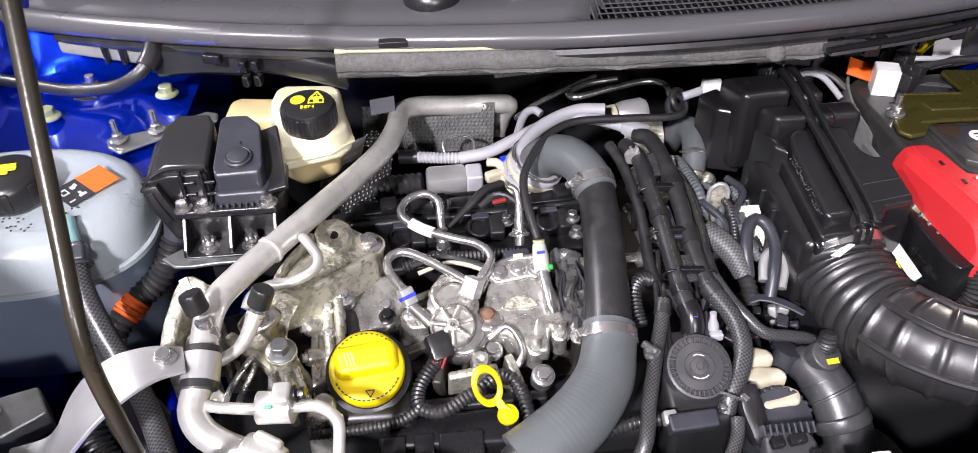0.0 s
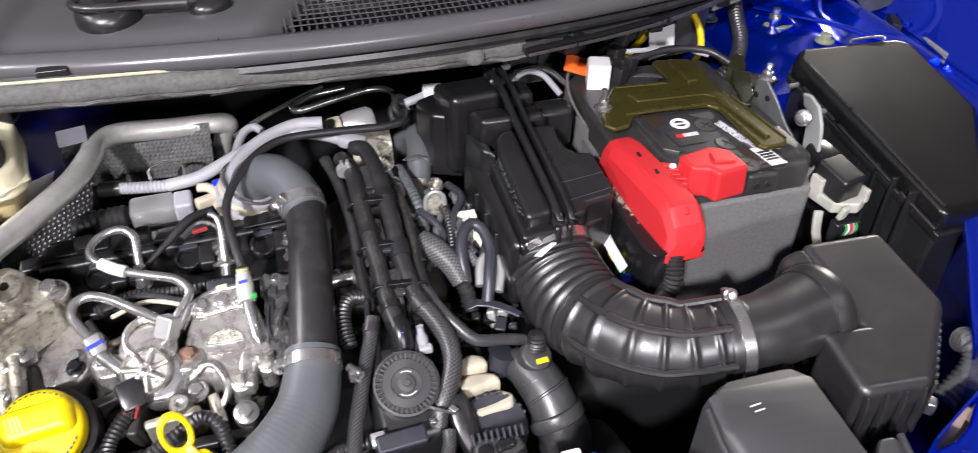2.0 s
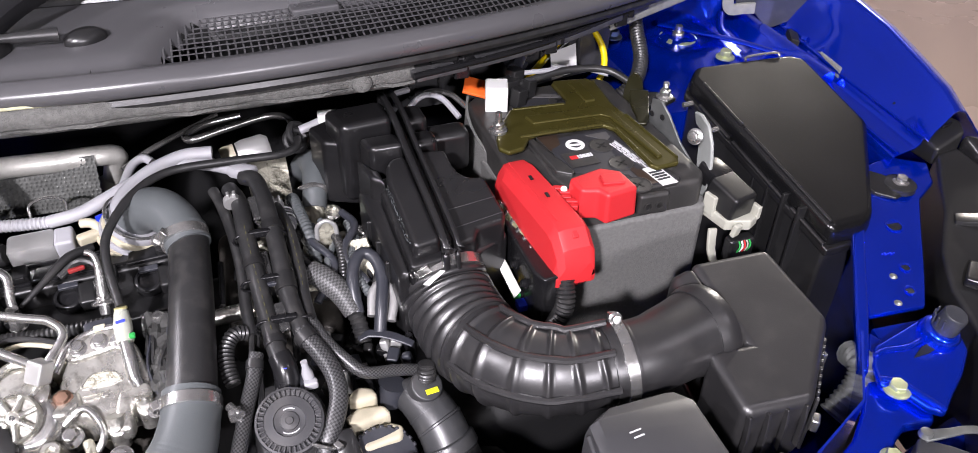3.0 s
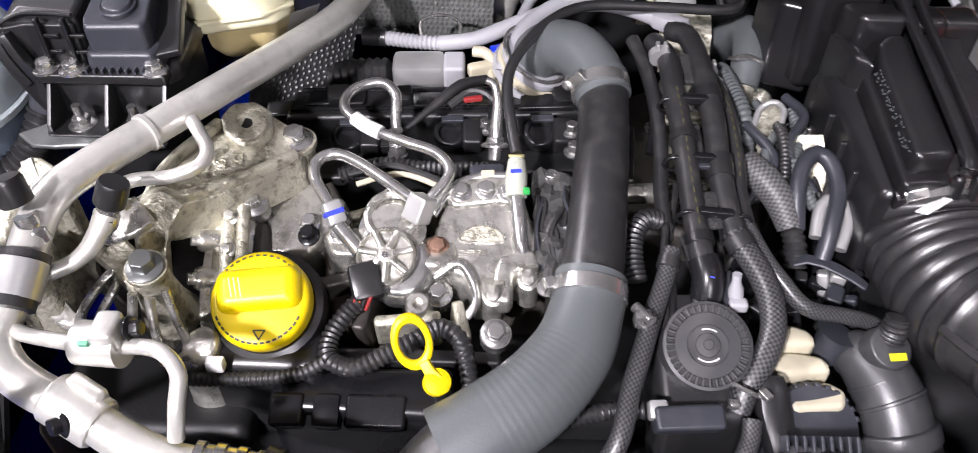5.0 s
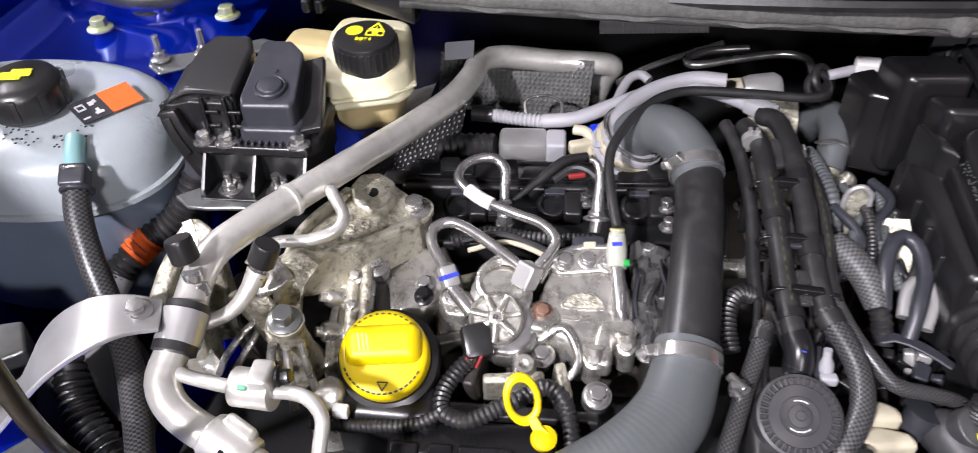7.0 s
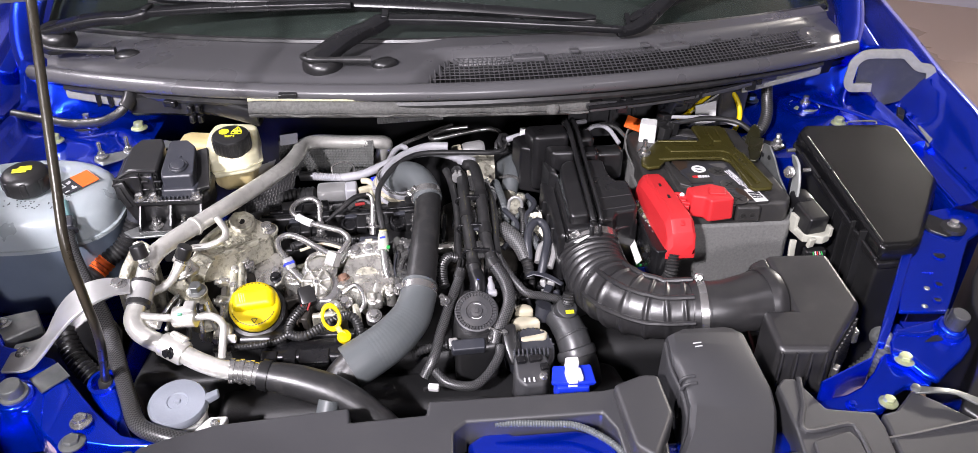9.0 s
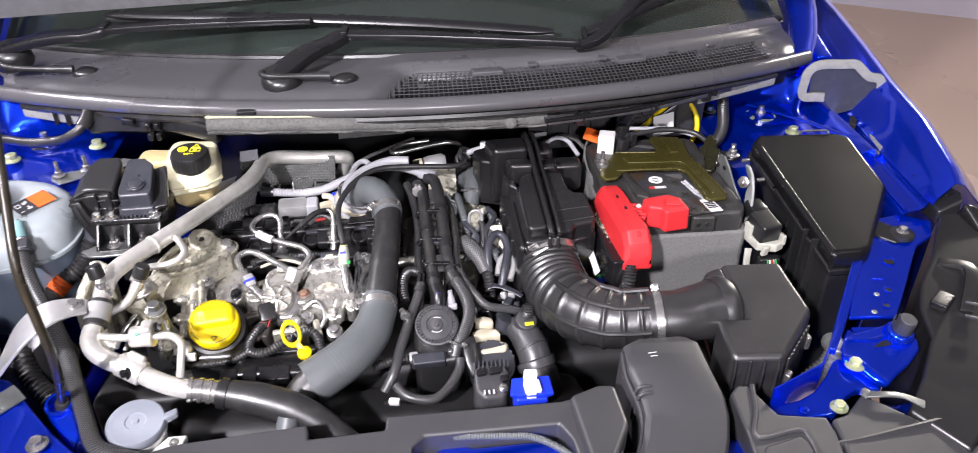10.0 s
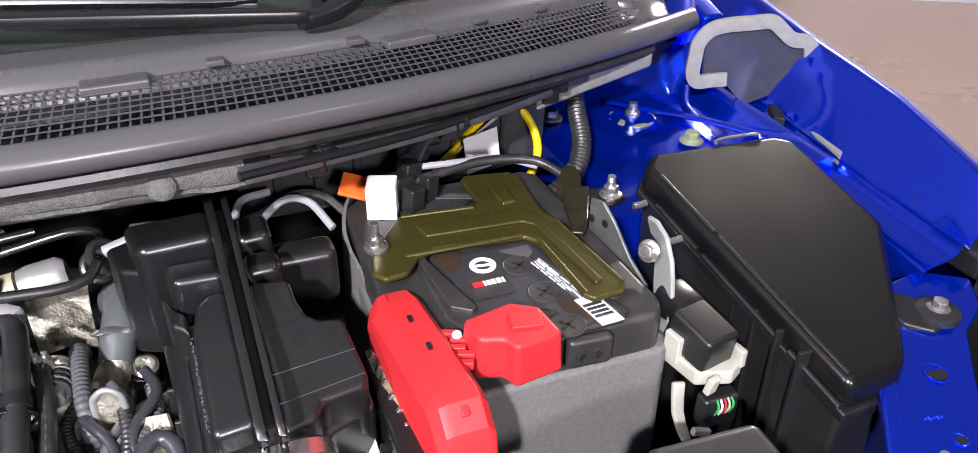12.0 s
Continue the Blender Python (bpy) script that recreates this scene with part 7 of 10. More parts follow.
dip = thing("dipstick", (-0.162, -0.465, 0.85), "yellow plastic oil dipstick with a ring handle", "dipstick")
way = Vector((0.15, -0.75, 0.62)).normalized()
bm = ring((0, 0, 0), (0, 0, 1), 0.0128, 0.0030)
bmesh.ops.scale(bm, vec=(0.82, 1.18, 1), verts=bm.verts[:])
part("handle", aim(bm, (-0.1755, -0.449, 0.889), way, 8), YELLOW, dip)
part("stem", strip([(-0.1680, -0.457, 0.880), (-0.1645, -0.461, 0.876), (-0.160, -0.465, 0.871)], [0.007, 0.007, 0.011], 0.005, (0, -0.7, 0.6), 0.001), YELLOW, dip)
part("plug", turned([(0.0085, -0.004), (0.009, 0), (0.0085, 0.003), (0.004, 0.0045), (0, 0.0045)], (-0.1595, -0.4655, 0.870), (0.3, -0.4, 0.85), 24), YELLOW, dip)
part("tube", tube([(-0.159, -0.466, 0.868), (-0.155, -0.466, 0.85), (-0.15, -0.46, 0.80)], 0.006, 12, 0.01), BLACK, dip)

for p, m in (((-0.166, -0.382, 0.860), STEEL), ((-0.124, -0.424, 0.868), STEEL), ((-0.300, -0.338, 0.902), STEEL)):
    solid("bolt", join(bolt(p, 0.0065, 0.007, (0.05, -0.4, 1)), turned([(0.0105, -0.012), (0.0105, 0.0), (0.006, 0.001)], p, (0.05, -0.4, 1), 20)), m, "flanged steel bolt screwed into the engine", "bolt", "engine bolts")

loom_a = thing("wire_harness", (-0.19, -0.43, 0.85), "black corrugated wire harness lying across the engine's front", "harness")
part("conduit", loom([(-0.215, -0.398, 0.872), (-0.226, -0.408, 0.866), (-0.235, -0.424, 0.860), (-0.233, -0.440, 0.857), (-0.215, -0.447, 0.858), (-0.195, -0.438, 0.862), (-0.178, -0.430, 0.866), (-0.161, -0.420, 0.868), (-0.147, -0.428, 0.863), (-0.140, -0.450, 0.850), (-0.138, -0.47, 0.835)], 0.0062, 0.0042), RUBBER, loom_a)
part("branch", loom([(-0.330, -0.452, 0.848), (-0.300, -0.453, 0.850), (-0.256, -0.450, 0.852), (-0.236, -0.442, 0.857)], 0.0048, 0.0038), RUBBER, loom_a)
pl = part("plug", block((-0.214, -0.390, 0.879), (0.022, 0.026, 0.018), 0.004, (35, 0, 20)), BLACK, loom_a)
for k, m in enumerate((WIRE_RED, ORANGE, DARK, WIRE_RED)):
    part("wire", tube([(-0.218 + 0.0035 * k, -0.397, 0.882), (-0.219 + 0.0034 * k, -0.402, 0.878), (-0.222 + 0.003 * k, -0.406, 0.868)], 0.0013, 6, 0.003), m, pl)
lead = thing("wire_harness", (-0.20, -0.29, 0.89), "black taped wire harness behind the fuel pump", "harness")
part("conduit", loom([(-0.245, -0.300, 0.898), (-0.215, -0.291, 0.902), (-0.185, -0.292, 0.900), (-0.155, -0.290, 0.898), (-0.125, -0.288, 0.896)], 0.0058, 0.004), RUBBER, lead)
part("strand", tube([(-0.236, -0.306, 0.905), (-0.205, -0.298, 0.907), (-0.175, -0.306, 0.903), (-0.155, -0.316, 0.900)], 0.0028, 8, 0.006), RUBBER, lead)
part("strand", tube([(-0.230, -0.312, 0.900), (-0.20, -0.305, 0.905), (-0.17, -0.312, 0.900), (-0.15, -0.325, 0.895)], 0.0022, 8, 0.006), BEIGE, lead)
part("plug", block((-0.134, -0.303, 0.903), (0.026, 0.014, 0.014), 0.003, (20, 0, 6)), SLATE, lead)
part("plug_face", block((-0.133, -0.3085, 0.909), (0.010, 0.006, 0.004), 0.001, (20, 0, 6)), BEIGE, lead)
part("loop_wire", tube([(-0.165, -0.246, 0.925), (-0.15, -0.238, 0.932), (-0.138, -0.243, 0.935), (-0.128, -0.252, 0.932)], 0.0035, 8, 0.005), RUBBER, lead)
part("dark_wrap", tube([(-0.200, -0.262, 0.912), (-0.178, -0.243, 0.922), (-0.158, -0.222, 0.928), (-0.138, -0.208, 0.925)], [0.002, 0.0035, 0.005, 0.004], 10, 0.006), RUBBER, lead, "dark tape-wrapped lead")


# ---- charge hose ----
ch = thing("charge_hose", (-0.06, -0.36, 0.85), "charge air hose with grey silicone ends and a black middle pipe", "hose")
part("upper_elbow", tube([(-0.106, -0.172, 0.912), (-0.090, -0.184, 0.940), (-0.070, -0.206, 0.953), (-0.055, -0.230, 0.950), (-0.048, -0.256, 0.940)], [0.0215, 0.0212, 0.0210, 0.0208, 0.0208], 28, 0.006), HOSE_GREY, ch, "dusty grey silicone elbow")
part("elbow_lip", turned([(0.0200, 0), (0.0222, 0.001), (0.0222, 0.007), (0.0200, 0.008)], (-0.0520, -0.238, 0.9475), (0.14, -0.9, -0.36), 36), HOSE_GREY, ch)
part("middle_pipe", tube([(-0.048, -0.250, 0.942), (-0.051, -0.300, 0.929), (-0.057, -0.360, 0.910), (-0.063, -0.408, 0.893)], [0.0185, 0.0192, 0.0202, 0.0212], 28, 0.01), RUBBER, ch, "matt black pipe")
part("lower_elbow", tube([(-0.062, -0.398, 0.897), (-0.066, -0.420, 0.888), (-0.076, -0.446, 0.878), (-0.099, -0.472, 0.868), (-0.130, -0.492, 0.858), (-0.152, -0.503, 0.851)], [0.0238, 0.0242, 0.0262, 0.0278, 0.0285, 0.0290], 28, 0.0013, lambda s: 1 + (0.0035 * math.sin(2 * math.pi * s / 0.0046) if 0.050 < s < 0.120 else 0)), HOSE_GREY, ch, "grey silicone elbow with fine moulded rings")
part("lower_pipe", tube([(-0.140, -0.498, 0.854), (-0.160, -0.512, 0.840), (-0.176, -0.526, 0.815)], 0.024, 24, 0.008), RUBBER, ch)
clamp(ch, (-0.0508, -0.243, 0.9455), (-0.0500, -0.252, 0.942), 0.0213, screw=(-0.7, -0.6, 0.4))
clamp(ch, (-0.0632, -0.404, 0.8945), (-0.0644, -0.413, 0.891), 0.0244, screw=(-1, -0.2, 0.1))
part("clip_screw", join(turned([(0.004, 0), (0.004, 0.016), (0, 0.016)], (-0.034, -0.417, 0.890), (0.5, -0.8, 0.1), 14), block((-0.030, -0.425, 0.888), (0.012, 0.010, 0.012), 0.003)), STEEL, ch)
tb = thing("turbo_outlet", (-0.10, -0.17, 0.85), "cream-coloured outlet flange with bright rings behind the elbow", "flange")
for k in range(4):
    c = Vector((-0.108, -0.172, 0.905)) + Vector((0.46, -0.22, 0.86)) * (0.0075 * k)
    part("flange_ring", turned([(0.028, -0.004), (0.0335 - 0.0012 * k, -0.003), (0.0340 - 0.0012 * k, 0.0), (0.0335 - 0.0012 * k, 0.003), (0.028, 0.004)], c, (0.46, -0.22, 0.86), 40), BEIGE if k % 2 == 0 else CONDUIT, tb)
part("wire_ring", ring((-0.098, -0.178, 0.931), (0.46, -0.22, 0.86), 0.0290, 0.0016), STEEL, tb)


# ---- coolant hoses in the middle ----
def hose(name, pts, r, label, material=None, rings=(), group="coolant hoses"):
    h = thing(name, pts[-1], label, "hose", group)
    part("hose", tube(pts, r, 16, 0.006), material or RUBBER, h)
    for a, b, m in rings:
        d = (Vector(b) - Vector(a))
        part("band", turned([(r, 0), (r * 1.18, 0), (r * 1.18, d.length), (r, d.length)], a, d, 20), m, h)
    return h


hose("coolant_hose", [(-0.004, -0.182, 0.946), (0.003, -0.214, 0.950), (0.004, -0.254, 0.945), (0.006, -0.297, 0.935), (0.008, -0.327, 0.922), (0.010, -0.355, 0.910), (0.012, -0.380, 0.902), (0.015, -0.392, 0.893), (0.015, -0.398, 0.880)], 0.0083,
     "black rubber coolant hose with a clip", rings=(((0.0113, -0.366, 0.9065), (0.0118, -0.373, 0.9042), BLACK), ((0.006, -0.292, 0.9364), (0.0062, -0.299, 0.9343), BLACK)))
hose("coolant_hose", [(0.012, -0.166, 0.948), (0.023, -0.185, 0.952), (0.028, -0.233, 0.948), (0.030, -0.279, 0.938), (0.030, -0.316, 0.925), (0.033, -0.345, 0.913), (0.037, -0.368, 0.9055)], 0.0085,
     "black rubber coolant hose with tape wraps", rings=(((0.0288, -0.250, 0.9446), (0.0292, -0.260, 0.9424), BLACK), ((0.030, -0.308, 0.928), (0.0306, -0.324, 0.9215), BLACK)))
hose("braided_hose", [(0.036, -0.364, 0.907), (0.038, -0.370, 0.905), (0.048, -0.389, 0.898), (0.055, -0.407, 0.888), (0.055, -0.425, 0.878), (0.047, -0.442, 0.868), (0.037, -0.453, 0.858), (0.032, -0.463, 0.845)], 0.0084, "black braided sleeve hose curving round the disc cover", BRAID, (((0.0365, -0.367, 0.9065), (0.0405, -0.375, 0.903), RUBBER),))
hose("coolant_hose", [(-0.020, -0.178, 0.945), (-0.014, -0.203, 0.942), (-0.008, -0.244, 0.932), (-0.006, -0.284, 0.918), (-0.008, -0.316, 0.905), (-0.007, -0.345, 0.895)], 0.0056, "thin black coolant hose")
hose("braided_hose", [(-0.006, -0.372, 0.898), (-0.012, -0.392, 0.890), (-0.020, -0.412, 0.882), (-0.029, -0.437, 0.873), (-0.038, -0.462, 0.862), (-0.046, -0.49, 0.85), (-0.06, -0.505, 0.83)], 0.0066, "thin black braided hose running to the front", BRAID, (((-0.008, -0.378, 0.896), (-0.010, -0.385, 0.893), RUBBER),))
hose("ribbed_hose", [(-0.012, -0.342, 0.898), (-0.022, -0.346, 0.902), (-0.030, -0.358, 0.899), (-0.0315, -0.374, 0.891), (-0.029, -0.388, 0.883)], 0.0055, "short black corrugated hose bent in a hook")
part("conduit", loom([(-0.012, -0.342, 0.898), (-0.022, -0.346, 0.902), (-0.030, -0.358, 0.899), (-0.0315, -0.374, 0.891), (-0.029, -0.388, 0.883)], 0.0068, 0.0036), RUBBER, scene.objects["ribbed_hose"])
hose("striped_hose", [(0.036, -0.205, 0.935), (0.041, -0.229, 0.935), (0.045, -0.259, 0.932), (0.046, -0.298, 0.922), (0.045, -0.325, 0.912), (0.046, -0.353, 0.905)], 0.0056, "thin black hose with a worn olive stripe")
hose("sensor_cable", [(0.045, -0.350, 0.906), (0.055, -0.374, 0.897), (0.067, -0.391, 0.888), (0.082, -0.404, 0.878), (0.109, -0.401, 0.868), (0.131, -0.400, 0.860), (0.143, -0.408, 0.853), (0.1445, -0.424, 0.846)], 0.0056, "grey woven sensor cable running to the turbo elbow", BRAID)
part("clip_bar", block((0.014, -0.262, 0.947), (0.018, 0.0035, 0.003), 0.001, (0, 0, 8)), DULL_WHITE, scene.objects["coolant_hose"])
part("clip_bar", block((0.018, -0.318, 0.928), (0.020, 0.0045, 0.004), 0.001, (0, 0, -3)), SLATE, scene.objects["coolant_hose"])
for k, (x, y, z) in enumerate(((0.017, -0.225, 0.948), (0.016, -0.292, 0.930), (0.022, -0.350, 0.915))):
    solid("hose_wrap", aim(block((0, 0, 0), (0.010, 0.005, 0.030), 0.002), (x, y, z), (0.05, -0.9, -0.25)), shader("clear_wrap", (0.05, 0.05, 0.05), 0.12, trans=0.3, var=0.5, scale=200, bump=0.6), "crumpled clear tape wrap between two hoses", "tape", "tape wraps")

lid = thing("separator_cover", (0.011, -0.44, 0.85), "round black ribbed cover disc on the engine's front", "cover")
way = Vector((0.0, -0.50, 0.866)).normalized()
at = Vector((0.011, -0.438, 0.879))
disc = part("disc", turned([(0.0285, -0.020), (0.0290, -0.004), (0.0285, 0.0), (0.0265, 0.001), (0.0260, -0.001), (0.0215, -0.0015), (0.021, 0.0005), (0.0135, 0.001), (0.013, -0.0005), (0.008, -0.001), (0.0075, 0.001), (0.0035, 0.0015), (0.003, 0.003), (0, 0.003)], at, way, 64), PANEL, lid)
for k in range(36):
    a = 2 * math.pi * k / 36
    part("rim_rib", aim(block((0.0238 * math.cos(a), 0.0238 * math.sin(a), 0.0), (0.0052, 0.0016, 0.0028), 0.0004, (0, 0, math.degrees(a))), at, way), PANEL, disc)
for rad, a0, n in ((0.0105, 60, 6), (0.0105, 235, 9)):
    for k in range(n):
        a = radians(a0 + 9 * k)
        part("dial_print", aim(block((rad * math.cos(a), rad * math.sin(a), 0.0011 - 0.0014), (0.0009, 0.0015, 0.0006), 0, (0, 0, math.degrees(a))), at, way), MARK, disc)
part("base", prism([(-0.022, -0.420), (-0.015, -0.398), (0.030, -0.396), (0.044, -0.42), (0.04, -0.47), (-0.018, -0.475)], 0.76, slope((-0.02, -0.40, 0.885), (0.04, -0.40, 0.885), (0.0, -0.47, 0.845)), 0.008), BLACK, lid)
part("inlet_pipe", tube([(0.0125, -0.382, 0.901), (0.0155, -0.393, 0.894), (0.015, -0.402, 0.880)], [0.0100, 0.0108, 0.0112], 18, 0.003), BLACK_SHEEN, lid)
part("blue_dab", block((0.0165, -0.3985, 0.9005), (0.003, 0.007, 0.001), 0.0003, (-40, 0, -20)), PEN_BLUE, lid, "dab of blue paint")
part("white_nozzle", join(turned([(0.005, 0), (0.005, 0.006), (0.003, 0.012), (0.003, 0.018), (0, 0.018)], (0.0335, -0.402, 0.886), (-0.1, 0.2, 1), 16), block((0.0345, -0.408, 0.884), (0.012, 0.008, 0.008), 0.002)), CONDUIT, lid, "pale plastic nozzle")

front_plug = thing("connector", (0.0, -0.475, 0.83), "grey and black wire connector under the round cover", "connector")
part("shell", block((-0.002, -0.474, 0.850), (0.044, 0.016, 0.018), 0.003, (25, 0, 4)), SLATE, front_plug)
part("tab", block((-0.021, -0.470, 0.853), (0.012, 0.012, 0.012), 0.002, (25, 0, 4)), SHEET, front_plug)
part("lead", loom([(-0.075, -0.468, 0.838), (-0.05, -0.466, 0.845), (-0.028, -0.468, 0.850)], 0.0058, 0.0042), RUBBER, front_plug)
hose("front_loop", [(-0.046, -0.50, 0.835), (-0.03, -0.515, 0.828), (0.0, -0.520, 0.825), (0.02, -0.508, 0.83), (0.036, -0.485, 0.838), (0.040, -0.470, 0.845)], 0.0062, "black hose looping under the round cover", BRAID)
spring = thing("spring_clip", (0.036, -0.462, 0.85), "bright spring band clip on a hose end", "clip")
part("band", ring((0.034, -0.458, 0.861), (-0.4, -0.6, -0.6), 0.0098, 0.0016), STEEL, spring)
part("ear", join(block((0.046, -0.463, 0.862), (0.006, 0.008, 0.005), 0.001, (0, 0, 30)), block((0.027, -0.466, 0.856), (0.006, 0.006, 0.005), 0.001)), STEEL, spring)
clipwhite = thing("white_plug", (-0.06, -0.51, 0.82), "small white plug on a wire near the radiator", "connector")
part("shell", block((-0.048, -0.520, 0.826), (0.014, 0.008, 0.010), 0.002, (20, 0, -10)), WHITE, clipwhite)
part("wire", tube([(-0.060, -0.518, 0.822), (-0.055, -0.520, 0.826), (-0.04, -0.518, 0.828), (-0.02, -0.512, 0.82)], 0.0025, 8, 0.005), RUBBER, clipwhite)

# wires, tape and hose clips in the gap beside the charge pipe
bundle = thing("wire_bundle", (-0.085, -0.35, 0.86), "bundle of thin wires in crumpled black tape beside the pump cover", "wiring")
rnd = random.Random(21)
for k, m in enumerate((RUBBER, RUBBER, SLATE, RUBBER, WIRE_RED, RUBBER, RUBBER, RUBBER, SLATE)):
    x = -0.098 + 0.003 * k
    part("wire", tube([(x, -0.300 + rnd.uniform(-0.006, 0.006), 0.893), (x + rnd.uniform(-0.006, 0.006), -0.325, 0.896 + rnd.uniform(-0.006, 0.006)), (x + rnd.uniform(-0.006, 0.006), -0.352, 0.886 + rnd.uniform(-0.006, 0.006)), (x + 0.004, -0.385, 0.870)], 0.0013 if k % 2 == 0 else 0.0022, 6, 0.004), m, bundle)
rows = []
for i in range(19):
    u = i / 18
    rows.append([(-0.1015 + 0.030 * v + 0.004 * u + rnd.uniform(-0.0022, 0.0022), -0.296 - 0.092 * u + rnd.uniform(-0.002, 0.002), 0.898 + 0.006 * math.sin(3.1 * v) - 0.024 * u + rnd.uniform(-0.0038, 0.0038)) for v in [k / 7 for k in range(8)]])
part("crumpled_tape", sheet(rows, 0.0006), TAPE, bundle, "crumpled shiny grey tape", sharp=12)
for name, pts, r in (("coolant_hose", ((0.004, -0.254, 0.945), (0.006, -0.297, 0.935), (0.008, -0.327, 0.922), (0.011, -0.366, 0.907)), 0.0083), ("striped_hose", ((0.041, -0.229, 0.935), (0.045, -0.259, 0.932), (0.046, -0.298, 0.922), (0.045, -0.325, 0.912)), 0.0056)):
    line = smooth_line([Vector(p) + Vector((0.002, -0.25, 0.97)) * (r * 1.0) for p in pts], 0.004)
    marks = []
    for i in range(0, len(line) - 2, 2):
        a, b = line[i][0], line[i + 1][0]
        marks.append(tube([a, a.lerp(b, 0.5), b], 0.0004, 5, 0.004))
    part("printed_line", join(*marks), shader("olive_hose_print", (0.10, 0.095, 0.03), 0.6), scene.objects[name], "broken olive printed line")
for k, (p, q) in enumerate((((-0.004, -0.262, 0.944), (0.036, -0.262, 0.942)), ((-0.004, -0.312, 0.929), (0.036, -0.312, 0.927)), ((0.002, -0.352, 0.914), (0.044, -0.354, 0.912)))):
    p, q = Vector(p), Vector(q)
    solid("hose_clip", join(aim(block((0, 0, 0), (0.006, 0.007, (q - p).length * 0.55), 0.0012), (p + q) / 2 + Vector((0, -0.002, 0.004)), q - p), ring(p + Vector((0.004, 0, -0.004)), (0.02, -0.95, -0.28), 0.0082, 0.0014, 20), ring(q - Vector((0.004, 0, 0.004)), (0.02, -0.95, -0.28), 0.0084, 0.0014, 20)), BLACK_SHEEN, "black plastic clip joining two coolant hoses", "clip", "hose clips")
rnd = random.Random(34)
for k in range(16):
    x, y = rnd.uniform(-0.030, 0.052), rnd.uniform(-0.40, -0.20)
    z = 0.885 + (y + 0.4) * 0.18
    a = rnd.uniform(-0.4, 0.4)
    solid("thin_cable", tube([(x, y, z), (x + 0.012 * a, y - 0.022, z - 0.002 + rnd.uniform(-0.006, 0.006)), (x + 0.03 * a, y - 0.048, z - 0.012)], rnd.uniform(0.0018, 0.0034), 8, 0.006), (RUBBER, BLACK, RUBBER, SLATE, BLACK_SHEEN)[k % 5], "thin cable lying in the gap between the hoses", "cable", "thin cables")

# spring bands near the hoses' upper ends, and leads crossing the gap to the air box
for at, way, r in (((-0.003, -0.214, 0.953), (0.05, -0.95, -0.2), 0.0086), ((0.026, -0.206, 0.946), (0.12, -0.97, -0.15), 0.0088), ((0.0385, -0.206, 0.9345), (0.12, -0.98, -0.05), 0.0070)):
    band = thing("hose_band", at, "dull spring band round a coolant hose", "clip", "hose bands")
    part("band", turned([(r - 0.001, -0.003), (r, -0.003), (r, 0.003), (r - 0.001, 0.003)], at, way, 24), SHEET, band)
    part("ear", join(block((at[0] + 0.003, at[1] - 0.001, at[2] + r), (0.003, 0.007, 0.006), 0.0008), block((at[0] - 0.003, at[1] - 0.001, at[2] + r), (0.003, 0.007, 0.006), 0.0008)), SHEET, band)
for k in range(9):
    x, y, z = 0.058 + 0.008 * k + rnd.uniform(-0.004, 0.004), -0.205 - rnd.uniform(0, 0.03), 0.905 + rnd.uniform(-0.012, 0.012)
    pts = [(x, y, z), (x + rnd.uniform(-0.012, 0.012), y - 0.028, z + rnd.uniform(-0.006, 0.010)), (x + rnd.uniform(-0.016, 0.012), y - 0.060, z - 0.006), (x + rnd.uniform(-0.016, 0.010), y - 0.090, z - 0.024)]
    solid("lead", (loom(pts, 0.0046, 0.0036) if k % 3 == 0 else tube(pts, rnd.uniform(0.002, 0.0042), 10, 0.006)), (RUBBER, SLATE, HOSE_GREY, RUBBER)[k % 4], "black lead hanging in the gap beside the air box", "cable", "leads by the air box")

# ---- actuator and turbo elbow ----
act = thing("actuator", (0.078, -0.45, 0.80), "beige and black electric actuator with a ribbed round housing", "actuator")
part("beige_top", prism([(0.062, -0.412), (0.074, -0.402), (0.088, -0.408), (0.090, -0.420), (0.066, -0.422)], 0.80, 0.862, 0.005), BEIGE, act)
part("beige_middle", prism([(0.056, -0.428), (0.070, -0.420), (0.094, -0.424), (0.098, -0.436), (0.060, -0.442)], 0.79, 0.855, 0.005), BEIGE, act)
part("beige_low", prism([(0.062, -0.444), (0.096, -0.438), (0.106, -0.446), (0.102, -0.458), (0.068, -0.462)], 0.78, 0.846, 0.004), BEIGE, act)
dr = part("drum", turned([(0.030, -0.05), (0.032, -0.004), (0.030, 0.0), (0.012, 0.002), (0, 0.002)], (0.082, -0.470, 0.832), (0.1, -0.6, 0.75), 40), SLATE, act, "dark grey ribbed drum")
for k in range(14):
    a = radians(10 + 13 * k)
    part("fin", aim(block((0.031 * math.cos(a), 0.031 * math.sin(a), -0.018), (0.003, 0.004, 0.036), 0.001, (0, 0, math.degrees(a))), (0.082, -0.470, 0.832), (0.1, -0.6, 0.75)), SLATE, dr)
part("front_body", prism([(0.053, -0.500), (0.056, -0.484), (0.098, -0.486), (0.103, -0.498), (0.100, -0.520), (0.092, -0.532), (0.066, -0.534), (0.054, -0.522)], 0.78, slope((0.055, -0.49, 0.846), (0.10, -0.49, 0.845), (0.08, -0.53, 0.832)), 0.005, 0.002, 3), PANEL, act, "dark grey moulded front housing")
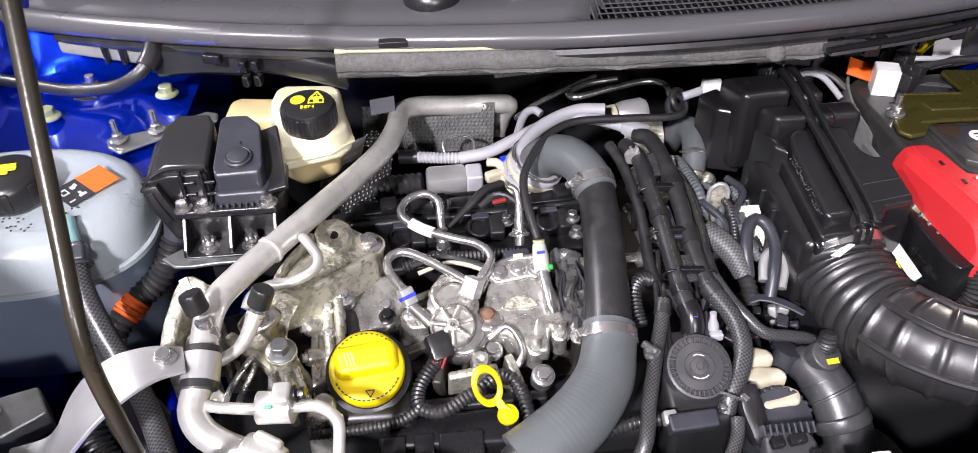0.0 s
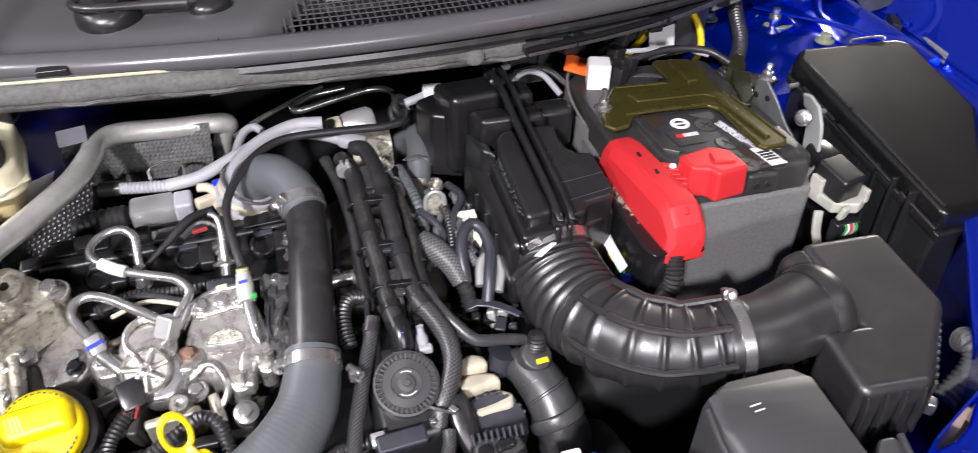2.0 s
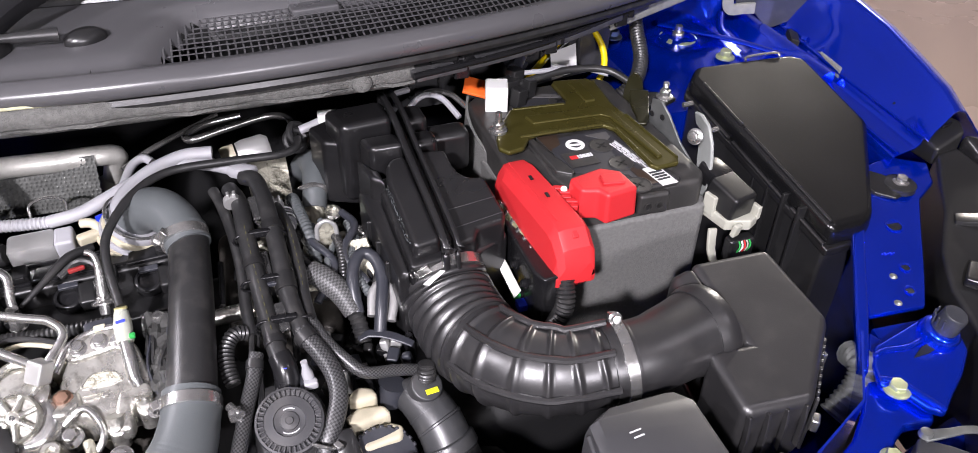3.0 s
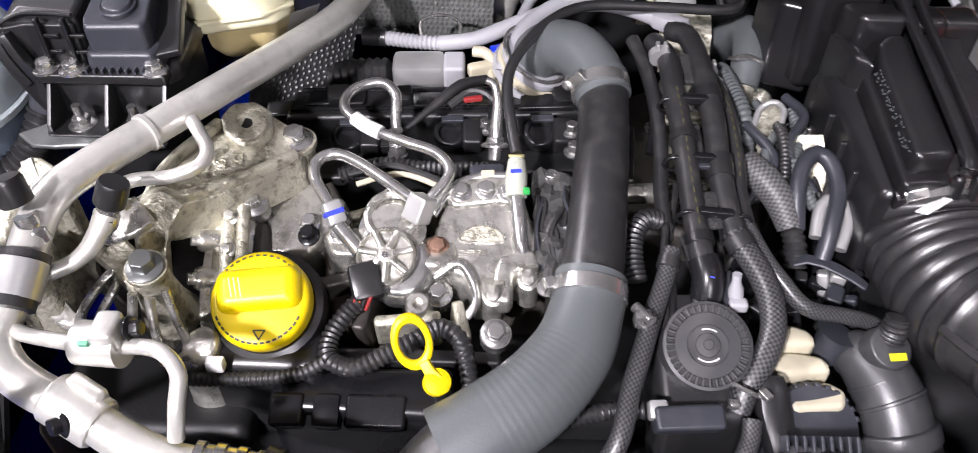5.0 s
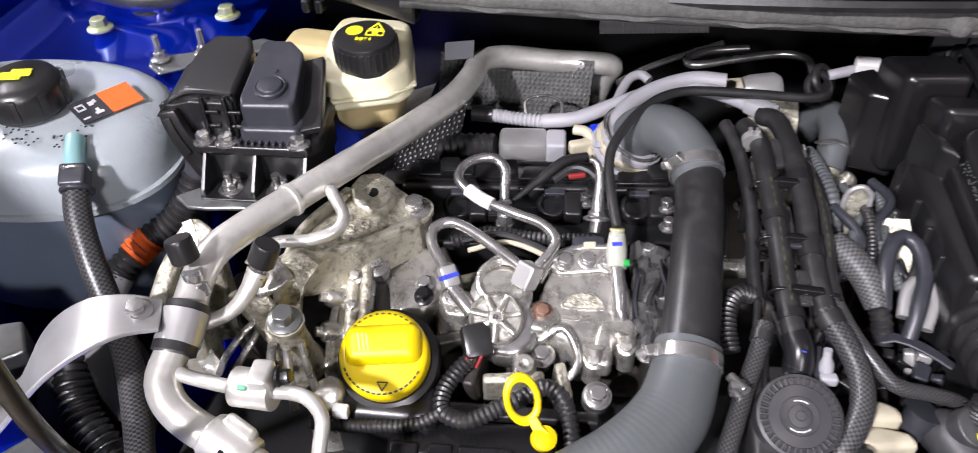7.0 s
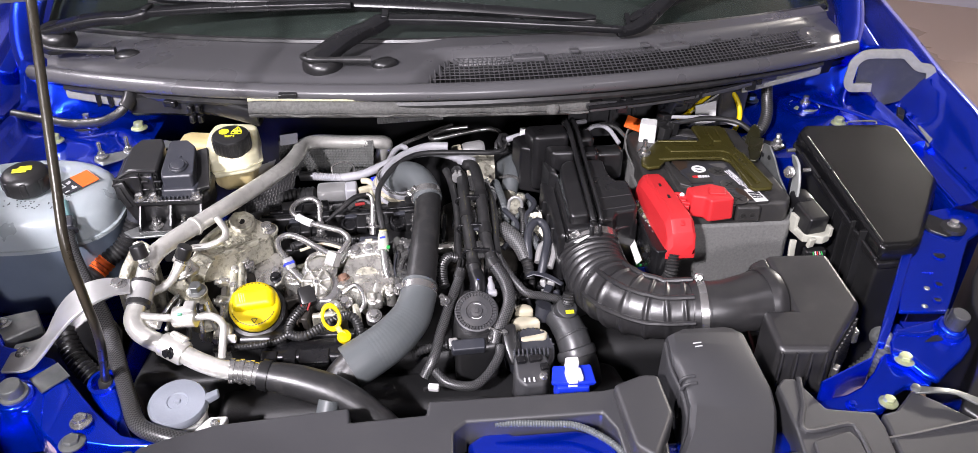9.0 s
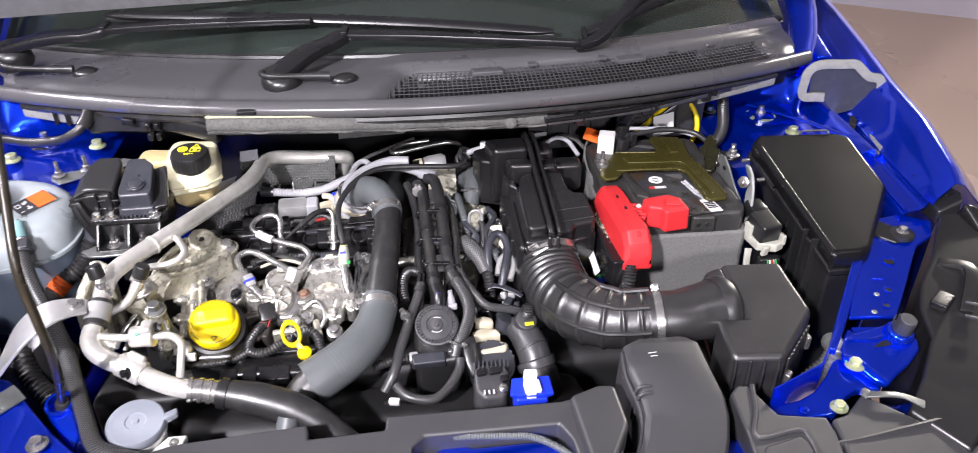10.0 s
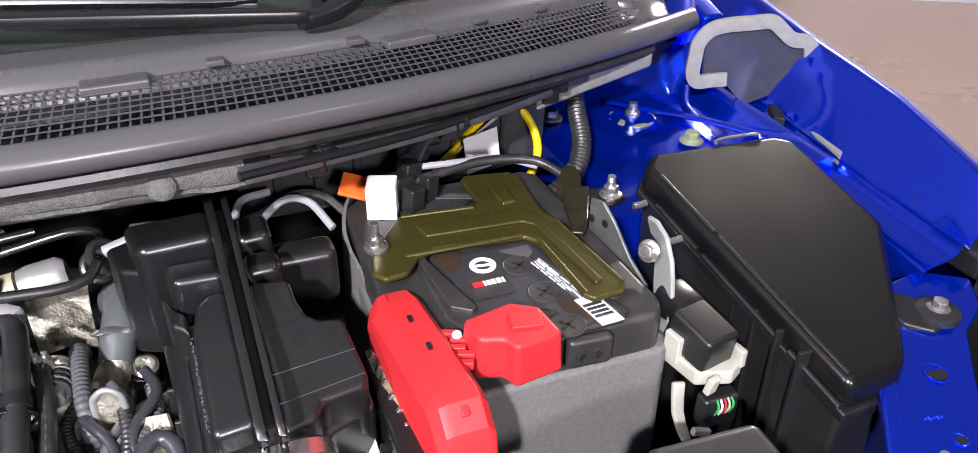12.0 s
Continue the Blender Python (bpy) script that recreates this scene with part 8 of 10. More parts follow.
for x, y, w in ((0.064, -0.500, 0.012), (0.082, -0.498, 0.016), (0.092, -0.514, 0.010)):
    part("front_lug", block((x, y, 0.846), (w, 0.009, 0.008), 0.002, (20, 0, 8)), BLACK_SHEEN, act)
for x in (0.066, 0.072, 0.078):
    part("stamp", block((x, -0.526, 0.8365), (0.0022, 0.006, 0.001), 0.0003, (17, 0, 0)), MARK, act)
part("side_screw", hexagon(0.004, 0.004, (0.0905, -0.522, 0.838), (0.2, -0.5, 0.8)), STEEL, act)
for k in range(9):
    part("front_fin", block((0.057 + 0.0054 * k, -0.4845, 0.842), (0.0022, 0.010, 0.016), 0.0006, (30, 0, 0)), SLATE, act)
part("side_arm", strip([(0.052, -0.445, 0.86), (0.054, -0.465, 0.845), (0.060, -0.485, 0.825)], [0.018, 0.022, 0.018], 0.016, (0, 0, 1), 0.005), BLACK, act)
part("funnel", turned([(0.010, 0), (0.012, 0.02), (0.014, 0.022)], (0.100, -0.412, 0.838), (0.3, 0.2, 1), 20), SLATE, act)
tel = thing("turbo_elbow", (0.13, -0.44, 0.78), "grey turbo outlet elbow with a yellow-marked sensor", "elbow")
part("elbow", tube([(0.117, -0.408, 0.838), (0.124, -0.416, 0.843), (0.132, -0.429, 0.841), (0.139, -0.446, 0.832), (0.143, -0.462, 0.818)], [0.015, 0.0195, 0.0215, 0.0225, 0.0230], 30, 0.006), ELBOW, tel)
for q, r in (((0.1335, -0.432, 0.8395), 0.0222), ((0.1385, -0.444, 0.8335), 0.0232)):
    part("moulded_ring", turned([(r - 0.001, -0.0016), (r, -0.0008), (r, 0.0008), (r - 0.001, 0.0016)], q, (0.35, -0.75, -0.5), 36), ELBOW, tel)
part("sensor_seat", turned([(0.015, -0.006), (0.015, 0.006), (0.013, 0.008), (0, 0.008)], (0.1315, -0.424, 0.862), (0.20, -0.45, 0.87), 28), ELBOW, tel)
part("yellow_mark", aim(block((0, -0.0070, 0.0090), (0.012, 0.005, 0.001), 0.0003, (0, 0, -15)), (0.1315, -0.424, 0.862), (0.20, -0.45, 0.87)), YMARK, tel, "yellow paint mark")
part("sensor_grommet", tube([(0.134, -0.419, 0.868), (0.135, -0.418, 0.876), (0.136, -0.415, 0.884)], [0.0095, 0.0085, 0.007], 18, 0.0008, ribbed(0.003, 0.08)), RUBBER, tel)
part("hose_collar", turned([(0.0245, 0), (0.0268, 0.002), (0.0268, 0.012), (0.0250, 0.014)], (0.141, -0.456, 0.823), (0.25, -0.65, -0.72), 36), ELBOW, tel)
part("rubber_hose", tube([(0.142, -0.460, 0.820), (0.147, -0.474, 0.800), (0.152, -0.482, 0.765), (0.155, -0.485, 0.70)], [0.0248, 0.0262, 0.0265, 0.0265], 28, 0.008), RUBBER, tel)

# ---- brackets and hoses right of the coolant hoses ----
lift = thing("lifting_eye", (0.080, -0.25, 0.88), "pressed grey steel lifting bracket on the engine", "bracket")
bm = upright([(-0.0095, -0.060), (0.0095, -0.060), (0.0095, -0.012), (0.0080, -0.005), (0.0045, -0.001), (0.0, 0.0), (-0.0045, -0.001), (-0.0080, -0.005), (-0.0095, -0.012)], (0.0800, -0.2480, 0.937), (1, -0.1), 0.003, 0.001)
part("tongue", bm, CAST, lift, "cream-stained steel tongue")
part("rim", tube([(0.0705, -0.250, 0.880), (0.0705, -0.250, 0.924), (0.0735, -0.2505, 0.933), (0.0800, -0.251, 0.9370), (0.0865, -0.2515, 0.933), (0.0895, -0.252, 0.924), (0.0895, -0.252, 0.880)], 0.0024, 10, 0.003), SHEET, lift)
part("plate", sheet([[(0.0885, -0.2560, 0.908), (0.102, -0.263, 0.916), (0.1155, -0.270, 0.9215)], [(0.0870, -0.268, 0.896), (0.103, -0.276, 0.903), (0.1185, -0.282, 0.908)], [(0.0840, -0.284, 0.876), (0.102, -0.290, 0.884), (0.1190, -0.296, 0.889)]], 0.003), CAST, lift, "bent grey steel plate")
bolt((0.103, -0.277, 0.905), 0.004, 0.003, (0, -0.6, 0.8), parent=lift, material=DARK)
mesh_hose = thing("sleeved_hose", (0.075, -0.31, 0.87), "hose in a pale woven heat sleeve", "hose")
part("sleeve", tube([(0.056, -0.286, 0.908), (0.068, -0.298, 0.903), (0.080, -0.312, 0.894), (0.088, -0.328, 0.880)], [0.0105, 0.012, 0.0115, 0.0095], 24, 0.004), shader("woven_heat_sleeve", (0.045, 0.045, 0.045), 0.5, bump=0.8, weave=0.22), mesh_hose)
part("tail", loom([(0.088, -0.326, 0.882), (0.091, -0.338, 0.872), (0.091, -0.350, 0.860)], 0.008, 0.005), RUBBER, mesh_hose)
hose("loop_hose", [(0.092, -0.330, 0.880), (0.092, -0.312, 0.900), (0.098, -0.294, 0.912), (0.109, -0.284, 0.915), (0.119, -0.292, 0.911), (0.121, -0.312, 0.902), (0.114, -0.335, 0.888), (0.108, -0.35, 0.87)], 0.0062, "grey-black hose bent in a tight loop", SLATE)
hose("loop_hose", [(0.104, -0.338, 0.880), (0.110, -0.318, 0.892), (0.122, -0.312, 0.895), (0.128, -0.325, 0.888), (0.120, -0.345, 0.875)], 0.0050, "thin hose bent in a tight loop", SHEET)
solid("ground_strap", strip([(0.086, -0.352, 0.868), (0.10, -0.352, 0.872), (0.12, -0.362, 0.870), (0.135, -0.372, 0.865)], [0.008, 0.010, 0.010, 0.008], 0.003), SLATE, "dark metal lever between brackets", "bracket")
rnd = random.Random(12)
for k in range(26):
    x, y = rnd.uniform(0.048, 0.135), rnd.uniform(-0.40, -0.33)
    solid("wire_plug", block((x, y, 0.838 + (y + 0.4) * 0.25), (rnd.uniform(0.008, 0.022), rnd.uniform(0.006, 0.012), rnd.uniform(0.012, 0.035)), 0.002, (rnd.uniform(-30, 30), rnd.uniform(-20, 20), rnd.uniform(0, 180))), (BLACK, BLACK_SHEEN, SLATE, SHEET, BLACK)[k % 5], "small wire plug in the dark between hoses", "connector", "small plugs")
gel = thing("breather_elbow", (0.08, -0.17, 0.88), "grey rubber breather elbow with a spring clip", "elbow")
part("elbow", tube([(0.072, -0.090, 0.880), (0.078, -0.100, 0.905), (0.086, -0.118, 0.921), (0.087, -0.138, 0.922), (0.083, -0.158, 0.915), (0.078, -0.176, 0.900)], [0.014, 0.0150, 0.0150, 0.0145, 0.0135, 0.013], 24, 0.004), HOSE_GREY, gel)
part("moulded_seam", tube([(0.0955, -0.112, 0.9345), (0.0985, -0.130, 0.9335), (0.0960, -0.150, 0.9275)], 0.0012, 6, 0.004), HOSE_GREY, gel)
part("pipe_end", tube([(0.079, -0.172, 0.903), (0.076, -0.182, 0.892), (0.073, -0.190, 0.878)], 0.0105, 18, 0.004), CAST, gel, "pale metal stub")
part("spring_clip", strip([(0.0660, -0.162, 0.921), (0.0700, -0.167, 0.9235), (0.0790, -0.168, 0.9255), (0.0900, -0.168, 0.9215), (0.0945, -0.168, 0.913)], [0.006] * 5, 0.0016, (0, -0.3, 1), 0.0004, 0.003), STEEL, gel, "bright spring clip")

# added filler housing in shade-dark cast, and small pipes deep behind the coolant hoses
th = thing("rear_filler_housing", (0.055, -0.21, 0.76), "shade-dark cast housing with hose stubs, added to fill the gap behind the coolant hoses", "housing")
part("body", prism([(-0.030, -0.300), (-0.030, -0.150), (0.030, -0.120), (0.112, -0.130), (0.112, -0.235), (0.075, -0.310)], 0.76, slope((0.0, -0.30, 0.850), (0.10, -0.30, 0.850), (0.05, -0.13, 0.872)), 0.010, 0.0, 3), SHADED_CAST, th)
for x, y, w, d, a in ((0.030, -0.185, 0.044, 0.010, 12), (0.062, -0.150, 0.010, 0.046, -18), (0.010, -0.225, 0.012, 0.052, 6), (0.090, -0.205, 0.036, 0.009, 30), (0.052, -0.258, 0.040, 0.009, -8)):
    part("cast_rib", block((x, y, 0.868), (w, d, 0.020), 0.003, (6, 0, a)), CAST, th)
for x, y, r in ((0.028, -0.150, 0.013), (0.070, -0.205, 0.011), (0.014, -0.262, 0.010), (0.094, -0.168, 0.010)):
    boss = part("stub", turned([(r * 1.2, -0.02), (r, 0.010), (r * 1.1, 0.014), (r * 1.1, 0.018), (r * 0.8, 0.020), (r * 0.7, 0.012), (0, 0.012)], (x, y, 0.872), (0.1, -0.3, 1), 22), CAST_BRIGHT, th)
    part("hose_clip", ring((x, y - 0.003, 0.884), (0.1, -0.3, 1), r * 1.12, 0.0016), STEEL, boss)
for p in ((0.044, -0.168, 0.876), (0.006, -0.192, 0.868), (0.086, -0.232, 0.868), (0.036, -0.232, 0.868)):
    bolt(p, 0.0055, 0.007, (0, -0.2, 1), parent=th, material=STEEL)
part("rear_plate", sheet([[(0.012, -0.098, 0.925), (0.036, -0.094, 0.930), (0.060, -0.098, 0.926)], [(0.014, -0.112, 0.915), (0.037, -0.110, 0.920), (0.060, -0.114, 0.914)], [(0.016, -0.122, 0.880), (0.038, -0.122, 0.884), (0.060, -0.126, 0.880)]], 0.003), CAST, th, "pale bent plate")
rb = thing("ribbed_hose", (0.066, -0.262, 0.89), "short grey corrugated hose beside the breather elbow", "hose")
part("hose", loom([(0.0555, -0.172, 0.912), (0.0565, -0.1809, 0.920), (0.0599, -0.2141, 0.922), (0.0633, -0.2447, 0.918), (0.066, -0.262, 0.895)], 0.0060, 0.0046), HOSE_GREY, rb)
part("cuff", tube([(0.0552, -0.166, 0.906), (0.0555, -0.172, 0.912), (0.0562, -0.179, 0.918)], 0.0072, 16, 0.004), SLATE, rb)
st = thing("sealing_rings", (0.043, -0.20, 0.90), "stack of grey sealing rings on a pipe stub", "seal")
for k in range(4):
    part("seal_ring", turned([(0.0060, -0.0018), (0.0108 - 0.0006 * k, -0.0018), (0.0112 - 0.0006 * k, 0.0), (0.0108 - 0.0006 * k, 0.0018), (0.0060, 0.0018)], (0.0445 + 0.0003 * k, -0.205 - 0.0062 * k, 0.918 + 0.0012 * k), (0.1, -0.9, 0.35), 26), SLATE if k % 2 else GALV, st)
part("stub", tube([(0.044, -0.190, 0.905), (0.0445, -0.208, 0.918), (0.0455, -0.235, 0.924)], 0.0062, 14, 0.005), SHEET, st)

# ---- rear of the engine ----
shield = thing("heat_shield", (-0.21, -0.11, 0.88), "embossed silver heat shield at the back of the engine", "heat shield")


def embossed(p, u, v, nu, nv):
    p, u, v = Vector(p), Vector(u), Vector(v)
    n = u.cross(v).normalized()
    grid = []
    for i in range(nu * 4 + 1):
        row = []
        for j in range(nv * 4 + 1):
            h = max(0, math.sin(math.pi * i / 2 + (math.pi / 2 if (j // 4) % 2 else 0))) * max(0, math.sin(math.pi * j / 2 + 0.6))
            row.append(p + u * i / (nu * 4) + v * j / (nv * 4) + n * 0.0016 * h)
        grid.append(row)
    return sheet(grid, 0.0008)


part("upper_plate", embossed((-0.290, -0.085, 0.895), (0.152, -0.006, -0.002), (0.004, 0.010, 0.058), 32, 13), shader("dulled_heat_shield", (0.20, 0.205, 0.195), 0.38, 0.6, var=0.4, scale=60, bump=0.1, dust=0.4, dust_color=(0.1, 0.1, 0.09)), shield)
part("lower_plate", embossed((-0.335, -0.225, 0.895), (0.075, 0.06, 0.0), (0.01, 0.03, 0.050), 18, 12), shader("dark_sheet_steel", (0.05, 0.05, 0.05), 0.4, 0.5), shield, "dark lower plate")
part("small_plate", embossed((-0.320, -0.195, 0.945), (0.036, 0.020, 0.004), (0.006, 0.022, 0.012), 4, 3), SHEET, shield)
part("far_plate", embossed((-0.13, -0.03, 0.955), (0.11, 0.010, 0.0), (0.0, 0.02, 0.012), 22, 3), SHEET, shield)
solid("side_tag", quad_on((-0.272, -0.135, 0.975), (0.026, 0.006, 0.0), (0.0, 0.008, 0.014)), SLATE, "small grey sheet tag beside the fluid reservoir", "tag")
con = thing("grey_conduit", (-0.14, -0.14, 0.92), "pale grey corrugated cable conduit behind the engine", "conduit")
part("rubber_end", tube([(-0.246, -0.148, 0.928), (-0.236, -0.149, 0.928), (-0.226, -0.150, 0.928)], 0.0075, 12, 0.004), RUBBER, con)
part("conduit", loom([(-0.228, -0.150, 0.928), (-0.205, -0.153, 0.927), (-0.180, -0.155, 0.926)], 0.0062, 0.004), CONDUIT, con)
part("sleeve", tube([(-0.180, -0.155, 0.926), (-0.150, -0.154, 0.930), (-0.120, -0.145, 0.938), (-0.085, -0.132, 0.946), (-0.050, -0.126, 0.950), (-0.020, -0.136, 0.951), (0.006, -0.155, 0.950), (0.020, -0.172, 0.949)], 0.0068, 14, 0.005), CONDUIT, con)
part("wire_hook", tube([(-0.196, -0.147, 0.927), (-0.196, -0.138, 0.938), (-0.180, -0.134, 0.942), (-0.164, -0.138, 0.938), (-0.163, -0.15, 0.926)], 0.0016, 8, 0.003), STEEL, con)
con2 = thing("grey_conduit", (-0.10, -0.16, 0.92), "pale grey branch conduit with a blue plug", "conduit")
part("sleeve", tube([(-0.125, -0.190, 0.920), (-0.118, -0.175, 0.932), (-0.105, -0.155, 0.944), (-0.080, -0.135, 0.952), (-0.045, -0.122, 0.957), (-0.015, -0.124, 0.957)], 0.0075, 14, 0.005), CONDUIT, con2)
part("blue_plug", block((-0.130, -0.165, 0.926), (0.012, 0.010, 0.008), 0.002, (0, 0, 20)), BLUE_PLASTIC, con2)
part("tee", block((0.012, -0.160, 0.951), (0.030, 0.016, 0.014), 0.004, (0, 0, -38)), CONDUIT, con2)
sil = thing("vacuum_valve", (-0.19, -0.17, 0.88), "silver boxed valve with a ribbed dark hose", "valve")
part("box", block((-0.196, -0.176, 0.912), (0.044, 0.026, 0.026), 0.005, (8, 0, 2)), SHEET, sil)
part("cap", block((-0.166, -0.178, 0.914), (0.018, 0.024, 0.024), 0.003, (8, 0, 2)), CONDUIT, sil)
part("hose", loom([(-0.275, -0.168, 0.900), (-0.250, -0.170, 0.906), (-0.222, -0.174, 0.910)], 0.011, 0.007), RUBBER, sil)
part("fitting", join(block((-0.140, -0.180, 0.918), (0.030, 0.010, 0.012), 0.003, (0, 0, 20)), tube([(-0.150, -0.165, 0.925), (-0.138, -0.17, 0.925), (-0.128, -0.185, 0.915)], 0.005, 10, 0.004)), BEIGE, sil, "tan plastic pipe fitting")
back = thing("rear_pipe", (0.0, -0.06, 0.92), "pair of bent silver pipes under the cowl", "pipe")
part("loop_pipe", tube([(0.074, -0.085, 0.942), (0.072, -0.058, 0.947), (0.050, -0.048, 0.948), (0.0, -0.056, 0.944), (-0.035, -0.062, 0.940), (-0.042, -0.050, 0.940), (-0.020, -0.035, 0.942), (0.02, -0.030, 0.944)], 0.0042, 12, 0.005), STEEL, back)
part("straight_pipe", tube([(-0.110, -0.085, 0.930), (-0.085, -0.065, 0.935), (-0.050, -0.045, 0.940), (-0.005, -0.022, 0.945)], 0.0035, 10, 0.006), STEEL, back)
part("elbow_pipe", tube([(-0.122, -0.150, 0.912), (-0.112, -0.115, 0.925), (-0.100, -0.086, 0.934), (-0.088, -0.078, 0.936), (-0.080, -0.084, 0.933)], 0.0048, 12, 0.004), CONDUIT, back)
vac = thing("purge_valve", (0.04, -0.09, 0.90), "grey and olive purge valve with a black cable loop", "valve")
part("body", turned([(0.014, 0), (0.016, 0.008), (0.016, 0.03), (0.012, 0.036), (0, 0.036)], (0.010, -0.085, 0.925), (1, 0.1, 0.1), 24), SHEET, vac)
part("cap", turned([(0.012, 0), (0.014, 0.004), (0.014, 0.016), (0, 0.016)], (-0.008, -0.088, 0.924), (1, 0.1, 0.1), 24), BEIGE, vac)
part("cable_loop", join(ring((0.078, -0.098, 0.948), (0.6, -0.5, 0.6), 0.012, 0.004), ring((0.074, -0.104, 0.944), (0.3, -0.7, 0.6), 0.012, 0.0035)), RUBBER, vac)
wp = thing("white_plug", (0.105, -0.10, 0.94), "white plug on a grey lead beside the air box", "connector")
part("shell", block((0.112, -0.103, 0.966), (0.022, 0.014, 0.014), 0.002, (10, 0, -6)), WHITE, wp)
part("lead", tube([(0.080, -0.104, 0.956), (0.090, -0.104, 0.959), (0.102, -0.103, 0.962)], 0.005, 12, 0.004), CONDUIT, wp)
for k, pts in enumerate(([(0.20, -0.10, 0.955), (0.225, -0.085, 0.965), (0.245, -0.095, 0.965), (0.26, -0.12, 0.95)], [(0.205, -0.085, 0.95), (0.235, -0.070, 0.96), (0.26, -0.08, 0.96), (0.275, -0.10, 0.95)], [(0.18, -0.10, 0.955), (0.19, -0.075, 0.965), (0.215, -0.06, 0.962)])):
    solid("rear_lead", tube(pts, 0.0035, 8, 0.006), (CONDUIT, STEEL, CONDUIT)[k], "grey lead looped between air box and battery", "wire", "rear leads")

# ---- left side of the bay ----
def coolant_tank():
    t = thing("coolant_tank", (-0.588, -0.325, 0.84), "milky translucent coolant expansion tank with bluish coolant", "coolant tank")
    cx, cy, hx, hy = -0.592, -0.278, 0.124, 0.080

    def shell(levels, seg=56, power=2.5):
        bm = bmesh.new()
        rows = []
        for k, z in levels:
            row = []
            for q in range(seg):
                a = 2 * math.pi * q / seg
                c, s = math.cos(a), math.sin(a)
                r = (abs(c) ** power + abs(s) ** power) ** (-1 / power)
                row.append(bm.verts.new((cx + hx * k * r * c, cy + hy * k * r * s, z + 0.010 * s * k)))
            rows.append(row)
        for a, b in zip(rows, rows[1:]):
            for q in range(seg):
                bm.faces.new((a[q], a[(q + 1) % seg], b[(q + 1) % seg], b[q]))
        bm.faces.new(rows[0][::-1])
        bm.faces.new(rows[-1])
        return bm
    part("upper_shell", shell([(0.985, 0.957), (0.985, 0.964), (0.970, 0.976), (0.935, 0.986), (0.87, 0.994), (0.76, 0.999), (0.55, 1.002), (0.28, 1.003), (0.02, 1.0035)]), TANK, t, sharp=60)
    part("lower_shell", shell([(0.6, 0.84), (0.86, 0.845), (0.92, 0.86), (0.95, 0.90), (0.975, 0.95), (0.98, 0.955)]), TANK_LOW, t, "lower half dark with bluish coolant", sharp=60)
    part("weld_seam", shell([(0.98, 0.9535), (1.02, 0.954), (1.02, 0.9585), (0.98, 0.959)]), TANK, t, "pale welded seam")
    part("neck", turned([(0.023, 0), (0.022, 0.014), (0, 0.014)], (-0.577, -0.287, 0.996)), TANK, t)
    c = part("cap", turned([(0.0285, 0.0), (0.030, 0.003), (0.030, 0.018), (0.027, 0.024), (0.021, 0.027), (0, 0.028)], (-0.577, -0.287, 1.005), (0.0, -0.1, 1), 40), BLACK, t, "black ribbed screw cap")
    for k in range(8):
        a = 2 * math.pi * (k + 0.3) / 8
        part("grip_rib", block((-0.577 + 0.0295 * math.cos(a), -0.287 + 0.0295 * math.sin(a), 1.015), (0.006, 0.009, 0.020), 0.003, (0, 0, math.degrees(a))), BLACK, c)
    part("cap_mark", join(block((-0.577, -0.290, 1.0335), (0.024, 0.006, 0.001), 0.0004, (0, 0, 8)), block((-0.575, -0.284, 1.0335), (0.016, 0.005, 0.001), 0.0004, (0, 0, 8)), block((-0.579, -0.296, 1.0332), (0.018, 0.004, 0.001), 0.0004, (0, 0, 8))), YMARK, c, "yellow warning pictogram")
    n = Vector((0.18, -0.22, 0.96))
    u = Vector((0.030, 0.034, 0.0022))
    v = Vector((-0.020, 0.014, 0.0070))
    p = Vector((-0.524, -0.306, 1.0005))
    part("orange_label", quad_on(p + u * 0.52, u * 0.55, v * 1.0, 0.001), ORANGE, t, "orange warning label")
    lab = part("dark_label", quad_on(p, u * 0.52, v, 0.001), DARK_PRINT, t, "dark pictogram label")
    part("pictogram", join(*[quad_on(p + u * x + v * y, u * w, v * h, 0.0018) for x, y, w, h in ((0.07, 0.52, 0.02, 0.26), (0.07, 0.52, 0.14, 0.05), (0.07, 0.74, 0.14, 0.05), (0.19, 0.52, 0.02, 0.26), (0.28, 0.16, 0.14, 0.10), (0.32, 0.24, 0.05, 0.16), (0.29, 0.60, 0.08, 0.16), (0.38, 0.66, 0.05, 0.14), (0.05, 0.14, 0.12, 0.05))]), MARK, lab)
    part("orange_print", bars_on(p + u * 0.62 + v * 0.15, u * 0.38, v * 0.7, 4, 0.35, 6), shader("dark_orange_print", (0.5, 0.05, 0.01), 0.5), t)
    part("outlet", tube([(-0.524, -0.322, 0.998), (-0.518, -0.338, 0.994), (-0.513, -0.350, 0.987)], 0.0075, 16, 0.004), shader("teal_plastic", (0.30, 0.55, 0.55), 0.35, trans=0.3), t, "pale teal outlet spout")
    rnd = random.Random(3)
    part("surface_dimples", join(*[turned([(0.0012, 0), (0.0008, 0.0006), (0, 0.0007)], (-0.60 + rnd.uniform(-0.05, 0.085), -0.318 + rnd.uniform(-0.018, 0.018), 0.9985 + rnd.uniform(-0.001, 0.0)), seg=6) for k in range(90)]), SLATE, t, "dark speckled dimples")
    return t


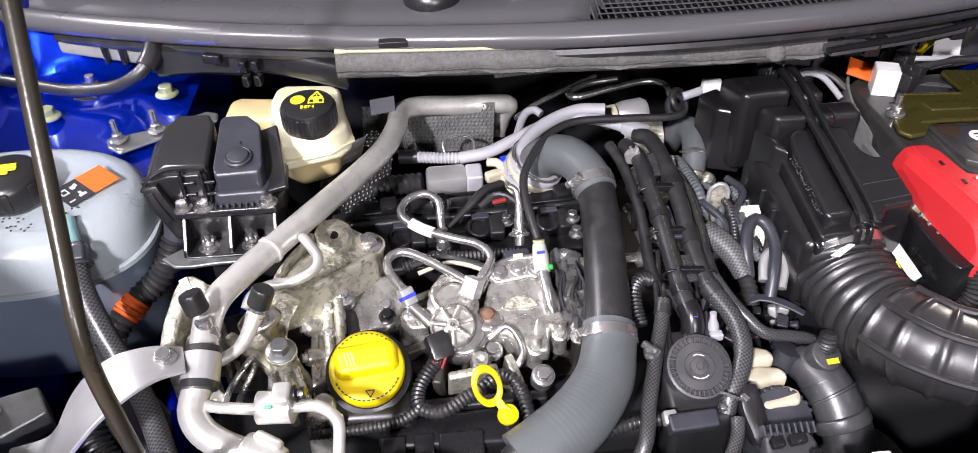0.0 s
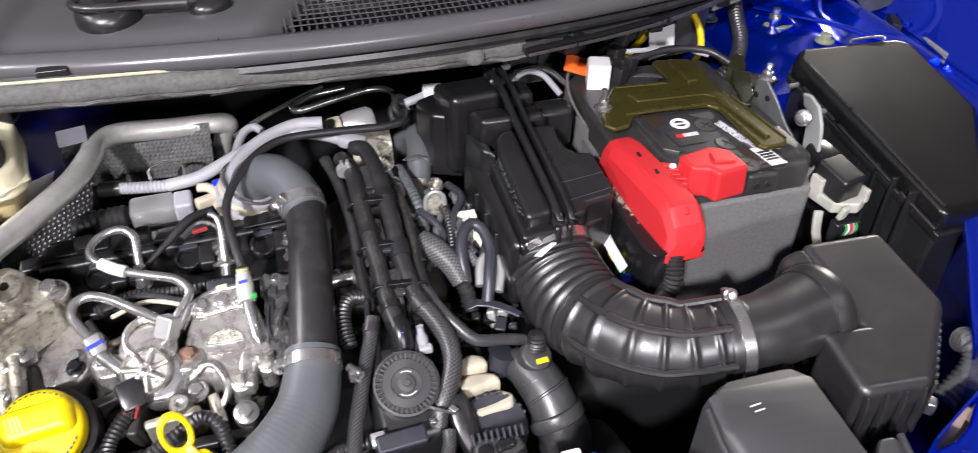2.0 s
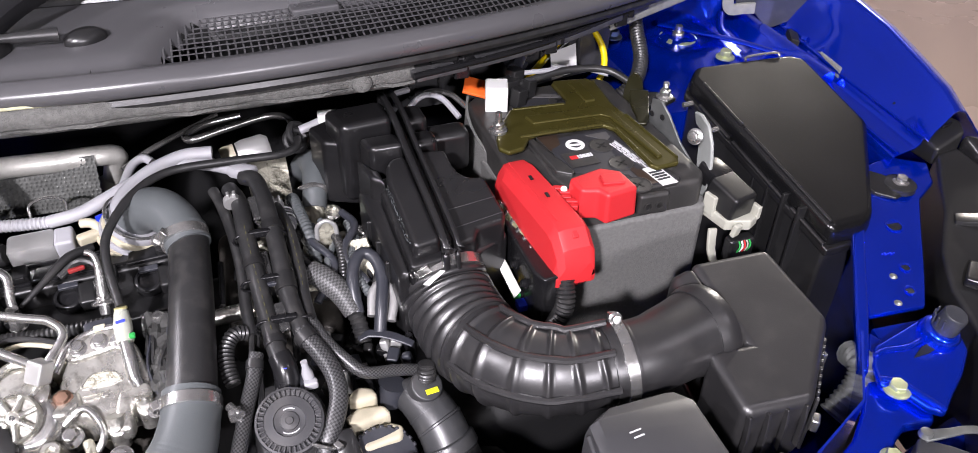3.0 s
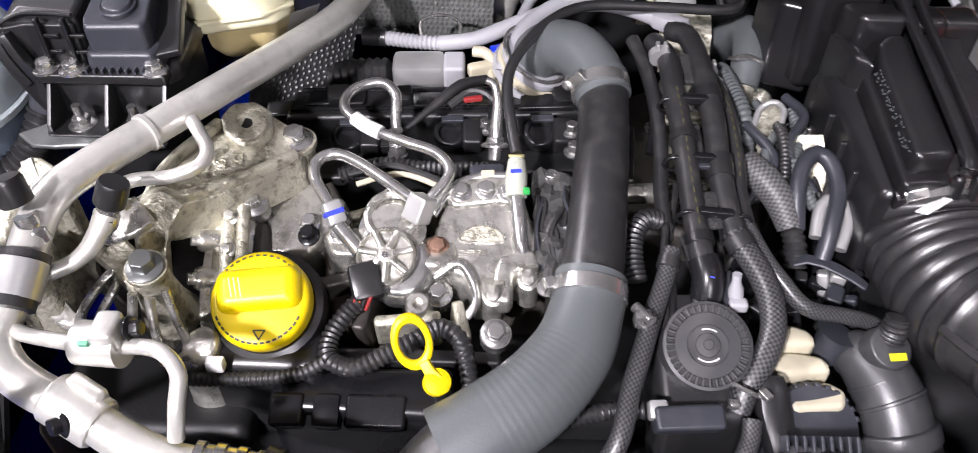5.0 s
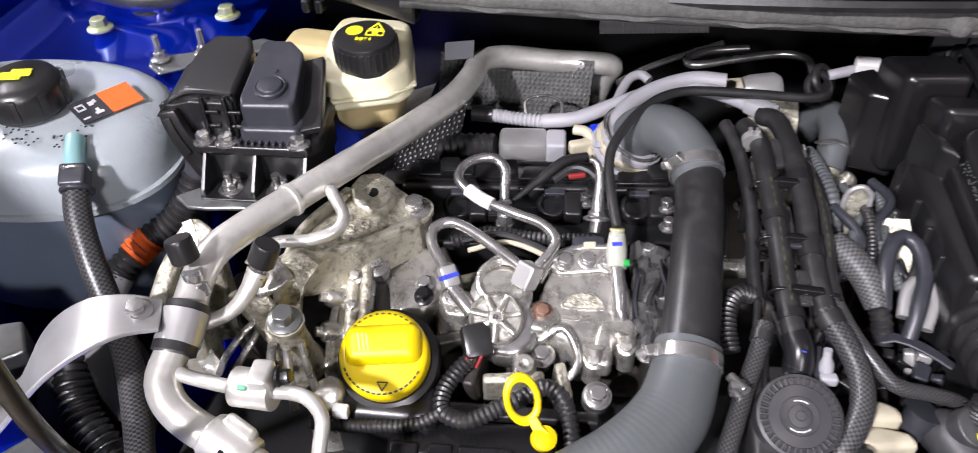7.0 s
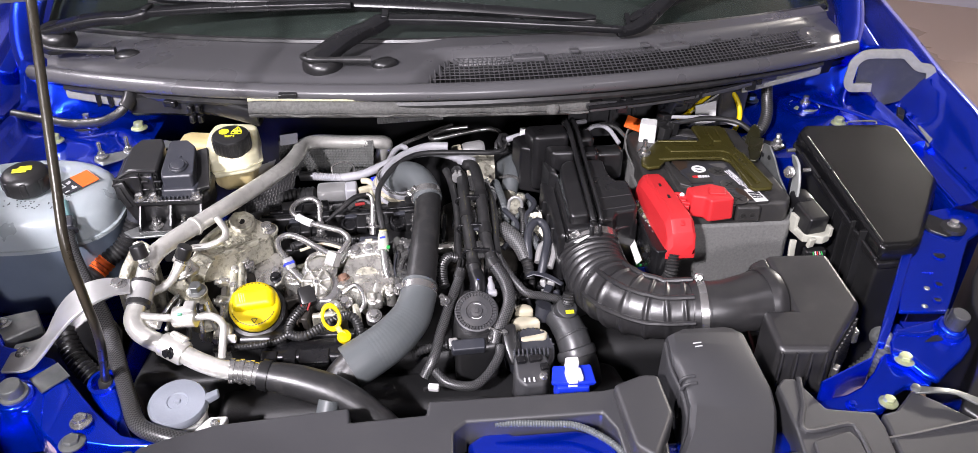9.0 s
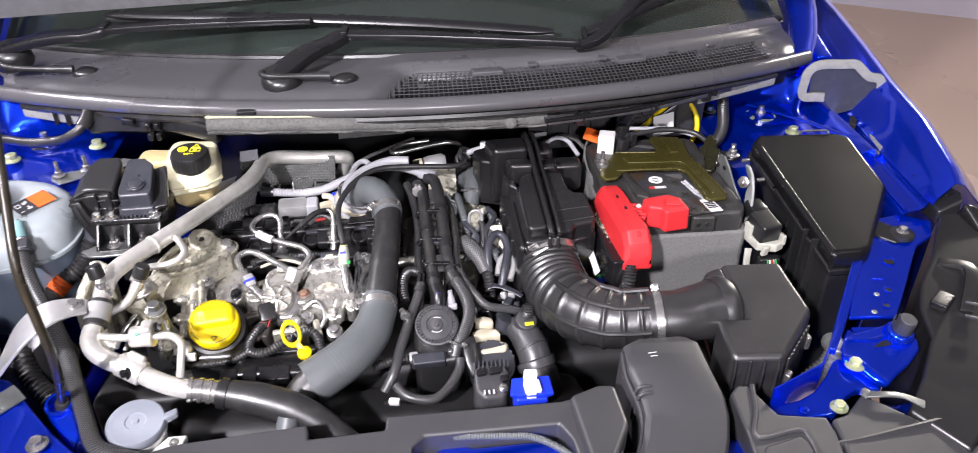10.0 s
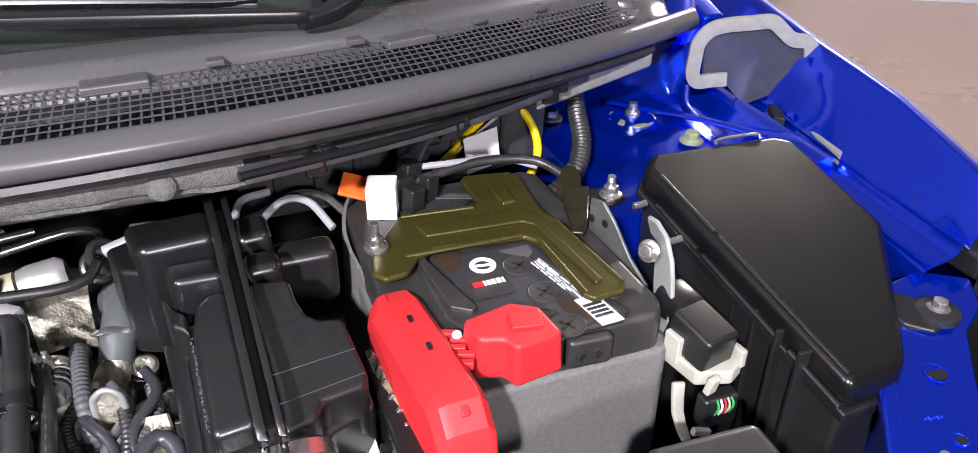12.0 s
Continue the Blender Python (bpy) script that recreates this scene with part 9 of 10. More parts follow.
coolant_tank()
cl = thing("braided_hose", (-0.43, -0.51, 0.86), "black braided coolant hose clipped to the tank's spout", "hose")
part("hose", tube([(-0.513, -0.350, 0.985), (-0.507, -0.372, 0.966), (-0.494, -0.394, 0.944), (-0.477, -0.416, 0.920), (-0.458, -0.442, 0.899), (-0.441, -0.475, 0.882), (-0.425, -0.508, 0.873), (-0.404, -0.552, 0.866), (-0.382, -0.592, 0.862), (-0.348, -0.608, 0.858), (-0.32, -0.61, 0.85)], 0.0098, 18, 0.006), BRAID, cl)
part("quick_clip", join(block((-0.512, -0.353, 0.986), (0.020, 0.018, 0.016), 0.003, (35, 0, 10)), ring((-0.509, -0.360, 0.979), (0.2, -0.8, -0.6), 0.0105, 0.0022)), SLATE, cl, "grey quick-release clip")
part("wire_spring", ring((-0.513, -0.349, 0.989), (0.2, -0.8, -0.6), 0.0095, 0.0015), STEEL, cl)
fl = thing("corrugated_hose", (-0.48, -0.33, 0.88), "black corrugated hose with an orange sleeve", "hose")
part("cuff", tube([(-0.445, -0.290, 0.972), (-0.447, -0.295, 0.958), (-0.450, -0.299, 0.948)], 0.0115, 16, 0.005), SLATE, fl)
part("upper_hose", tube([(-0.449, -0.298, 0.952), (-0.457, -0.306, 0.935), (-0.470, -0.317, 0.919), (-0.488, -0.332, 0.909), (-0.504, -0.350, 0.896), (-0.514, -0.366, 0.884)], 0.0118, 18, 0.0016, ribbed(0.0062, 0.10)), RUBBER, fl)
part("orange_sleeve", tube([(-0.486, -0.3305, 0.9105), (-0.492, -0.336, 0.906), (-0.498, -0.343, 0.9015)], 0.0130, 20, 0.0016, ribbed(0.0062, 0.06)), ORANGE, fl, "orange ribbed marker sleeve")
part("pale_sleeve", tube([(-0.508, -0.356, 0.891), (-0.514, -0.370, 0.881), (-0.518, -0.388, 0.874)], 0.0128, 18, 0.004), CONDUIT, fl, "pale grey sleeve")
part("lower_hose", tube([(-0.518, -0.386, 0.874), (-0.519, -0.41, 0.870), (-0.516, -0.433, 0.868), (-0.500, -0.460, 0.850), (-0.470, -0.485, 0.830), (-0.45, -0.51, 0.80)], 0.0128, 18, 0.0016, ribbed(0.0062, 0.10)), RUBBER, fl)


def relay_box():
    b = thing("relay_box", (-0.405, -0.25, 0.93), "black relay box with one black and one slate-grey lid", "relay box")
    top = slope((-0.444, -0.295, 1.026), (-0.36, -0.295, 1.026), (-0.44, -0.225, 1.040))
    part("tray", prism([(-0.462, -0.284), (-0.450, -0.300), (-0.352, -0.303), (-0.344, -0.292), (-0.350, -0.205), (-0.462, -0.205)], 0.975, 0.990, 0.003), BLACK, b)
    ll = part("black_lid", prism([(-0.441, -0.224), (-0.411, -0.225), (-0.405, -0.240), (-0.4045, -0.2945), (-0.424, -0.293), (-0.440, -0.293), (-0.456, -0.297), (-0.456, -0.262), (-0.452, -0.236)], 0.985, lambda x, y: top(x, y) - max(0, -0.441 - x) * 0.45, 0.004, 0.0, 4), BLACK, b)
    part("lid_shoulder", prism([(-0.462, -0.246), (-0.452, -0.232), (-0.452, -0.297), (-0.463, -0.302)], 0.985, lambda x, y: top(x, y) - 0.012, 0.004), BLACK, ll)
    part("lid_welt", tube([(-0.462, -0.304, 1.010), (-0.454, -0.3005, 1.0205), (-0.441, -0.2955, 1.0262), (-0.424, -0.2950, 1.0268), (-0.405, -0.2965, 1.0262)], 0.0016, 8, 0.004), LID, ll)
    part("front_apron", prism([(-0.462, -0.302), (-0.452, -0.303), (-0.440, -0.297), (-0.406, -0.298), (-0.406, -0.290), (-0.456, -0.290)], 0.988, 1.020, 0.002), BLACK, ll)
    for x in (-0.4275, -0.4100):
        part("latch", join(block((x, -0.3000, 1.010), (0.0028, 0.005, 0.032), 0.001), block((x + 0.005, -0.2995, 1.013), (0.012, 0.003, 0.003), 0.001), block((x + 0.005, -0.2995, 1.001), (0.011, 0.003, 0.003), 0.001)), BLACK_SHEEN, ll)
    part("side_hook", strip([(-0.4535, -0.304, 1.016), (-0.4490, -0.306, 1.000), (-0.4420, -0.305, 0.978), (-0.4370, -0.304, 0.960)], [0.014, 0.016, 0.016, 0.012], 0.010, (0, -1, 0.2), 0.002), BLACK, b)
    part("cable_mouth", strip([(-0.4535, -0.3095, 1.012), (-0.4490, -0.3120, 0.998), (-0.4430, -0.311, 0.982)], [0.006] * 3, 0.003, (0, -1, 0.2), 0.001), DARK, b)
    gl = part("grey_lid", prism([(-0.4015, -0.232), (-0.398, -0.227), (-0.377, -0.227), (-0.364, -0.241), (-0.3575, -0.292), (-0.360, -0.2995), (-0.3985, -0.3005), (-0.4005, -0.292)], 0.992, lambda x, y: top(x, y) - 0.002 - max(0, -0.290 - y) * 0.3, 0.0045, 0.0, 4), SLATE, b)
    part("lid_skirt", prism([(-0.4045, -0.228), (-0.362, -0.226), (-0.352, -0.292), (-0.356, -0.3045), (-0.4005, -0.3055), (-0.4045, -0.300)], 0.988, slope((-0.40, -0.303, 1.002), (-0.36, -0.303, 1.002), (-0.40, -0.23, 1.012)), 0.003, 0.002, 3), SLATE, gl)
    part("side_rail", strip([(-0.3475, -0.298, 0.998), (-0.3520, -0.270, 1.010), (-0.3600, -0.232, 1.022)], [0.006] * 3, 0.018, (1, 0, 0.2), 0.001), BLACK, b)
    zb = top(-0.3790, -0.2830) - 0.002
    part("button", turned([(0.0122, -0.002), (0.0122, 0.0010), (0.0112, 0.0018), (0.0100, 0.0010), (0.0095, 0.0030), (0.0085, 0.0038), (0, 0.0038)], (-0.3790, -0.2830, zb), (0, -0.2, 1), 32), SLATE, gl)
    part("dimple", turned([(0.0022, 0), (0.0016, 0.0012), (0, 0.0012)], (-0.3800, -0.264, top(-0.38, -0.264) - 0.0022), (0, -0.2, 1), 12), SLATE, gl)
    for x, y, z in ((-0.432, -0.3035, 0.990), (-0.4135, -0.3045, 0.990), (-0.3575, -0.3035, 0.990)):
        bolt((x, y, z), 0.0062, 0.006, parent=b)
    part("bolt_ledge", prism([(-0.441, -0.298), (-0.349, -0.298), (-0.349, -0.311), (-0.438, -0.311)], 0.982, 0.990, 0.002), BLACK, b)
    for k in range(8):
        part("comb", block((-0.402 + 0.0054 * k, -0.3065, 0.9905), (0.0020, 0.006, 0.005), 0.0005), SLATE, b)
    part("front_wall", prism([(-0.434, -0.300), (-0.354, -0.300), (-0.352, -0.23), (-0.434, -0.23)], 0.945, 0.980, 0.002), BLACK, b)
    for x in (-0.433, -0.393, -0.353):
        part("web", prism([(x - 0.0015, -0.300), (x + 0.0015, -0.300), (x + 0.0015, -0.325), (x - 0.0015, -0.325)], 0.951, slope((x, -0.300, 0.988), (x + 0.01, -0.300, 0.988), (x, -0.325, 0.958)), 0.0004), BLACK, b)
    part("ledge", prism([(-0.434, -0.328), (-0.354, -0.328), (-0.354, -0.294), (-0.434, -0.294)], 0.946, 0.9525, 0.001), BLACK, b)
    base = part("steel_foot", strip([(-0.446, -0.322, 0.953), (-0.438, -0.331, 0.949), (-0.404, -0.3315, 0.949), (-0.352, -0.331, 0.949)], [0.022, 0.014, 0.008, 0.008], 0.004), GALV, b, "grey steel foot")
    for x in (-0.4150, -0.3765):
        bolt((x, -0.3150, 0.9525), 0.0066, 0.006, parent=base, stud=0.016)
    part("column", block((-0.395, -0.25, 0.91), (0.07, 0.07, 0.08), 0.004), DARK, b)


relay_box()
sp = thing("stud_plate", (-0.49, -0.16, 0.975), "grey pressed steel plate with two studs on the tower", "bracket")
part("plate", prism([(-0.534, -0.174), (-0.529, -0.190), (-0.514, -0.203), (-0.486, -0.184), (-0.429, -0.150), (-0.430, -0.136), (-0.443, -0.130), (-0.491, -0.160)], 0.986, 0.990, 0.002), GALV, sp)
for p in ((-0.519, -0.183, 0.993), (-0.485, -0.168, 0.993)):
    bolt(p, 0.006, 0.006, parent=sp, stud=0.022, material=STEEL)


def brake_reservoir():
    r = thing("brake_reservoir", (-0.325, -0.17, 0.93), "cream translucent brake fluid reservoir with a black cap", "reservoir")
    part("tank", prism([(-0.372, -0.150), (-0.368, -0.128), (-0.358, -0.122), (-0.308, -0.126), (-0.299, -0.134), (-0.290, -0.184), (-0.287, -0.206), (-0.296, -0.220), (-0.306, -0.224), (-0.346, -0.238), (-0.360, -0.232), (-0.368, -0.205)], 0.977, slope((-0.36, -0.13, 1.012), (-0.30, -0.13, 1.012), (-0.33, -0.23, 1.006)), 0.011, 0.003, 4), CREAM, r)
    part("rear_lobe", prism([(-0.425, -0.150), (-0.424, -0.112), (-0.412, -0.103), (-0.366, -0.112), (-0.364, -0.160)], 0.965, 0.992, 0.010, 0.004, 3), YELLOWED, r, "yellowed rear lobe")
    part("seam", prism([(-0.374, -0.150), (-0.368, -0.126), (-0.302, -0.128), (-0.284, -0.206), (-0.304, -0.227), (-0.347, -0.241), (-0.363, -0.234), (-0.371, -0.205)], 0.987, 0.990, 0.001), CREAM, r)
    part("lower_lobe", prism([(-0.366, -0.150), (-0.300, -0.145), (-0.302, -0.205), (-0.340, -0.222), (-0.360, -0.205)], 0.945, 0.982, 0.010, 0.0, 3), YELLOWED, r, "yellowed lower chamber")
    at, way = Vector((-0.3250, -0.2005, 1.010)), Vector((0, -0.08, 1)).normalized()
    c = part("cap", turned([(0.026, -0.004), (0.0265, 0.0), (0.0265, 0.017), (0.0250, 0.0205), (0.020, 0.0218), (0, 0.022)], at, way, 48), BLACK, r, "black ribbed screw cap")
    for k in range(30):
        a = 2 * math.pi * k / 30
        part("grip_rib", aim(block((0.0262 * math.cos(a), 0.0262 * math.sin(a), 0.009), (0.0018, 0.0028, 0.017), 0.0006, (0, 0, math.degrees(a))), at, way), BLACK, c)
    tri = [(0.0085 + 0.0068 * math.cos(radians(a)), 0.0110 + 0.0068 * math.sin(radians(a)), 0.0222) for a in (90, 210, 330, 90)]
    part("warning_triangle", aim(join(*[tube([a, tuple((Vector(a) + Vector(b)) / 2), b], 0.0009, 6, 0.002) for a, b in zip(tri, tri[1:])], block((0.0085, 0.0105, 0.0222), (0.0012, 0.0045, 0.0006), 0)), at, way), YMARK, c, "yellow warning triangle")
    part("eye_mark", aim(turned([(0.0072, 0), (0.0072, 0.0006), (0, 0.0006)], (-0.0095, 0.0055, 0.0218), seg=14), at, way), YMARK, c, "yellow round pictogram")
    part("book_mark", aim(join(block((0.0085, -0.0010, 0.0221), (0.015, 0.0014, 0.0006), 0), block((0.0085, 0.0056, 0.0221), (0.015, 0.0012, 0.0006), 0), block((0.0015, 0.0023, 0.0221), (0.0014, 0.0078, 0.0006), 0), block((0.0155, 0.0023, 0.0221), (0.0014, 0.0078, 0.0006), 0), block((0.0085, 0.0023, 0.0221), (0.005, 0.0036, 0.0006), 0)), at, way), YMARK, c)
    part("cap_words", words_on("DOT 4", at + way * 0.0220 + Vector((0.001, -0.0090, 0.0004)), (1, 0, 0), (0, 1, 0.08), 0.0046), YMARK, c)


brake_reservoir()

# air-conditioning line
ac = thing("air_conditioning_pipe", (-0.36, -0.51, 0.88), "thick bent aluminium air-conditioning pipe crossing the bay", "pipe")
part("pipe", tube([(-0.129, -0.052, 0.896), (-0.122, -0.054, 0.918), (-0.116, -0.063, 0.936), (-0.135, -0.070, 0.943), (-0.175, -0.076, 0.947), (-0.222, -0.090, 0.957), (-0.242, -0.115, 0.963), (-0.245, -0.145, 0.966), (-0.256, -0.190, 0.969), (-0.280, -0.238, 0.971), (-0.323, -0.304, 0.972), (-0.352, -0.348, 0.972), (-0.374, -0.381, 0.972), (-0.388, -0.404, 0.970), (-0.394, -0.422, 0.964), (-0.3955, -0.440, 0.956), (-0.396, -0.459, 0.947), (-0.399, -0.474, 0.940), (-0.401, -0.489, 0.932), (-0.393, -0.501, 0.924), (-0.376, -0.511, 0.918), (-0.350, -0.520, 0.911), (-0.325, -0.531, 0.902), (-0.300, -0.539, 0.895), (-0.275, -0.541, 0.889)], 0.0112, 22, 0.005), ALU, ac)
part("collar", turned([(0.0112, 0), (0.0128, 0.0005), (0.0128, 0.0035), (0.0112, 0.004)], (-0.3515, -0.3475, 0.972), (-0.53, -0.82, 0.0), 28), ALU, ac)
part("hook_end", turned([(0.0115, 0), (0.013, 0.004), (0.013, 0.012), (0.010, 0.014), (0, 0.014)], (-0.130, -0.050, 0.902), (-0.2, -0.3, -0.9), 22), ALU, ac)
part("joint_block", join(turned([(0.0135, -0.016), (0.0148, -0.014), (0.0148, 0.014), (0.0135, 0.016)], (-0.350, -0.520, 0.911), (0.88, -0.38, -0.3), 28), block((-0.345, -0.513, 0.917), (0.024, 0.012, 0.018), 0.004, (0, 15, -25))), ALU, ac, "machined joint block")
bolt((-0.352, -0.531, 0.915), 0.0055, 0.006, (-0.5, -0.6, 0.3), BLACK_SHEEN, ac)
part("ferrule", tube([(-0.285, -0.541, 0.891), (-0.268, -0.541, 0.888), (-0.250, -0.542, 0.884)], 0.0142, 24, 0.0009, lambda s: 1 + 0.05 * (1 if math.sin(2 * math.pi * s / 0.011) > 0 else -1)), STEEL, ac, "crimped steel ferrule")
part("flexible_hose", tube([(-0.252, -0.542, 0.8845), (-0.232, -0.545, 0.881), (-0.205, -0.550, 0.876), (-0.166, -0.560, 0.866), (-0.128, -0.576, 0.850), (-0.095, -0.592, 0.828), (-0.07, -0.60, 0.79)], [0.0150, 0.0175, 0.0200, 0.0205, 0.0180, 0.0140, 0.013], 24, 0.008), RUBBER, ac, "black rubber flexible hose")
part("hose_collar", tube([(-0.2495, -0.5420, 0.884), (-0.245, -0.5428, 0.883), (-0.240, -0.5435, 0.882)], 0.0185, 24, 0.004), BLACK, ac, "black hose collar")
part("second_hose", tube([(-0.168, -0.575, 0.868), (-0.172, -0.590, 0.850), (-0.170, -0.60, 0.82)], 0.013, 18, 0.006), HOSE_GREY, ac)
ac2 = thing("thin_pipe", (-0.34, -0.49, 0.92), "thin bent aluminium refrigerant pipe with service ports", "pipe")
part("pipe", tube([(-0.326, -0.336, 0.972), (-0.323, -0.343, 0.976), (-0.317, -0.351, 0.973), (-0.312, -0.358, 0.966), (-0.316, -0.367, 0.960), (-0.333, -0.375, 0.957), (-0.354, -0.379, 0.957), (-0.366, -0.388, 0.956), (-0.371, -0.398, 0.950)], 0.0046, 14, 0.003), ALU, ac2)
part("lower_pipe", tube([(-0.359, -0.412, 0.958), (-0.364, -0.420, 0.950), (-0.370, -0.430, 0.943), (-0.378, -0.438, 0.940), (-0.390, -0.446, 0.939)], [0.008, 0.0062, 0.0055, 0.005, 0.005], 14, 0.003), ALU, ac2)
part("front_pipe", tube([(-0.400, -0.478, 0.935), (-0.388, -0.486, 0.935), (-0.365, -0.491, 0.935), (-0.337, -0.496, 0.937), (-0.314, -0.497, 0.939), (-0.300, -0.502, 0.940), (-0.290, -0.512, 0.936), (-0.290, -0.524, 0.925), (-0.293, -0.532, 0.905)], 0.0046, 14, 0.003), ALU, ac2)
part("joint_block", join(turned([(0.0125, -0.014), (0.0125, 0.012)], (-0.336, -0.495, 0.938), (1, -0.1, 0.05), 22), block((-0.331, -0.494, 0.947), (0.014, 0.020, 0.016), 0.003)), ALU, ac2)
bolt((-0.321, -0.490, 0.945), 0.005, 0.006, (1, 0, 0.2), BLACK_SHEEN, ac2)
part("green_dab", block((-0.340, -0.5035, 0.9485), (0.006, 0.003, 0.004), 0.001, (20, 0, 0)), shader("green_paint_dab", (0.12, 0.35, 0.22), 0.5), ac2)
for base, tip in (((-0.392, -0.434, 0.962), (-0.399, -0.427, 0.990)), ((-0.360, -0.413, 0.956), (-0.352, -0.409, 0.974))):
    a, b = Vector(base), Vector(tip)
    w = (b - a).normalized()
    part("service_port", turned([(0.0078, -0.006), (0.0078, 0.002), (0.006, 0.004), (0.0068, 0.006), (0.0068, 0.012)], a, w, 20), STEEL, ac2)
    part("dust_cap", turned([(0.0088, -0.010), (0.0095, -0.009), (0.0095, 0.004), (0.0085, 0.0065), (0, 0.0068)], b, w, 24), BLACK, ac2, "black ribbed dust cap")
br = thing("pipe_bracket", (-0.46, -0.48, 0.93), "silver curved steel bracket holding the pipe", "bracket")
part("arm", strip([(-0.405, -0.462, 0.9620), (-0.425, -0.468, 0.9665), (-0.447, -0.476, 0.964), (-0.468, -0.484, 0.953), (-0.486, -0.490, 0.936), (-0.502, -0.494, 0.916), (-0.516, -0.496, 0.899), (-0.530, -0.497, 0.891), (-0.555, -0.498, 0.889)], [0.026, 0.036, 0.048, 0.054, 0.058, 0.060, 0.060, 0.056, 0.048], 0.004, bevel=0.001, step=0.006), SHEET, br)
part("band", turned([(0.0125, -0.011), (0.0148, -0.011), (0.0148, 0.011), (0.0125, 0.011)], (-0.3962, -0.4595, 0.9487), (0.05, 0.87, 0.48), 30), SHEET, br)
for q in ((-0.3957, -0.447, 0.954), (-0.3970, -0.472, 0.943)):
    part("rubber_ring", turned([(0.0115, -0.004), (0.0142, -0.003), (0.0142, 0.003), (0.0115, 0.004)], q, (0.05, 0.87, 0.48), 24), RUBBER, br)
bolt((-0.4185, -0.4635, 0.9665), 0.0068, 0.006, (0, -0.1, 1), parent=br)
bolt((-0.540, -0.492, 0.8915), 0.006, 0.005, (0, -0.1, 1), parent=br, material=STEEL)

mt = thing("engine_mount", (-0.36, -0.38, 0.82), "weathered cast aluminium engine mount with ribbed arms", "engine mount")
armtop = slope((-0.362, -0.349, 0.944), (-0.291, -0.286, 0.941), (-0.293, -0.330, 0.929))
ARM = [(-0.356, -0.377), (-0.354, -0.360), (-0.348, -0.340), (-0.334, -0.315), (-0.325, -0.295), (-0.306, -0.279), (-0.291, -0.281), (-0.277, -0.287), (-0.266, -0.298), (-0.267, -0.310), (-0.295, -0.337), (-0.320, -0.357), (-0.342, -0.372)]
arm = part("arm", prism(ARM, lambda x, y: armtop(x, y) - 0.036, lambda x, y: armtop(x, y) - 0.004, 0.003), CAST, mt)
part("front_rim", strip([(x, y, armtop(x, y) - 0.001) for x, y in ((-0.270, -0.311), (-0.295, -0.334), (-0.320, -0.354), (-0.342, -0.369), (-0.354, -0.375))], [0.007] * 5, 0.008, bevel=0.002, step=0.006), CAST, arm)
part("rear_rim", strip([(x, y, armtop(x, y) - 0.001) for x, y in ((-0.355, -0.372), (-0.352, -0.352), (-0.344, -0.333), (-0.331, -0.312), (-0.324, -0.300))], [0.007] * 5, 0.008, bevel=0.002, step=0.006), CAST, arm)
part("middle_rib", strip([(x, y, armtop(x, y) - 0.002) for x, y in ((-0.345, -0.352), (-0.330, -0.335), (-0.318, -0.322))], [0.004] * 3, 0.006, bevel=0.0015, step=0.006), CAST, arm)
part("boss_pad", prism([(-0.324, -0.300), (-0.318, -0.286), (-0.303, -0.279), (-0.291, -0.284), (-0.288, -0.298), (-0.293, -0.311), (-0.306, -0.318), (-0.318, -0.313)], 0.915, lambda x, y: armtop(x, y) + 0.004, 0.003), CAST, arm)
part("boss_ring", turned([(0.0145, 0), (0.0145, 0.003), (0.0130, 0.0042), (0.0048, 0.0042), (0.0044, 0.0), (0, 0.0)], (-0.3055, -0.3005, 0.9415), (0.0, -0.22, 1), 30), CAST, arm)
part("boss_hole", turned([(0.0044, 0), (0.0044, 0.0010), (0, 0.0010)], (-0.3055, -0.3005, 0.9448), (0, -0.22, 1), 18), DARK, arm, "dark drilled hole")
for x, y in ((-0.328, -0.3365), (-0.318, -0.3305), (-0.308, -0.3235)):
    z = armtop(x, y) - 0.0035
    part("raised_letter", join(ring((x, y, z), (0, -0.25, 1), 0.0030, 0.0009, 12), block((x + 0.002, y - 0.002, z), (0.0016, 0.006, 0.0018), 0.0004, (0, 0, 35))), CAST, arm, "raised illegible casting mark")
rnd = random.Random(15)
part("rough_skin", join(*[turned([(rnd.uniform(0.0016, 0.0034), -0.001), (0.0012, 0.0007), (0, 0.0009)], (x, y, armtop(x, y) - 0.0040), (0, -0.2, 1), 7) for x, y in [(-0.337 + 0.050 * u + rnd.uniform(-0.004, 0.004), -0.350 + 0.034 * u + rnd.uniform(-0.013, 0.011)) for u in [k / 60 for k in range(60)]]]), CAST, arm, "pitted casting skin")
part("column", turned([(0.0125, -0.06), (0.0125, -0.006), (0.0150, -0.004), (0.0150, 0.0), (0, 0.0)], (-0.2745, -0.2945, 0.926), (0, -0.1, 1), 26), CAST, mt)
bolt((-0.2745, -0.2945, 0.926), 0.0088, 0.009, (0, -0.1, 1), parent=mt, material=STEEL)
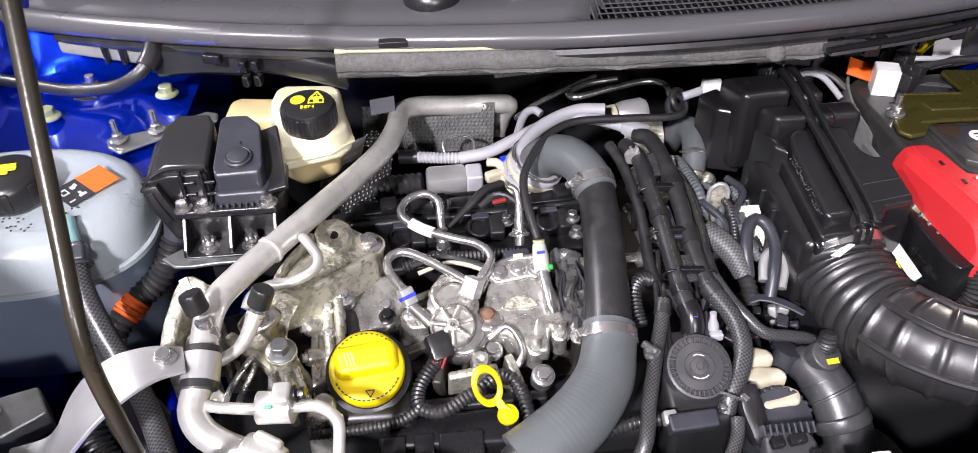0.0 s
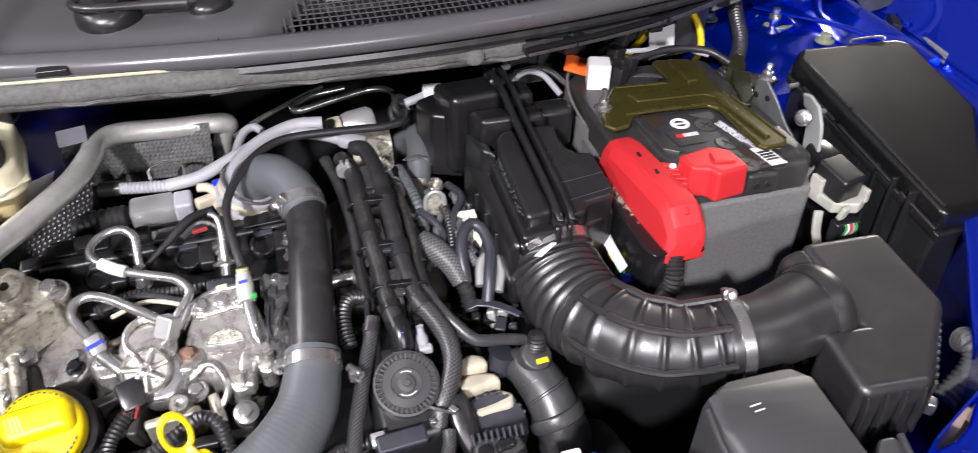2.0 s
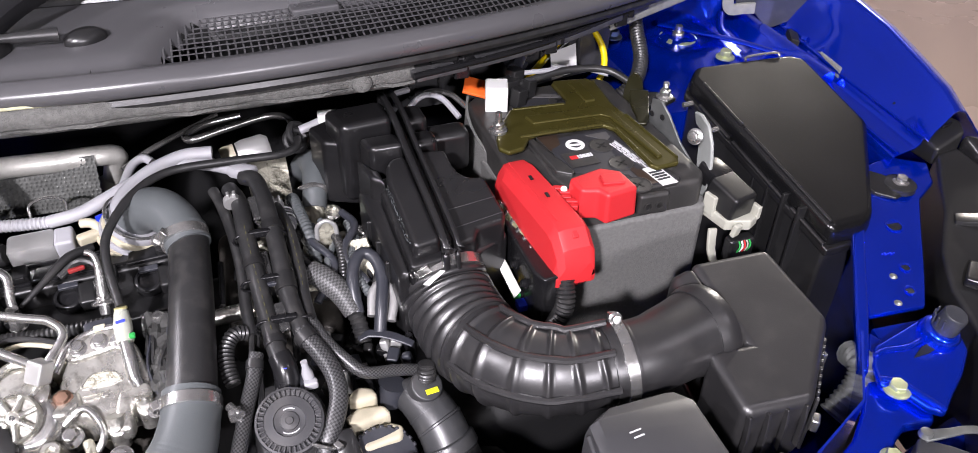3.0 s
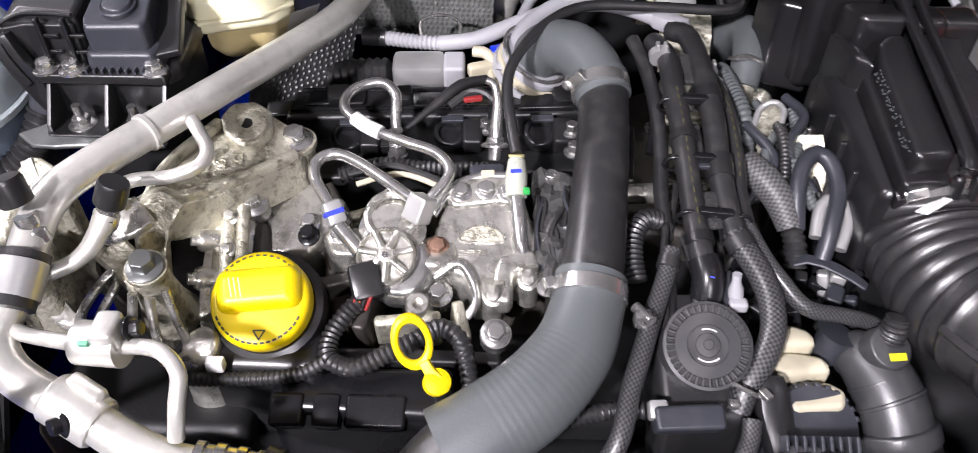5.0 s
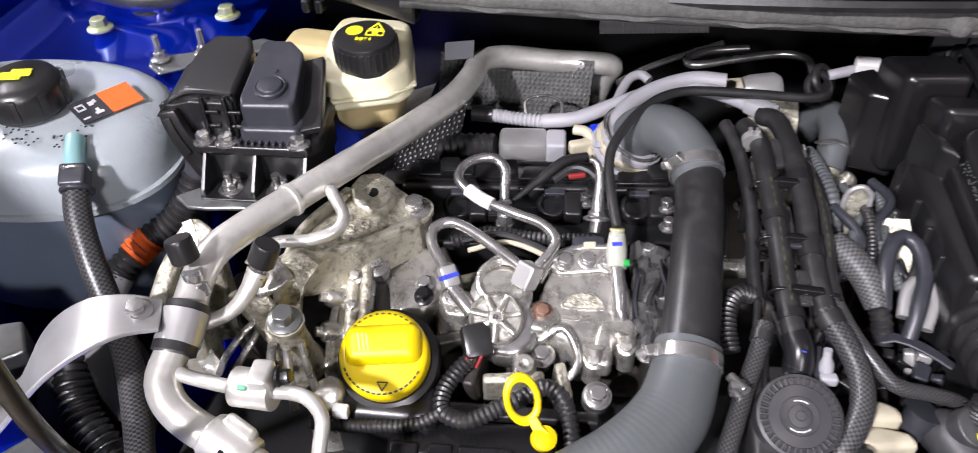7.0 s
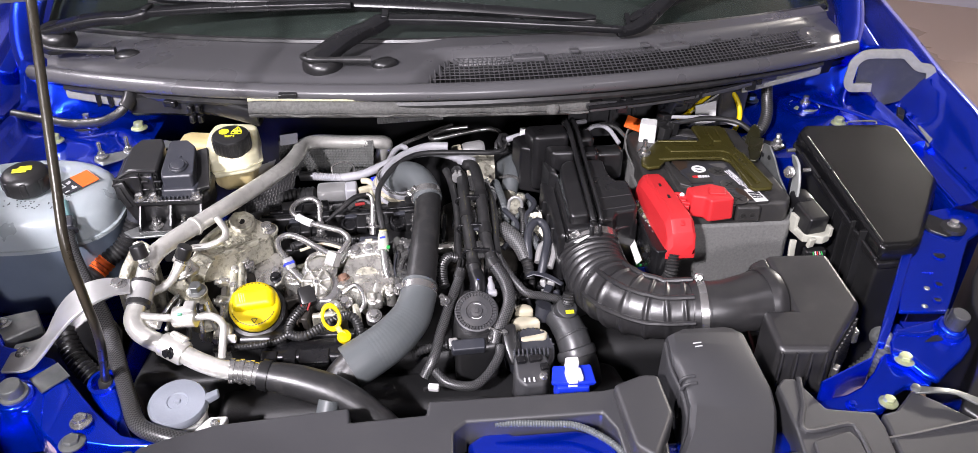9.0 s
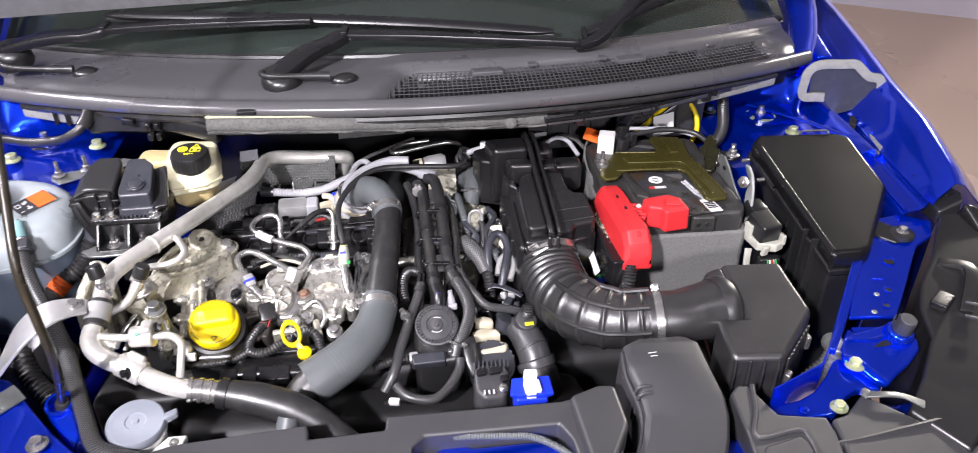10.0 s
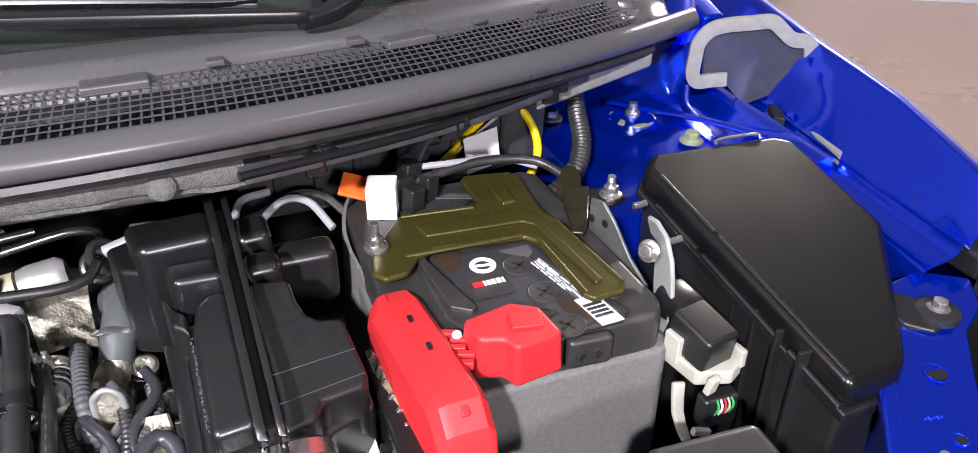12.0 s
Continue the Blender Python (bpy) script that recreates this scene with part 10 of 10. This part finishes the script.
# the leg that curves down from the arm, leaving a dark arch beside the timing case
part("leg", sheet([[Vector(p).lerp(Vector(q), u) + Vector((0, 0.006 * math.sin(math.pi * u), 0.006 * math.sin(math.pi * u))) for u in (0, 0.25, 0.5, 0.75, 1)] for p, q in (
    ((-0.362, -0.372, 0.936), (-0.330, -0.368, 0.931)), ((-0.366, -0.380, 0.924), (-0.341, -0.373, 0.916)), ((-0.366, -0.388, 0.908), (-0.3475, -0.378, 0.900)), ((-0.364, -0.396, 0.890), (-0.3490, -0.386, 0.880)), ((-0.362, -0.404, 0.868), (-0.3485, -0.394, 0.855)), ((-0.360, -0.41, 0.83), (-0.347, -0.40, 0.82)))], -0.010), CAST, mt, sharp=55)
part("saddle", strip([(-0.381, -0.396, 0.922), (-0.372, -0.394, 0.928), (-0.362, -0.389, 0.932), (-0.353, -0.381, 0.934)], [0.014, 0.022, 0.026, 0.024], 0.008, (0.2, -0.5, 0.9), 0.0035, 0.005), CAST_BRIGHT, mt)
part("saddle_skirt", strip([(-0.374, -0.400, 0.920), (-0.366, -0.402, 0.910), (-0.358, -0.404, 0.896), (-0.352, -0.408, 0.880)], [0.018, 0.016, 0.014, 0.014], 0.006, (0.2, -0.9, 0.4), 0.002, 0.005), CAST, mt)
part("strut", strip([(-0.394, -0.394, 0.916), (-0.381, -0.402, 0.911), (-0.367, -0.411, 0.904), (-0.353, -0.418, 0.892)], [0.010, 0.010, 0.010, 0.014], 0.010, bevel=0.003, step=0.006), CAST, mt)
wallc = part("left_wall", prism([(-0.442, -0.424), (-0.440, -0.404), (-0.432, -0.378), (-0.426, -0.368), (-0.416, -0.367), (-0.404, -0.373), (-0.400, -0.380), (-0.406, -0.386), (-0.414, -0.380), (-0.422, -0.386), (-0.426, -0.404), (-0.430, -0.428)], 0.85, slope((-0.43, -0.37, 0.967), (-0.41, -0.37, 0.966), (-0.437, -0.42, 0.936)), 0.004, 0.001, 3), CAST, mt)
part("wall_rib", strip([(-0.424, -0.372, 0.966), (-0.419, -0.379, 0.960), (-0.416, -0.390, 0.946)], [0.0022] * 3, 0.008, (1, 0, 0), 0.0006), CAST_BRIGHT, wallc)
part("wall_back", sheet([[(-0.428, -0.372, z), (-0.415, -0.372, z), (-0.402, -0.378, z)] for z in (0.958, 0.92, 0.88)], 0.004), CAST, wallc)
part("inner_shelf", prism([(-0.428, -0.400), (-0.412, -0.396), (-0.404, -0.410), (-0.406, -0.430), (-0.424, -0.434)], 0.86, slope((-0.428, -0.40, 0.930), (-0.412, -0.398, 0.934), (-0.41, -0.43, 0.912)), 0.005, 0.002, 3), CAST, wallc)
part("lug", strip([(-0.414, -0.408, 0.920), (-0.416, -0.414, 0.904), (-0.414, -0.422, 0.890), (-0.406, -0.428, 0.877), (-0.397, -0.428, 0.872)], [0.012, 0.013, 0.014, 0.014, 0.012], 0.006, (0.3, -0.7, 0.6), 0.002, 0.005), CAST_BRIGHT, mt)
part("lug_loop", strip([(-0.399, -0.431, 0.873), (-0.394, -0.428, 0.884), (-0.385, -0.422, 0.896), (-0.375, -0.413, 0.905), (-0.371, -0.409, 0.905), (-0.373, -0.414, 0.896), (-0.384, -0.426, 0.880), (-0.390, -0.434, 0.868)], [0.005] * 8, 0.010, (0.3, -0.6, 0.7), 0.0015, 0.004), CAST_BRIGHT, mt)
# cup coloured dark for the shade inside it
part("sunk_cup", turned([(0.020, -0.05), (0.0205, -0.006), (0.0195, 0.0), (0.0170, -0.001), (0.0160, -0.016), (0, -0.016)], (-0.377, -0.388, 0.893), (0.1, -0.35, 1), 30), SHADED_CAST, mt, "round cup in the casting, toned dark for its shade")
bc = part("bolt_column", turned([(0.021, -0.062), (0.0155, -0.044), (0.0122, -0.018), (0.0118, -0.006), (0.0134, -0.004), (0.0134, -0.001), (0, -0.001)], (-0.3455, -0.4185, 0.919), (0.05, -0.2, 1), 26), CAST, mt)
bolt((-0.3455, -0.4190, 0.919), 0.0082, 0.010, (0.05, -0.2, 1), GALV, bc)
for dx, dy in ((-0.010, -0.010), (0.004, -0.014), (0.013, -0.005)):
    part("column_rib", tube([(-0.3455 + dx * 0.85, -0.4205 + dy * 0.85, 0.905), (-0.3455 + dx * 1.15, -0.4255 + dy * 1.15, 0.885), (-0.3455 + dx * 1.5, -0.4285 + dy * 1.5, 0.860)], 0.0032, 10, 0.006), CAST_BRIGHT, bc)
part("foot_lobe", prism([(-0.336, -0.446), (-0.332, -0.430), (-0.318, -0.422), (-0.303, -0.428), (-0.305, -0.446), (-0.322, -0.452)], 0.80, slope((-0.335, -0.445, 0.862), (-0.305, -0.43, 0.872), (-0.31, -0.45, 0.860)), 0.006, 0.002, 3), CAST_BRIGHT, mt)
# near-black floor that paints the shade in the mount's gaps
part("floor_casting", prism([(-0.44, -0.47), (-0.43, -0.36), (-0.33, -0.35), (-0.29, -0.36), (-0.29, -0.47)], 0.70, 0.812, 0.01), DARK, mt)
# inner wall coloured dark for the shade under the arm
part("under_casting", prism([(-0.420, -0.366), (-0.352, -0.352), (-0.300, -0.330), (-0.300, -0.300), (-0.420, -0.335)], 0.72, 0.885, 0.006), SHADED_CAST, mt, "inner wall of the casting, toned dark for its shade")

# cowl's left trough, drain hose and clips
tr = thing("cowl_trough", (-0.40, -0.13, 1.02), "black plastic trough under the cowl's lip", "trough")
rows = []
for k in range(15):
    u = k / 14
    x = -0.492 + 0.205 * u
    y = -0.100 - 0.085 * u + 0.02 * math.sin(math.pi * u)
    z = 1.048 + 0.010 * u
    d = 0.026 if u < 0.5 else 0.020
    rows.append([(x, y + 0.03, z), (x, y + 0.006, z), (x, y, z - 0.003), (x, y - 0.003, z - d), (x, y + 0.003, z - d - 0.006), (x, y + 0.02, z - d - 0.010), (x, y + 0.05, z - d - 0.012)])
part("shell", sheet(rows, 0.003), BLACK, tr, sharp=50)
part("nose", tube([(-0.492, -0.085, 1.048), (-0.492, -0.100, 1.042), (-0.498, -0.110, 1.034)], 0.011, 14, 0.004), BLACK, tr)
part("recess", block((-0.425, -0.123, 1.046), (0.020, 0.010, 0.010), 0.002, (0, 0, -20)), BLACK_SHEEN, tr)
for k in range(4):
    part("clip", block((-0.392 + 0.006 * (k % 2) * 2, -0.138, 1.043 - 0.016 * (k // 2)), (0.007, 0.012, 0.012), 0.002, (0, 0, -15)), BLACK_SHEEN, tr)
for x in (-0.238, -0.160):
    part("lip_bracket", block((x, -0.192, 1.0835), (0.026, 0.010, 0.006), 0.001), BLACK, tr)
solid("drain_hose", tube([(-0.492, -0.100, 1.044), (-0.500, -0.111, 1.034), (-0.515, -0.114, 1.024), (-0.540, -0.109, 1.013), (-0.590, -0.094, 1.005), (-0.640, -0.068, 1.001), (-0.70, -0.04, 1.0)], 0.0068, 14, 0.006), RUBBER, "black drain hose from the cowl across the tower", "hose")
solid("lip_clip", join(block((-0.538, -0.055, 1.028), (0.006, 0.014, 0.03), 0.002), block((-0.560, -0.045, 1.026), (0.006, 0.012, 0.03), 0.002)), BLACK_SHEEN, "pair of black clips under the cowl", "clip")
solid("right_cowl_clip", join(block((0.228, -0.165, 1.055), (0.030, 0.016, 0.014), 0.003), block((0.255, -0.155, 1.052), (0.016, 0.020, 0.016), 0.004)), BLACK, "black plastic clip beside the felt strip", "clip")
gutter = thing("cowl_gutter", (0.35, -0.13, 1.04), "satin black gutter moulding under the cowl", "trough")
part("channel", strip([(0.19, -0.180, 1.046), (0.30, -0.150, 1.041), (0.40, -0.110, 1.035), (0.52, -0.045, 1.028)], [0.03] * 4, 0.008), PANEL, gutter)
part("lip", tube([(0.19, -0.193, 1.049), (0.30, -0.164, 1.045), (0.40, -0.123, 1.039), (0.52, -0.058, 1.032)], 0.0035, 8, 0.01), BLACK_SHEEN, gutter)
for x, y, z in ((0.245, -0.175, 1.040), (0.36, -0.137, 1.034), (0.475, -0.082, 1.028)):
    part("clip", join(block((x, y, z), (0.016, 0.010, 0.018), 0.002), block((x + 0.012, y + 0.004, z + 0.004), (0.012, 0.012, 0.010), 0.002)), BLACK_SHEEN, gutter)
wall = thing("bulkhead_panel", (0.35, -0.1, 0.95), "satin black ribbed insulating panel behind the battery", "panel")
part("sheet", sheet([[(x, -0.045 + 0.35 * (x - 0.2) ** 2 + (1.035 - z) * 0.1, z) for x in [0.19 + 0.035 * k for k in range(10)]] for z in (1.035, 1.0, 0.96, 0.92)], 0.004), PANEL, wall)
for x in (0.225, 0.262, 0.30, 0.345, 0.40, 0.455):
    y = -0.045 + 0.35 * (x - 0.2) ** 2
    part("rib", tube([(x, y - 0.001, 1.033), (x, y + 0.003, 0.995), (x, y + 0.007, 0.935)], 0.004, 8, 0.012), PANEL, wall)
part("ledge", strip([(0.19, -0.050, 1.000), (0.28, -0.048, 0.998), (0.38, -0.040, 0.996), (0.50, -0.020, 0.994)], [0.014] * 4, 0.004), PANEL, wall)

rod = thing("bonnet_prop", (-0.44, -0.51, 0.87), "dark bonnet prop rod with a bend near its foot", "prop rod")
part("rod", tube([(-0.439, -0.523, 0.856), (-0.434, -0.530, 0.880), (-0.412, -0.560, 0.940), (-0.395, -0.585, 0.995), (-0.391, -0.595, 1.050), (-0.394, -0.590, 1.108), (-0.401, -0.555, 1.160), (-0.420, -0.460, 1.285), (-0.445, -0.332, 1.450), (-0.478, -0.167, 1.664)], 0.0050, 14, 0.008), shader("dark_painted_rod", (0.03, 0.026, 0.018), 0.3, 0.2), rod)
part("foot_grommet", turned([(0.0075, -0.012), (0.0095, -0.008), (0.0095, 0.004), (0.0062, 0.008)], (-0.4365, -0.526, 0.868), (0.2, -0.28, 1), 20), RUBBER, rod, "black rubber foot grommet")

# washer filler and the left front corner
wf = thing("washer_filler", (-0.345, -0.56, 0.80), "grey washer filler cap on a white neck", "filler cap")
part("cap", turned([(0.0315, 0), (0.0335, 0.003), (0.0335, 0.010), (0.0315, 0.013), (0.012, 0.014), (0.011, 0.0125), (0.004, 0.0125), (0.003, 0.015), (0, 0.015)], (-0.345, -0.562, 0.856), (0.05, -0.15, 1), 44), shader("blue_grey_plastic", (0.24, 0.26, 0.30), 0.5), wf)
part("cap_ear", prism([(-0.316, -0.566), (-0.316, -0.552), (-0.302, -0.544), (-0.300, -0.552)], 0.858, 0.868, 0.002), shader("blue_grey_ear", (0.24, 0.26, 0.30), 0.5), wf)
part("neck", turned([(0.026, -0.12), (0.028, -0.02), (0.032, -0.004), (0.032, 0.0), (0, 0.0)], (-0.345, -0.562, 0.856), (0.05, -0.15, 1), 36), WHITE, wf)
part("flange", prism([(-0.340, -0.606), (-0.312, -0.608), (-0.296, -0.590), (-0.290, -0.566), (-0.312, -0.566)], 0.832, 0.844, 0.003), WHITE, wf)
bolt((-0.303, -0.578, 0.844), 0.004, 0.004, parent=wf)
lc = thing("corner_bracket", (-0.50, -0.55, 0.84), "blue painted corner bracket with bolts beside the radiator", "bracket")
part("cup", turned([(0.011, -0.05), (0.0165, -0.012), (0.0170, 0.0), (0.0130, 0.0005), (0.0115, -0.012), (0, -0.012)], (-0.440, -0.528, 0.872), (0, -0.3, 1), 30), BLUE, lc)
part("cup_skirt", prism([(-0.456, -0.534), (-0.424, -0.530), (-0.410, -0.560), (-0.418, -0.578), (-0.436, -0.560)], 0.80, slope((-0.45, -0.534, 0.868), (-0.424, -0.530, 0.870), (-0.418, -0.575, 0.842)), 0.005, 0.001, 3), BLUE, lc)
part("plate", prism([(-0.600, -0.43), (-0.567, -0.478), (-0.503, -0.497), (-0.467, -0.537), (-0.437, -0.568), (-0.401, -0.597), (-0.353, -0.606), (-0.353, -0.613), (-0.407, -0.612), (-0.443, -0.606), (-0.468, -0.613), (-0.497, -0.586), (-0.512, -0.568), (-0.580, -0.572), (-0.64, -0.50)], 0.80, slope((-0.567, -0.485, 0.893), (-0.467, -0.537, 0.874), (-0.497, -0.582, 0.864)), 0.004, 0.0, 3), BLUE, lc)
part("upstand", prism([(-0.503, -0.535), (-0.478, -0.532), (-0.470, -0.545), (-0.480, -0.600), (-0.492, -0.592)], 0.83, slope((-0.503, -0.535, 0.880), (-0.475, -0.532, 0.878), (-0.485, -0.598, 0.860)), 0.003), BLUE, lc)
part("boss", turned([(0.026, -0.02), (0.022, 0.0), (0.019, 0.003), (0, 0.003)], (-0.531, -0.549, 0.876), (0, -0.15, 1), 30), BLUE, lc)
part("steel_tag", quad_on((-0.520, -0.530, 0.884), (0.024, 0.025, 0.002), (0.020, -0.020, -0.004), 0.002), GALV, lc, "flat grey steel tag")
big = part("big_bolt", turned([(0.0165, 0.0), (0.0165, 0.004), (0.0130, 0.005), (0.0130, 0.016), (0.0115, 0.018), (0, 0.018)], (-0.531, -0.549, 0.878), (0, -0.15, 1), 26), GALV, lc, "large dull flanged bolt head")
bolt((-0.447, -0.585, 0.866), 0.0085, 0.007, parent=lc, material=STEEL)
bolt((-0.452, -0.607, 0.856), 0.010, 0.006, parent=lc, material=GALV)
part("lamp_bracket", prism([(-0.600, -0.438), (-0.548, -0.420), (-0.536, -0.442), (-0.576, -0.470), (-0.60, -0.47)], 0.87, slope((-0.585, -0.437, 0.902), (-0.548, -0.422, 0.902), (-0.576, -0.468, 0.892)), 0.003), GALV, lc, "grey pressed lamp bracket")
bolt((-0.578, -0.446, 0.901), 0.006, 0.005, parent=lc)
solid("left_shroud", sheet([[(-0.535 + 0.09 * u, -0.44 - 0.05 * v + 0.03 * math.sin(3.1 * u), 0.875 - 0.06 * v + 0.02 * math.sin(3.1 * u)) for u in [k / 10 for k in range(11)]] for v in (0, 0.5, 1, 1.6)], 0.004), BLACK, "black curved splash shroud in the corner", "shroud")
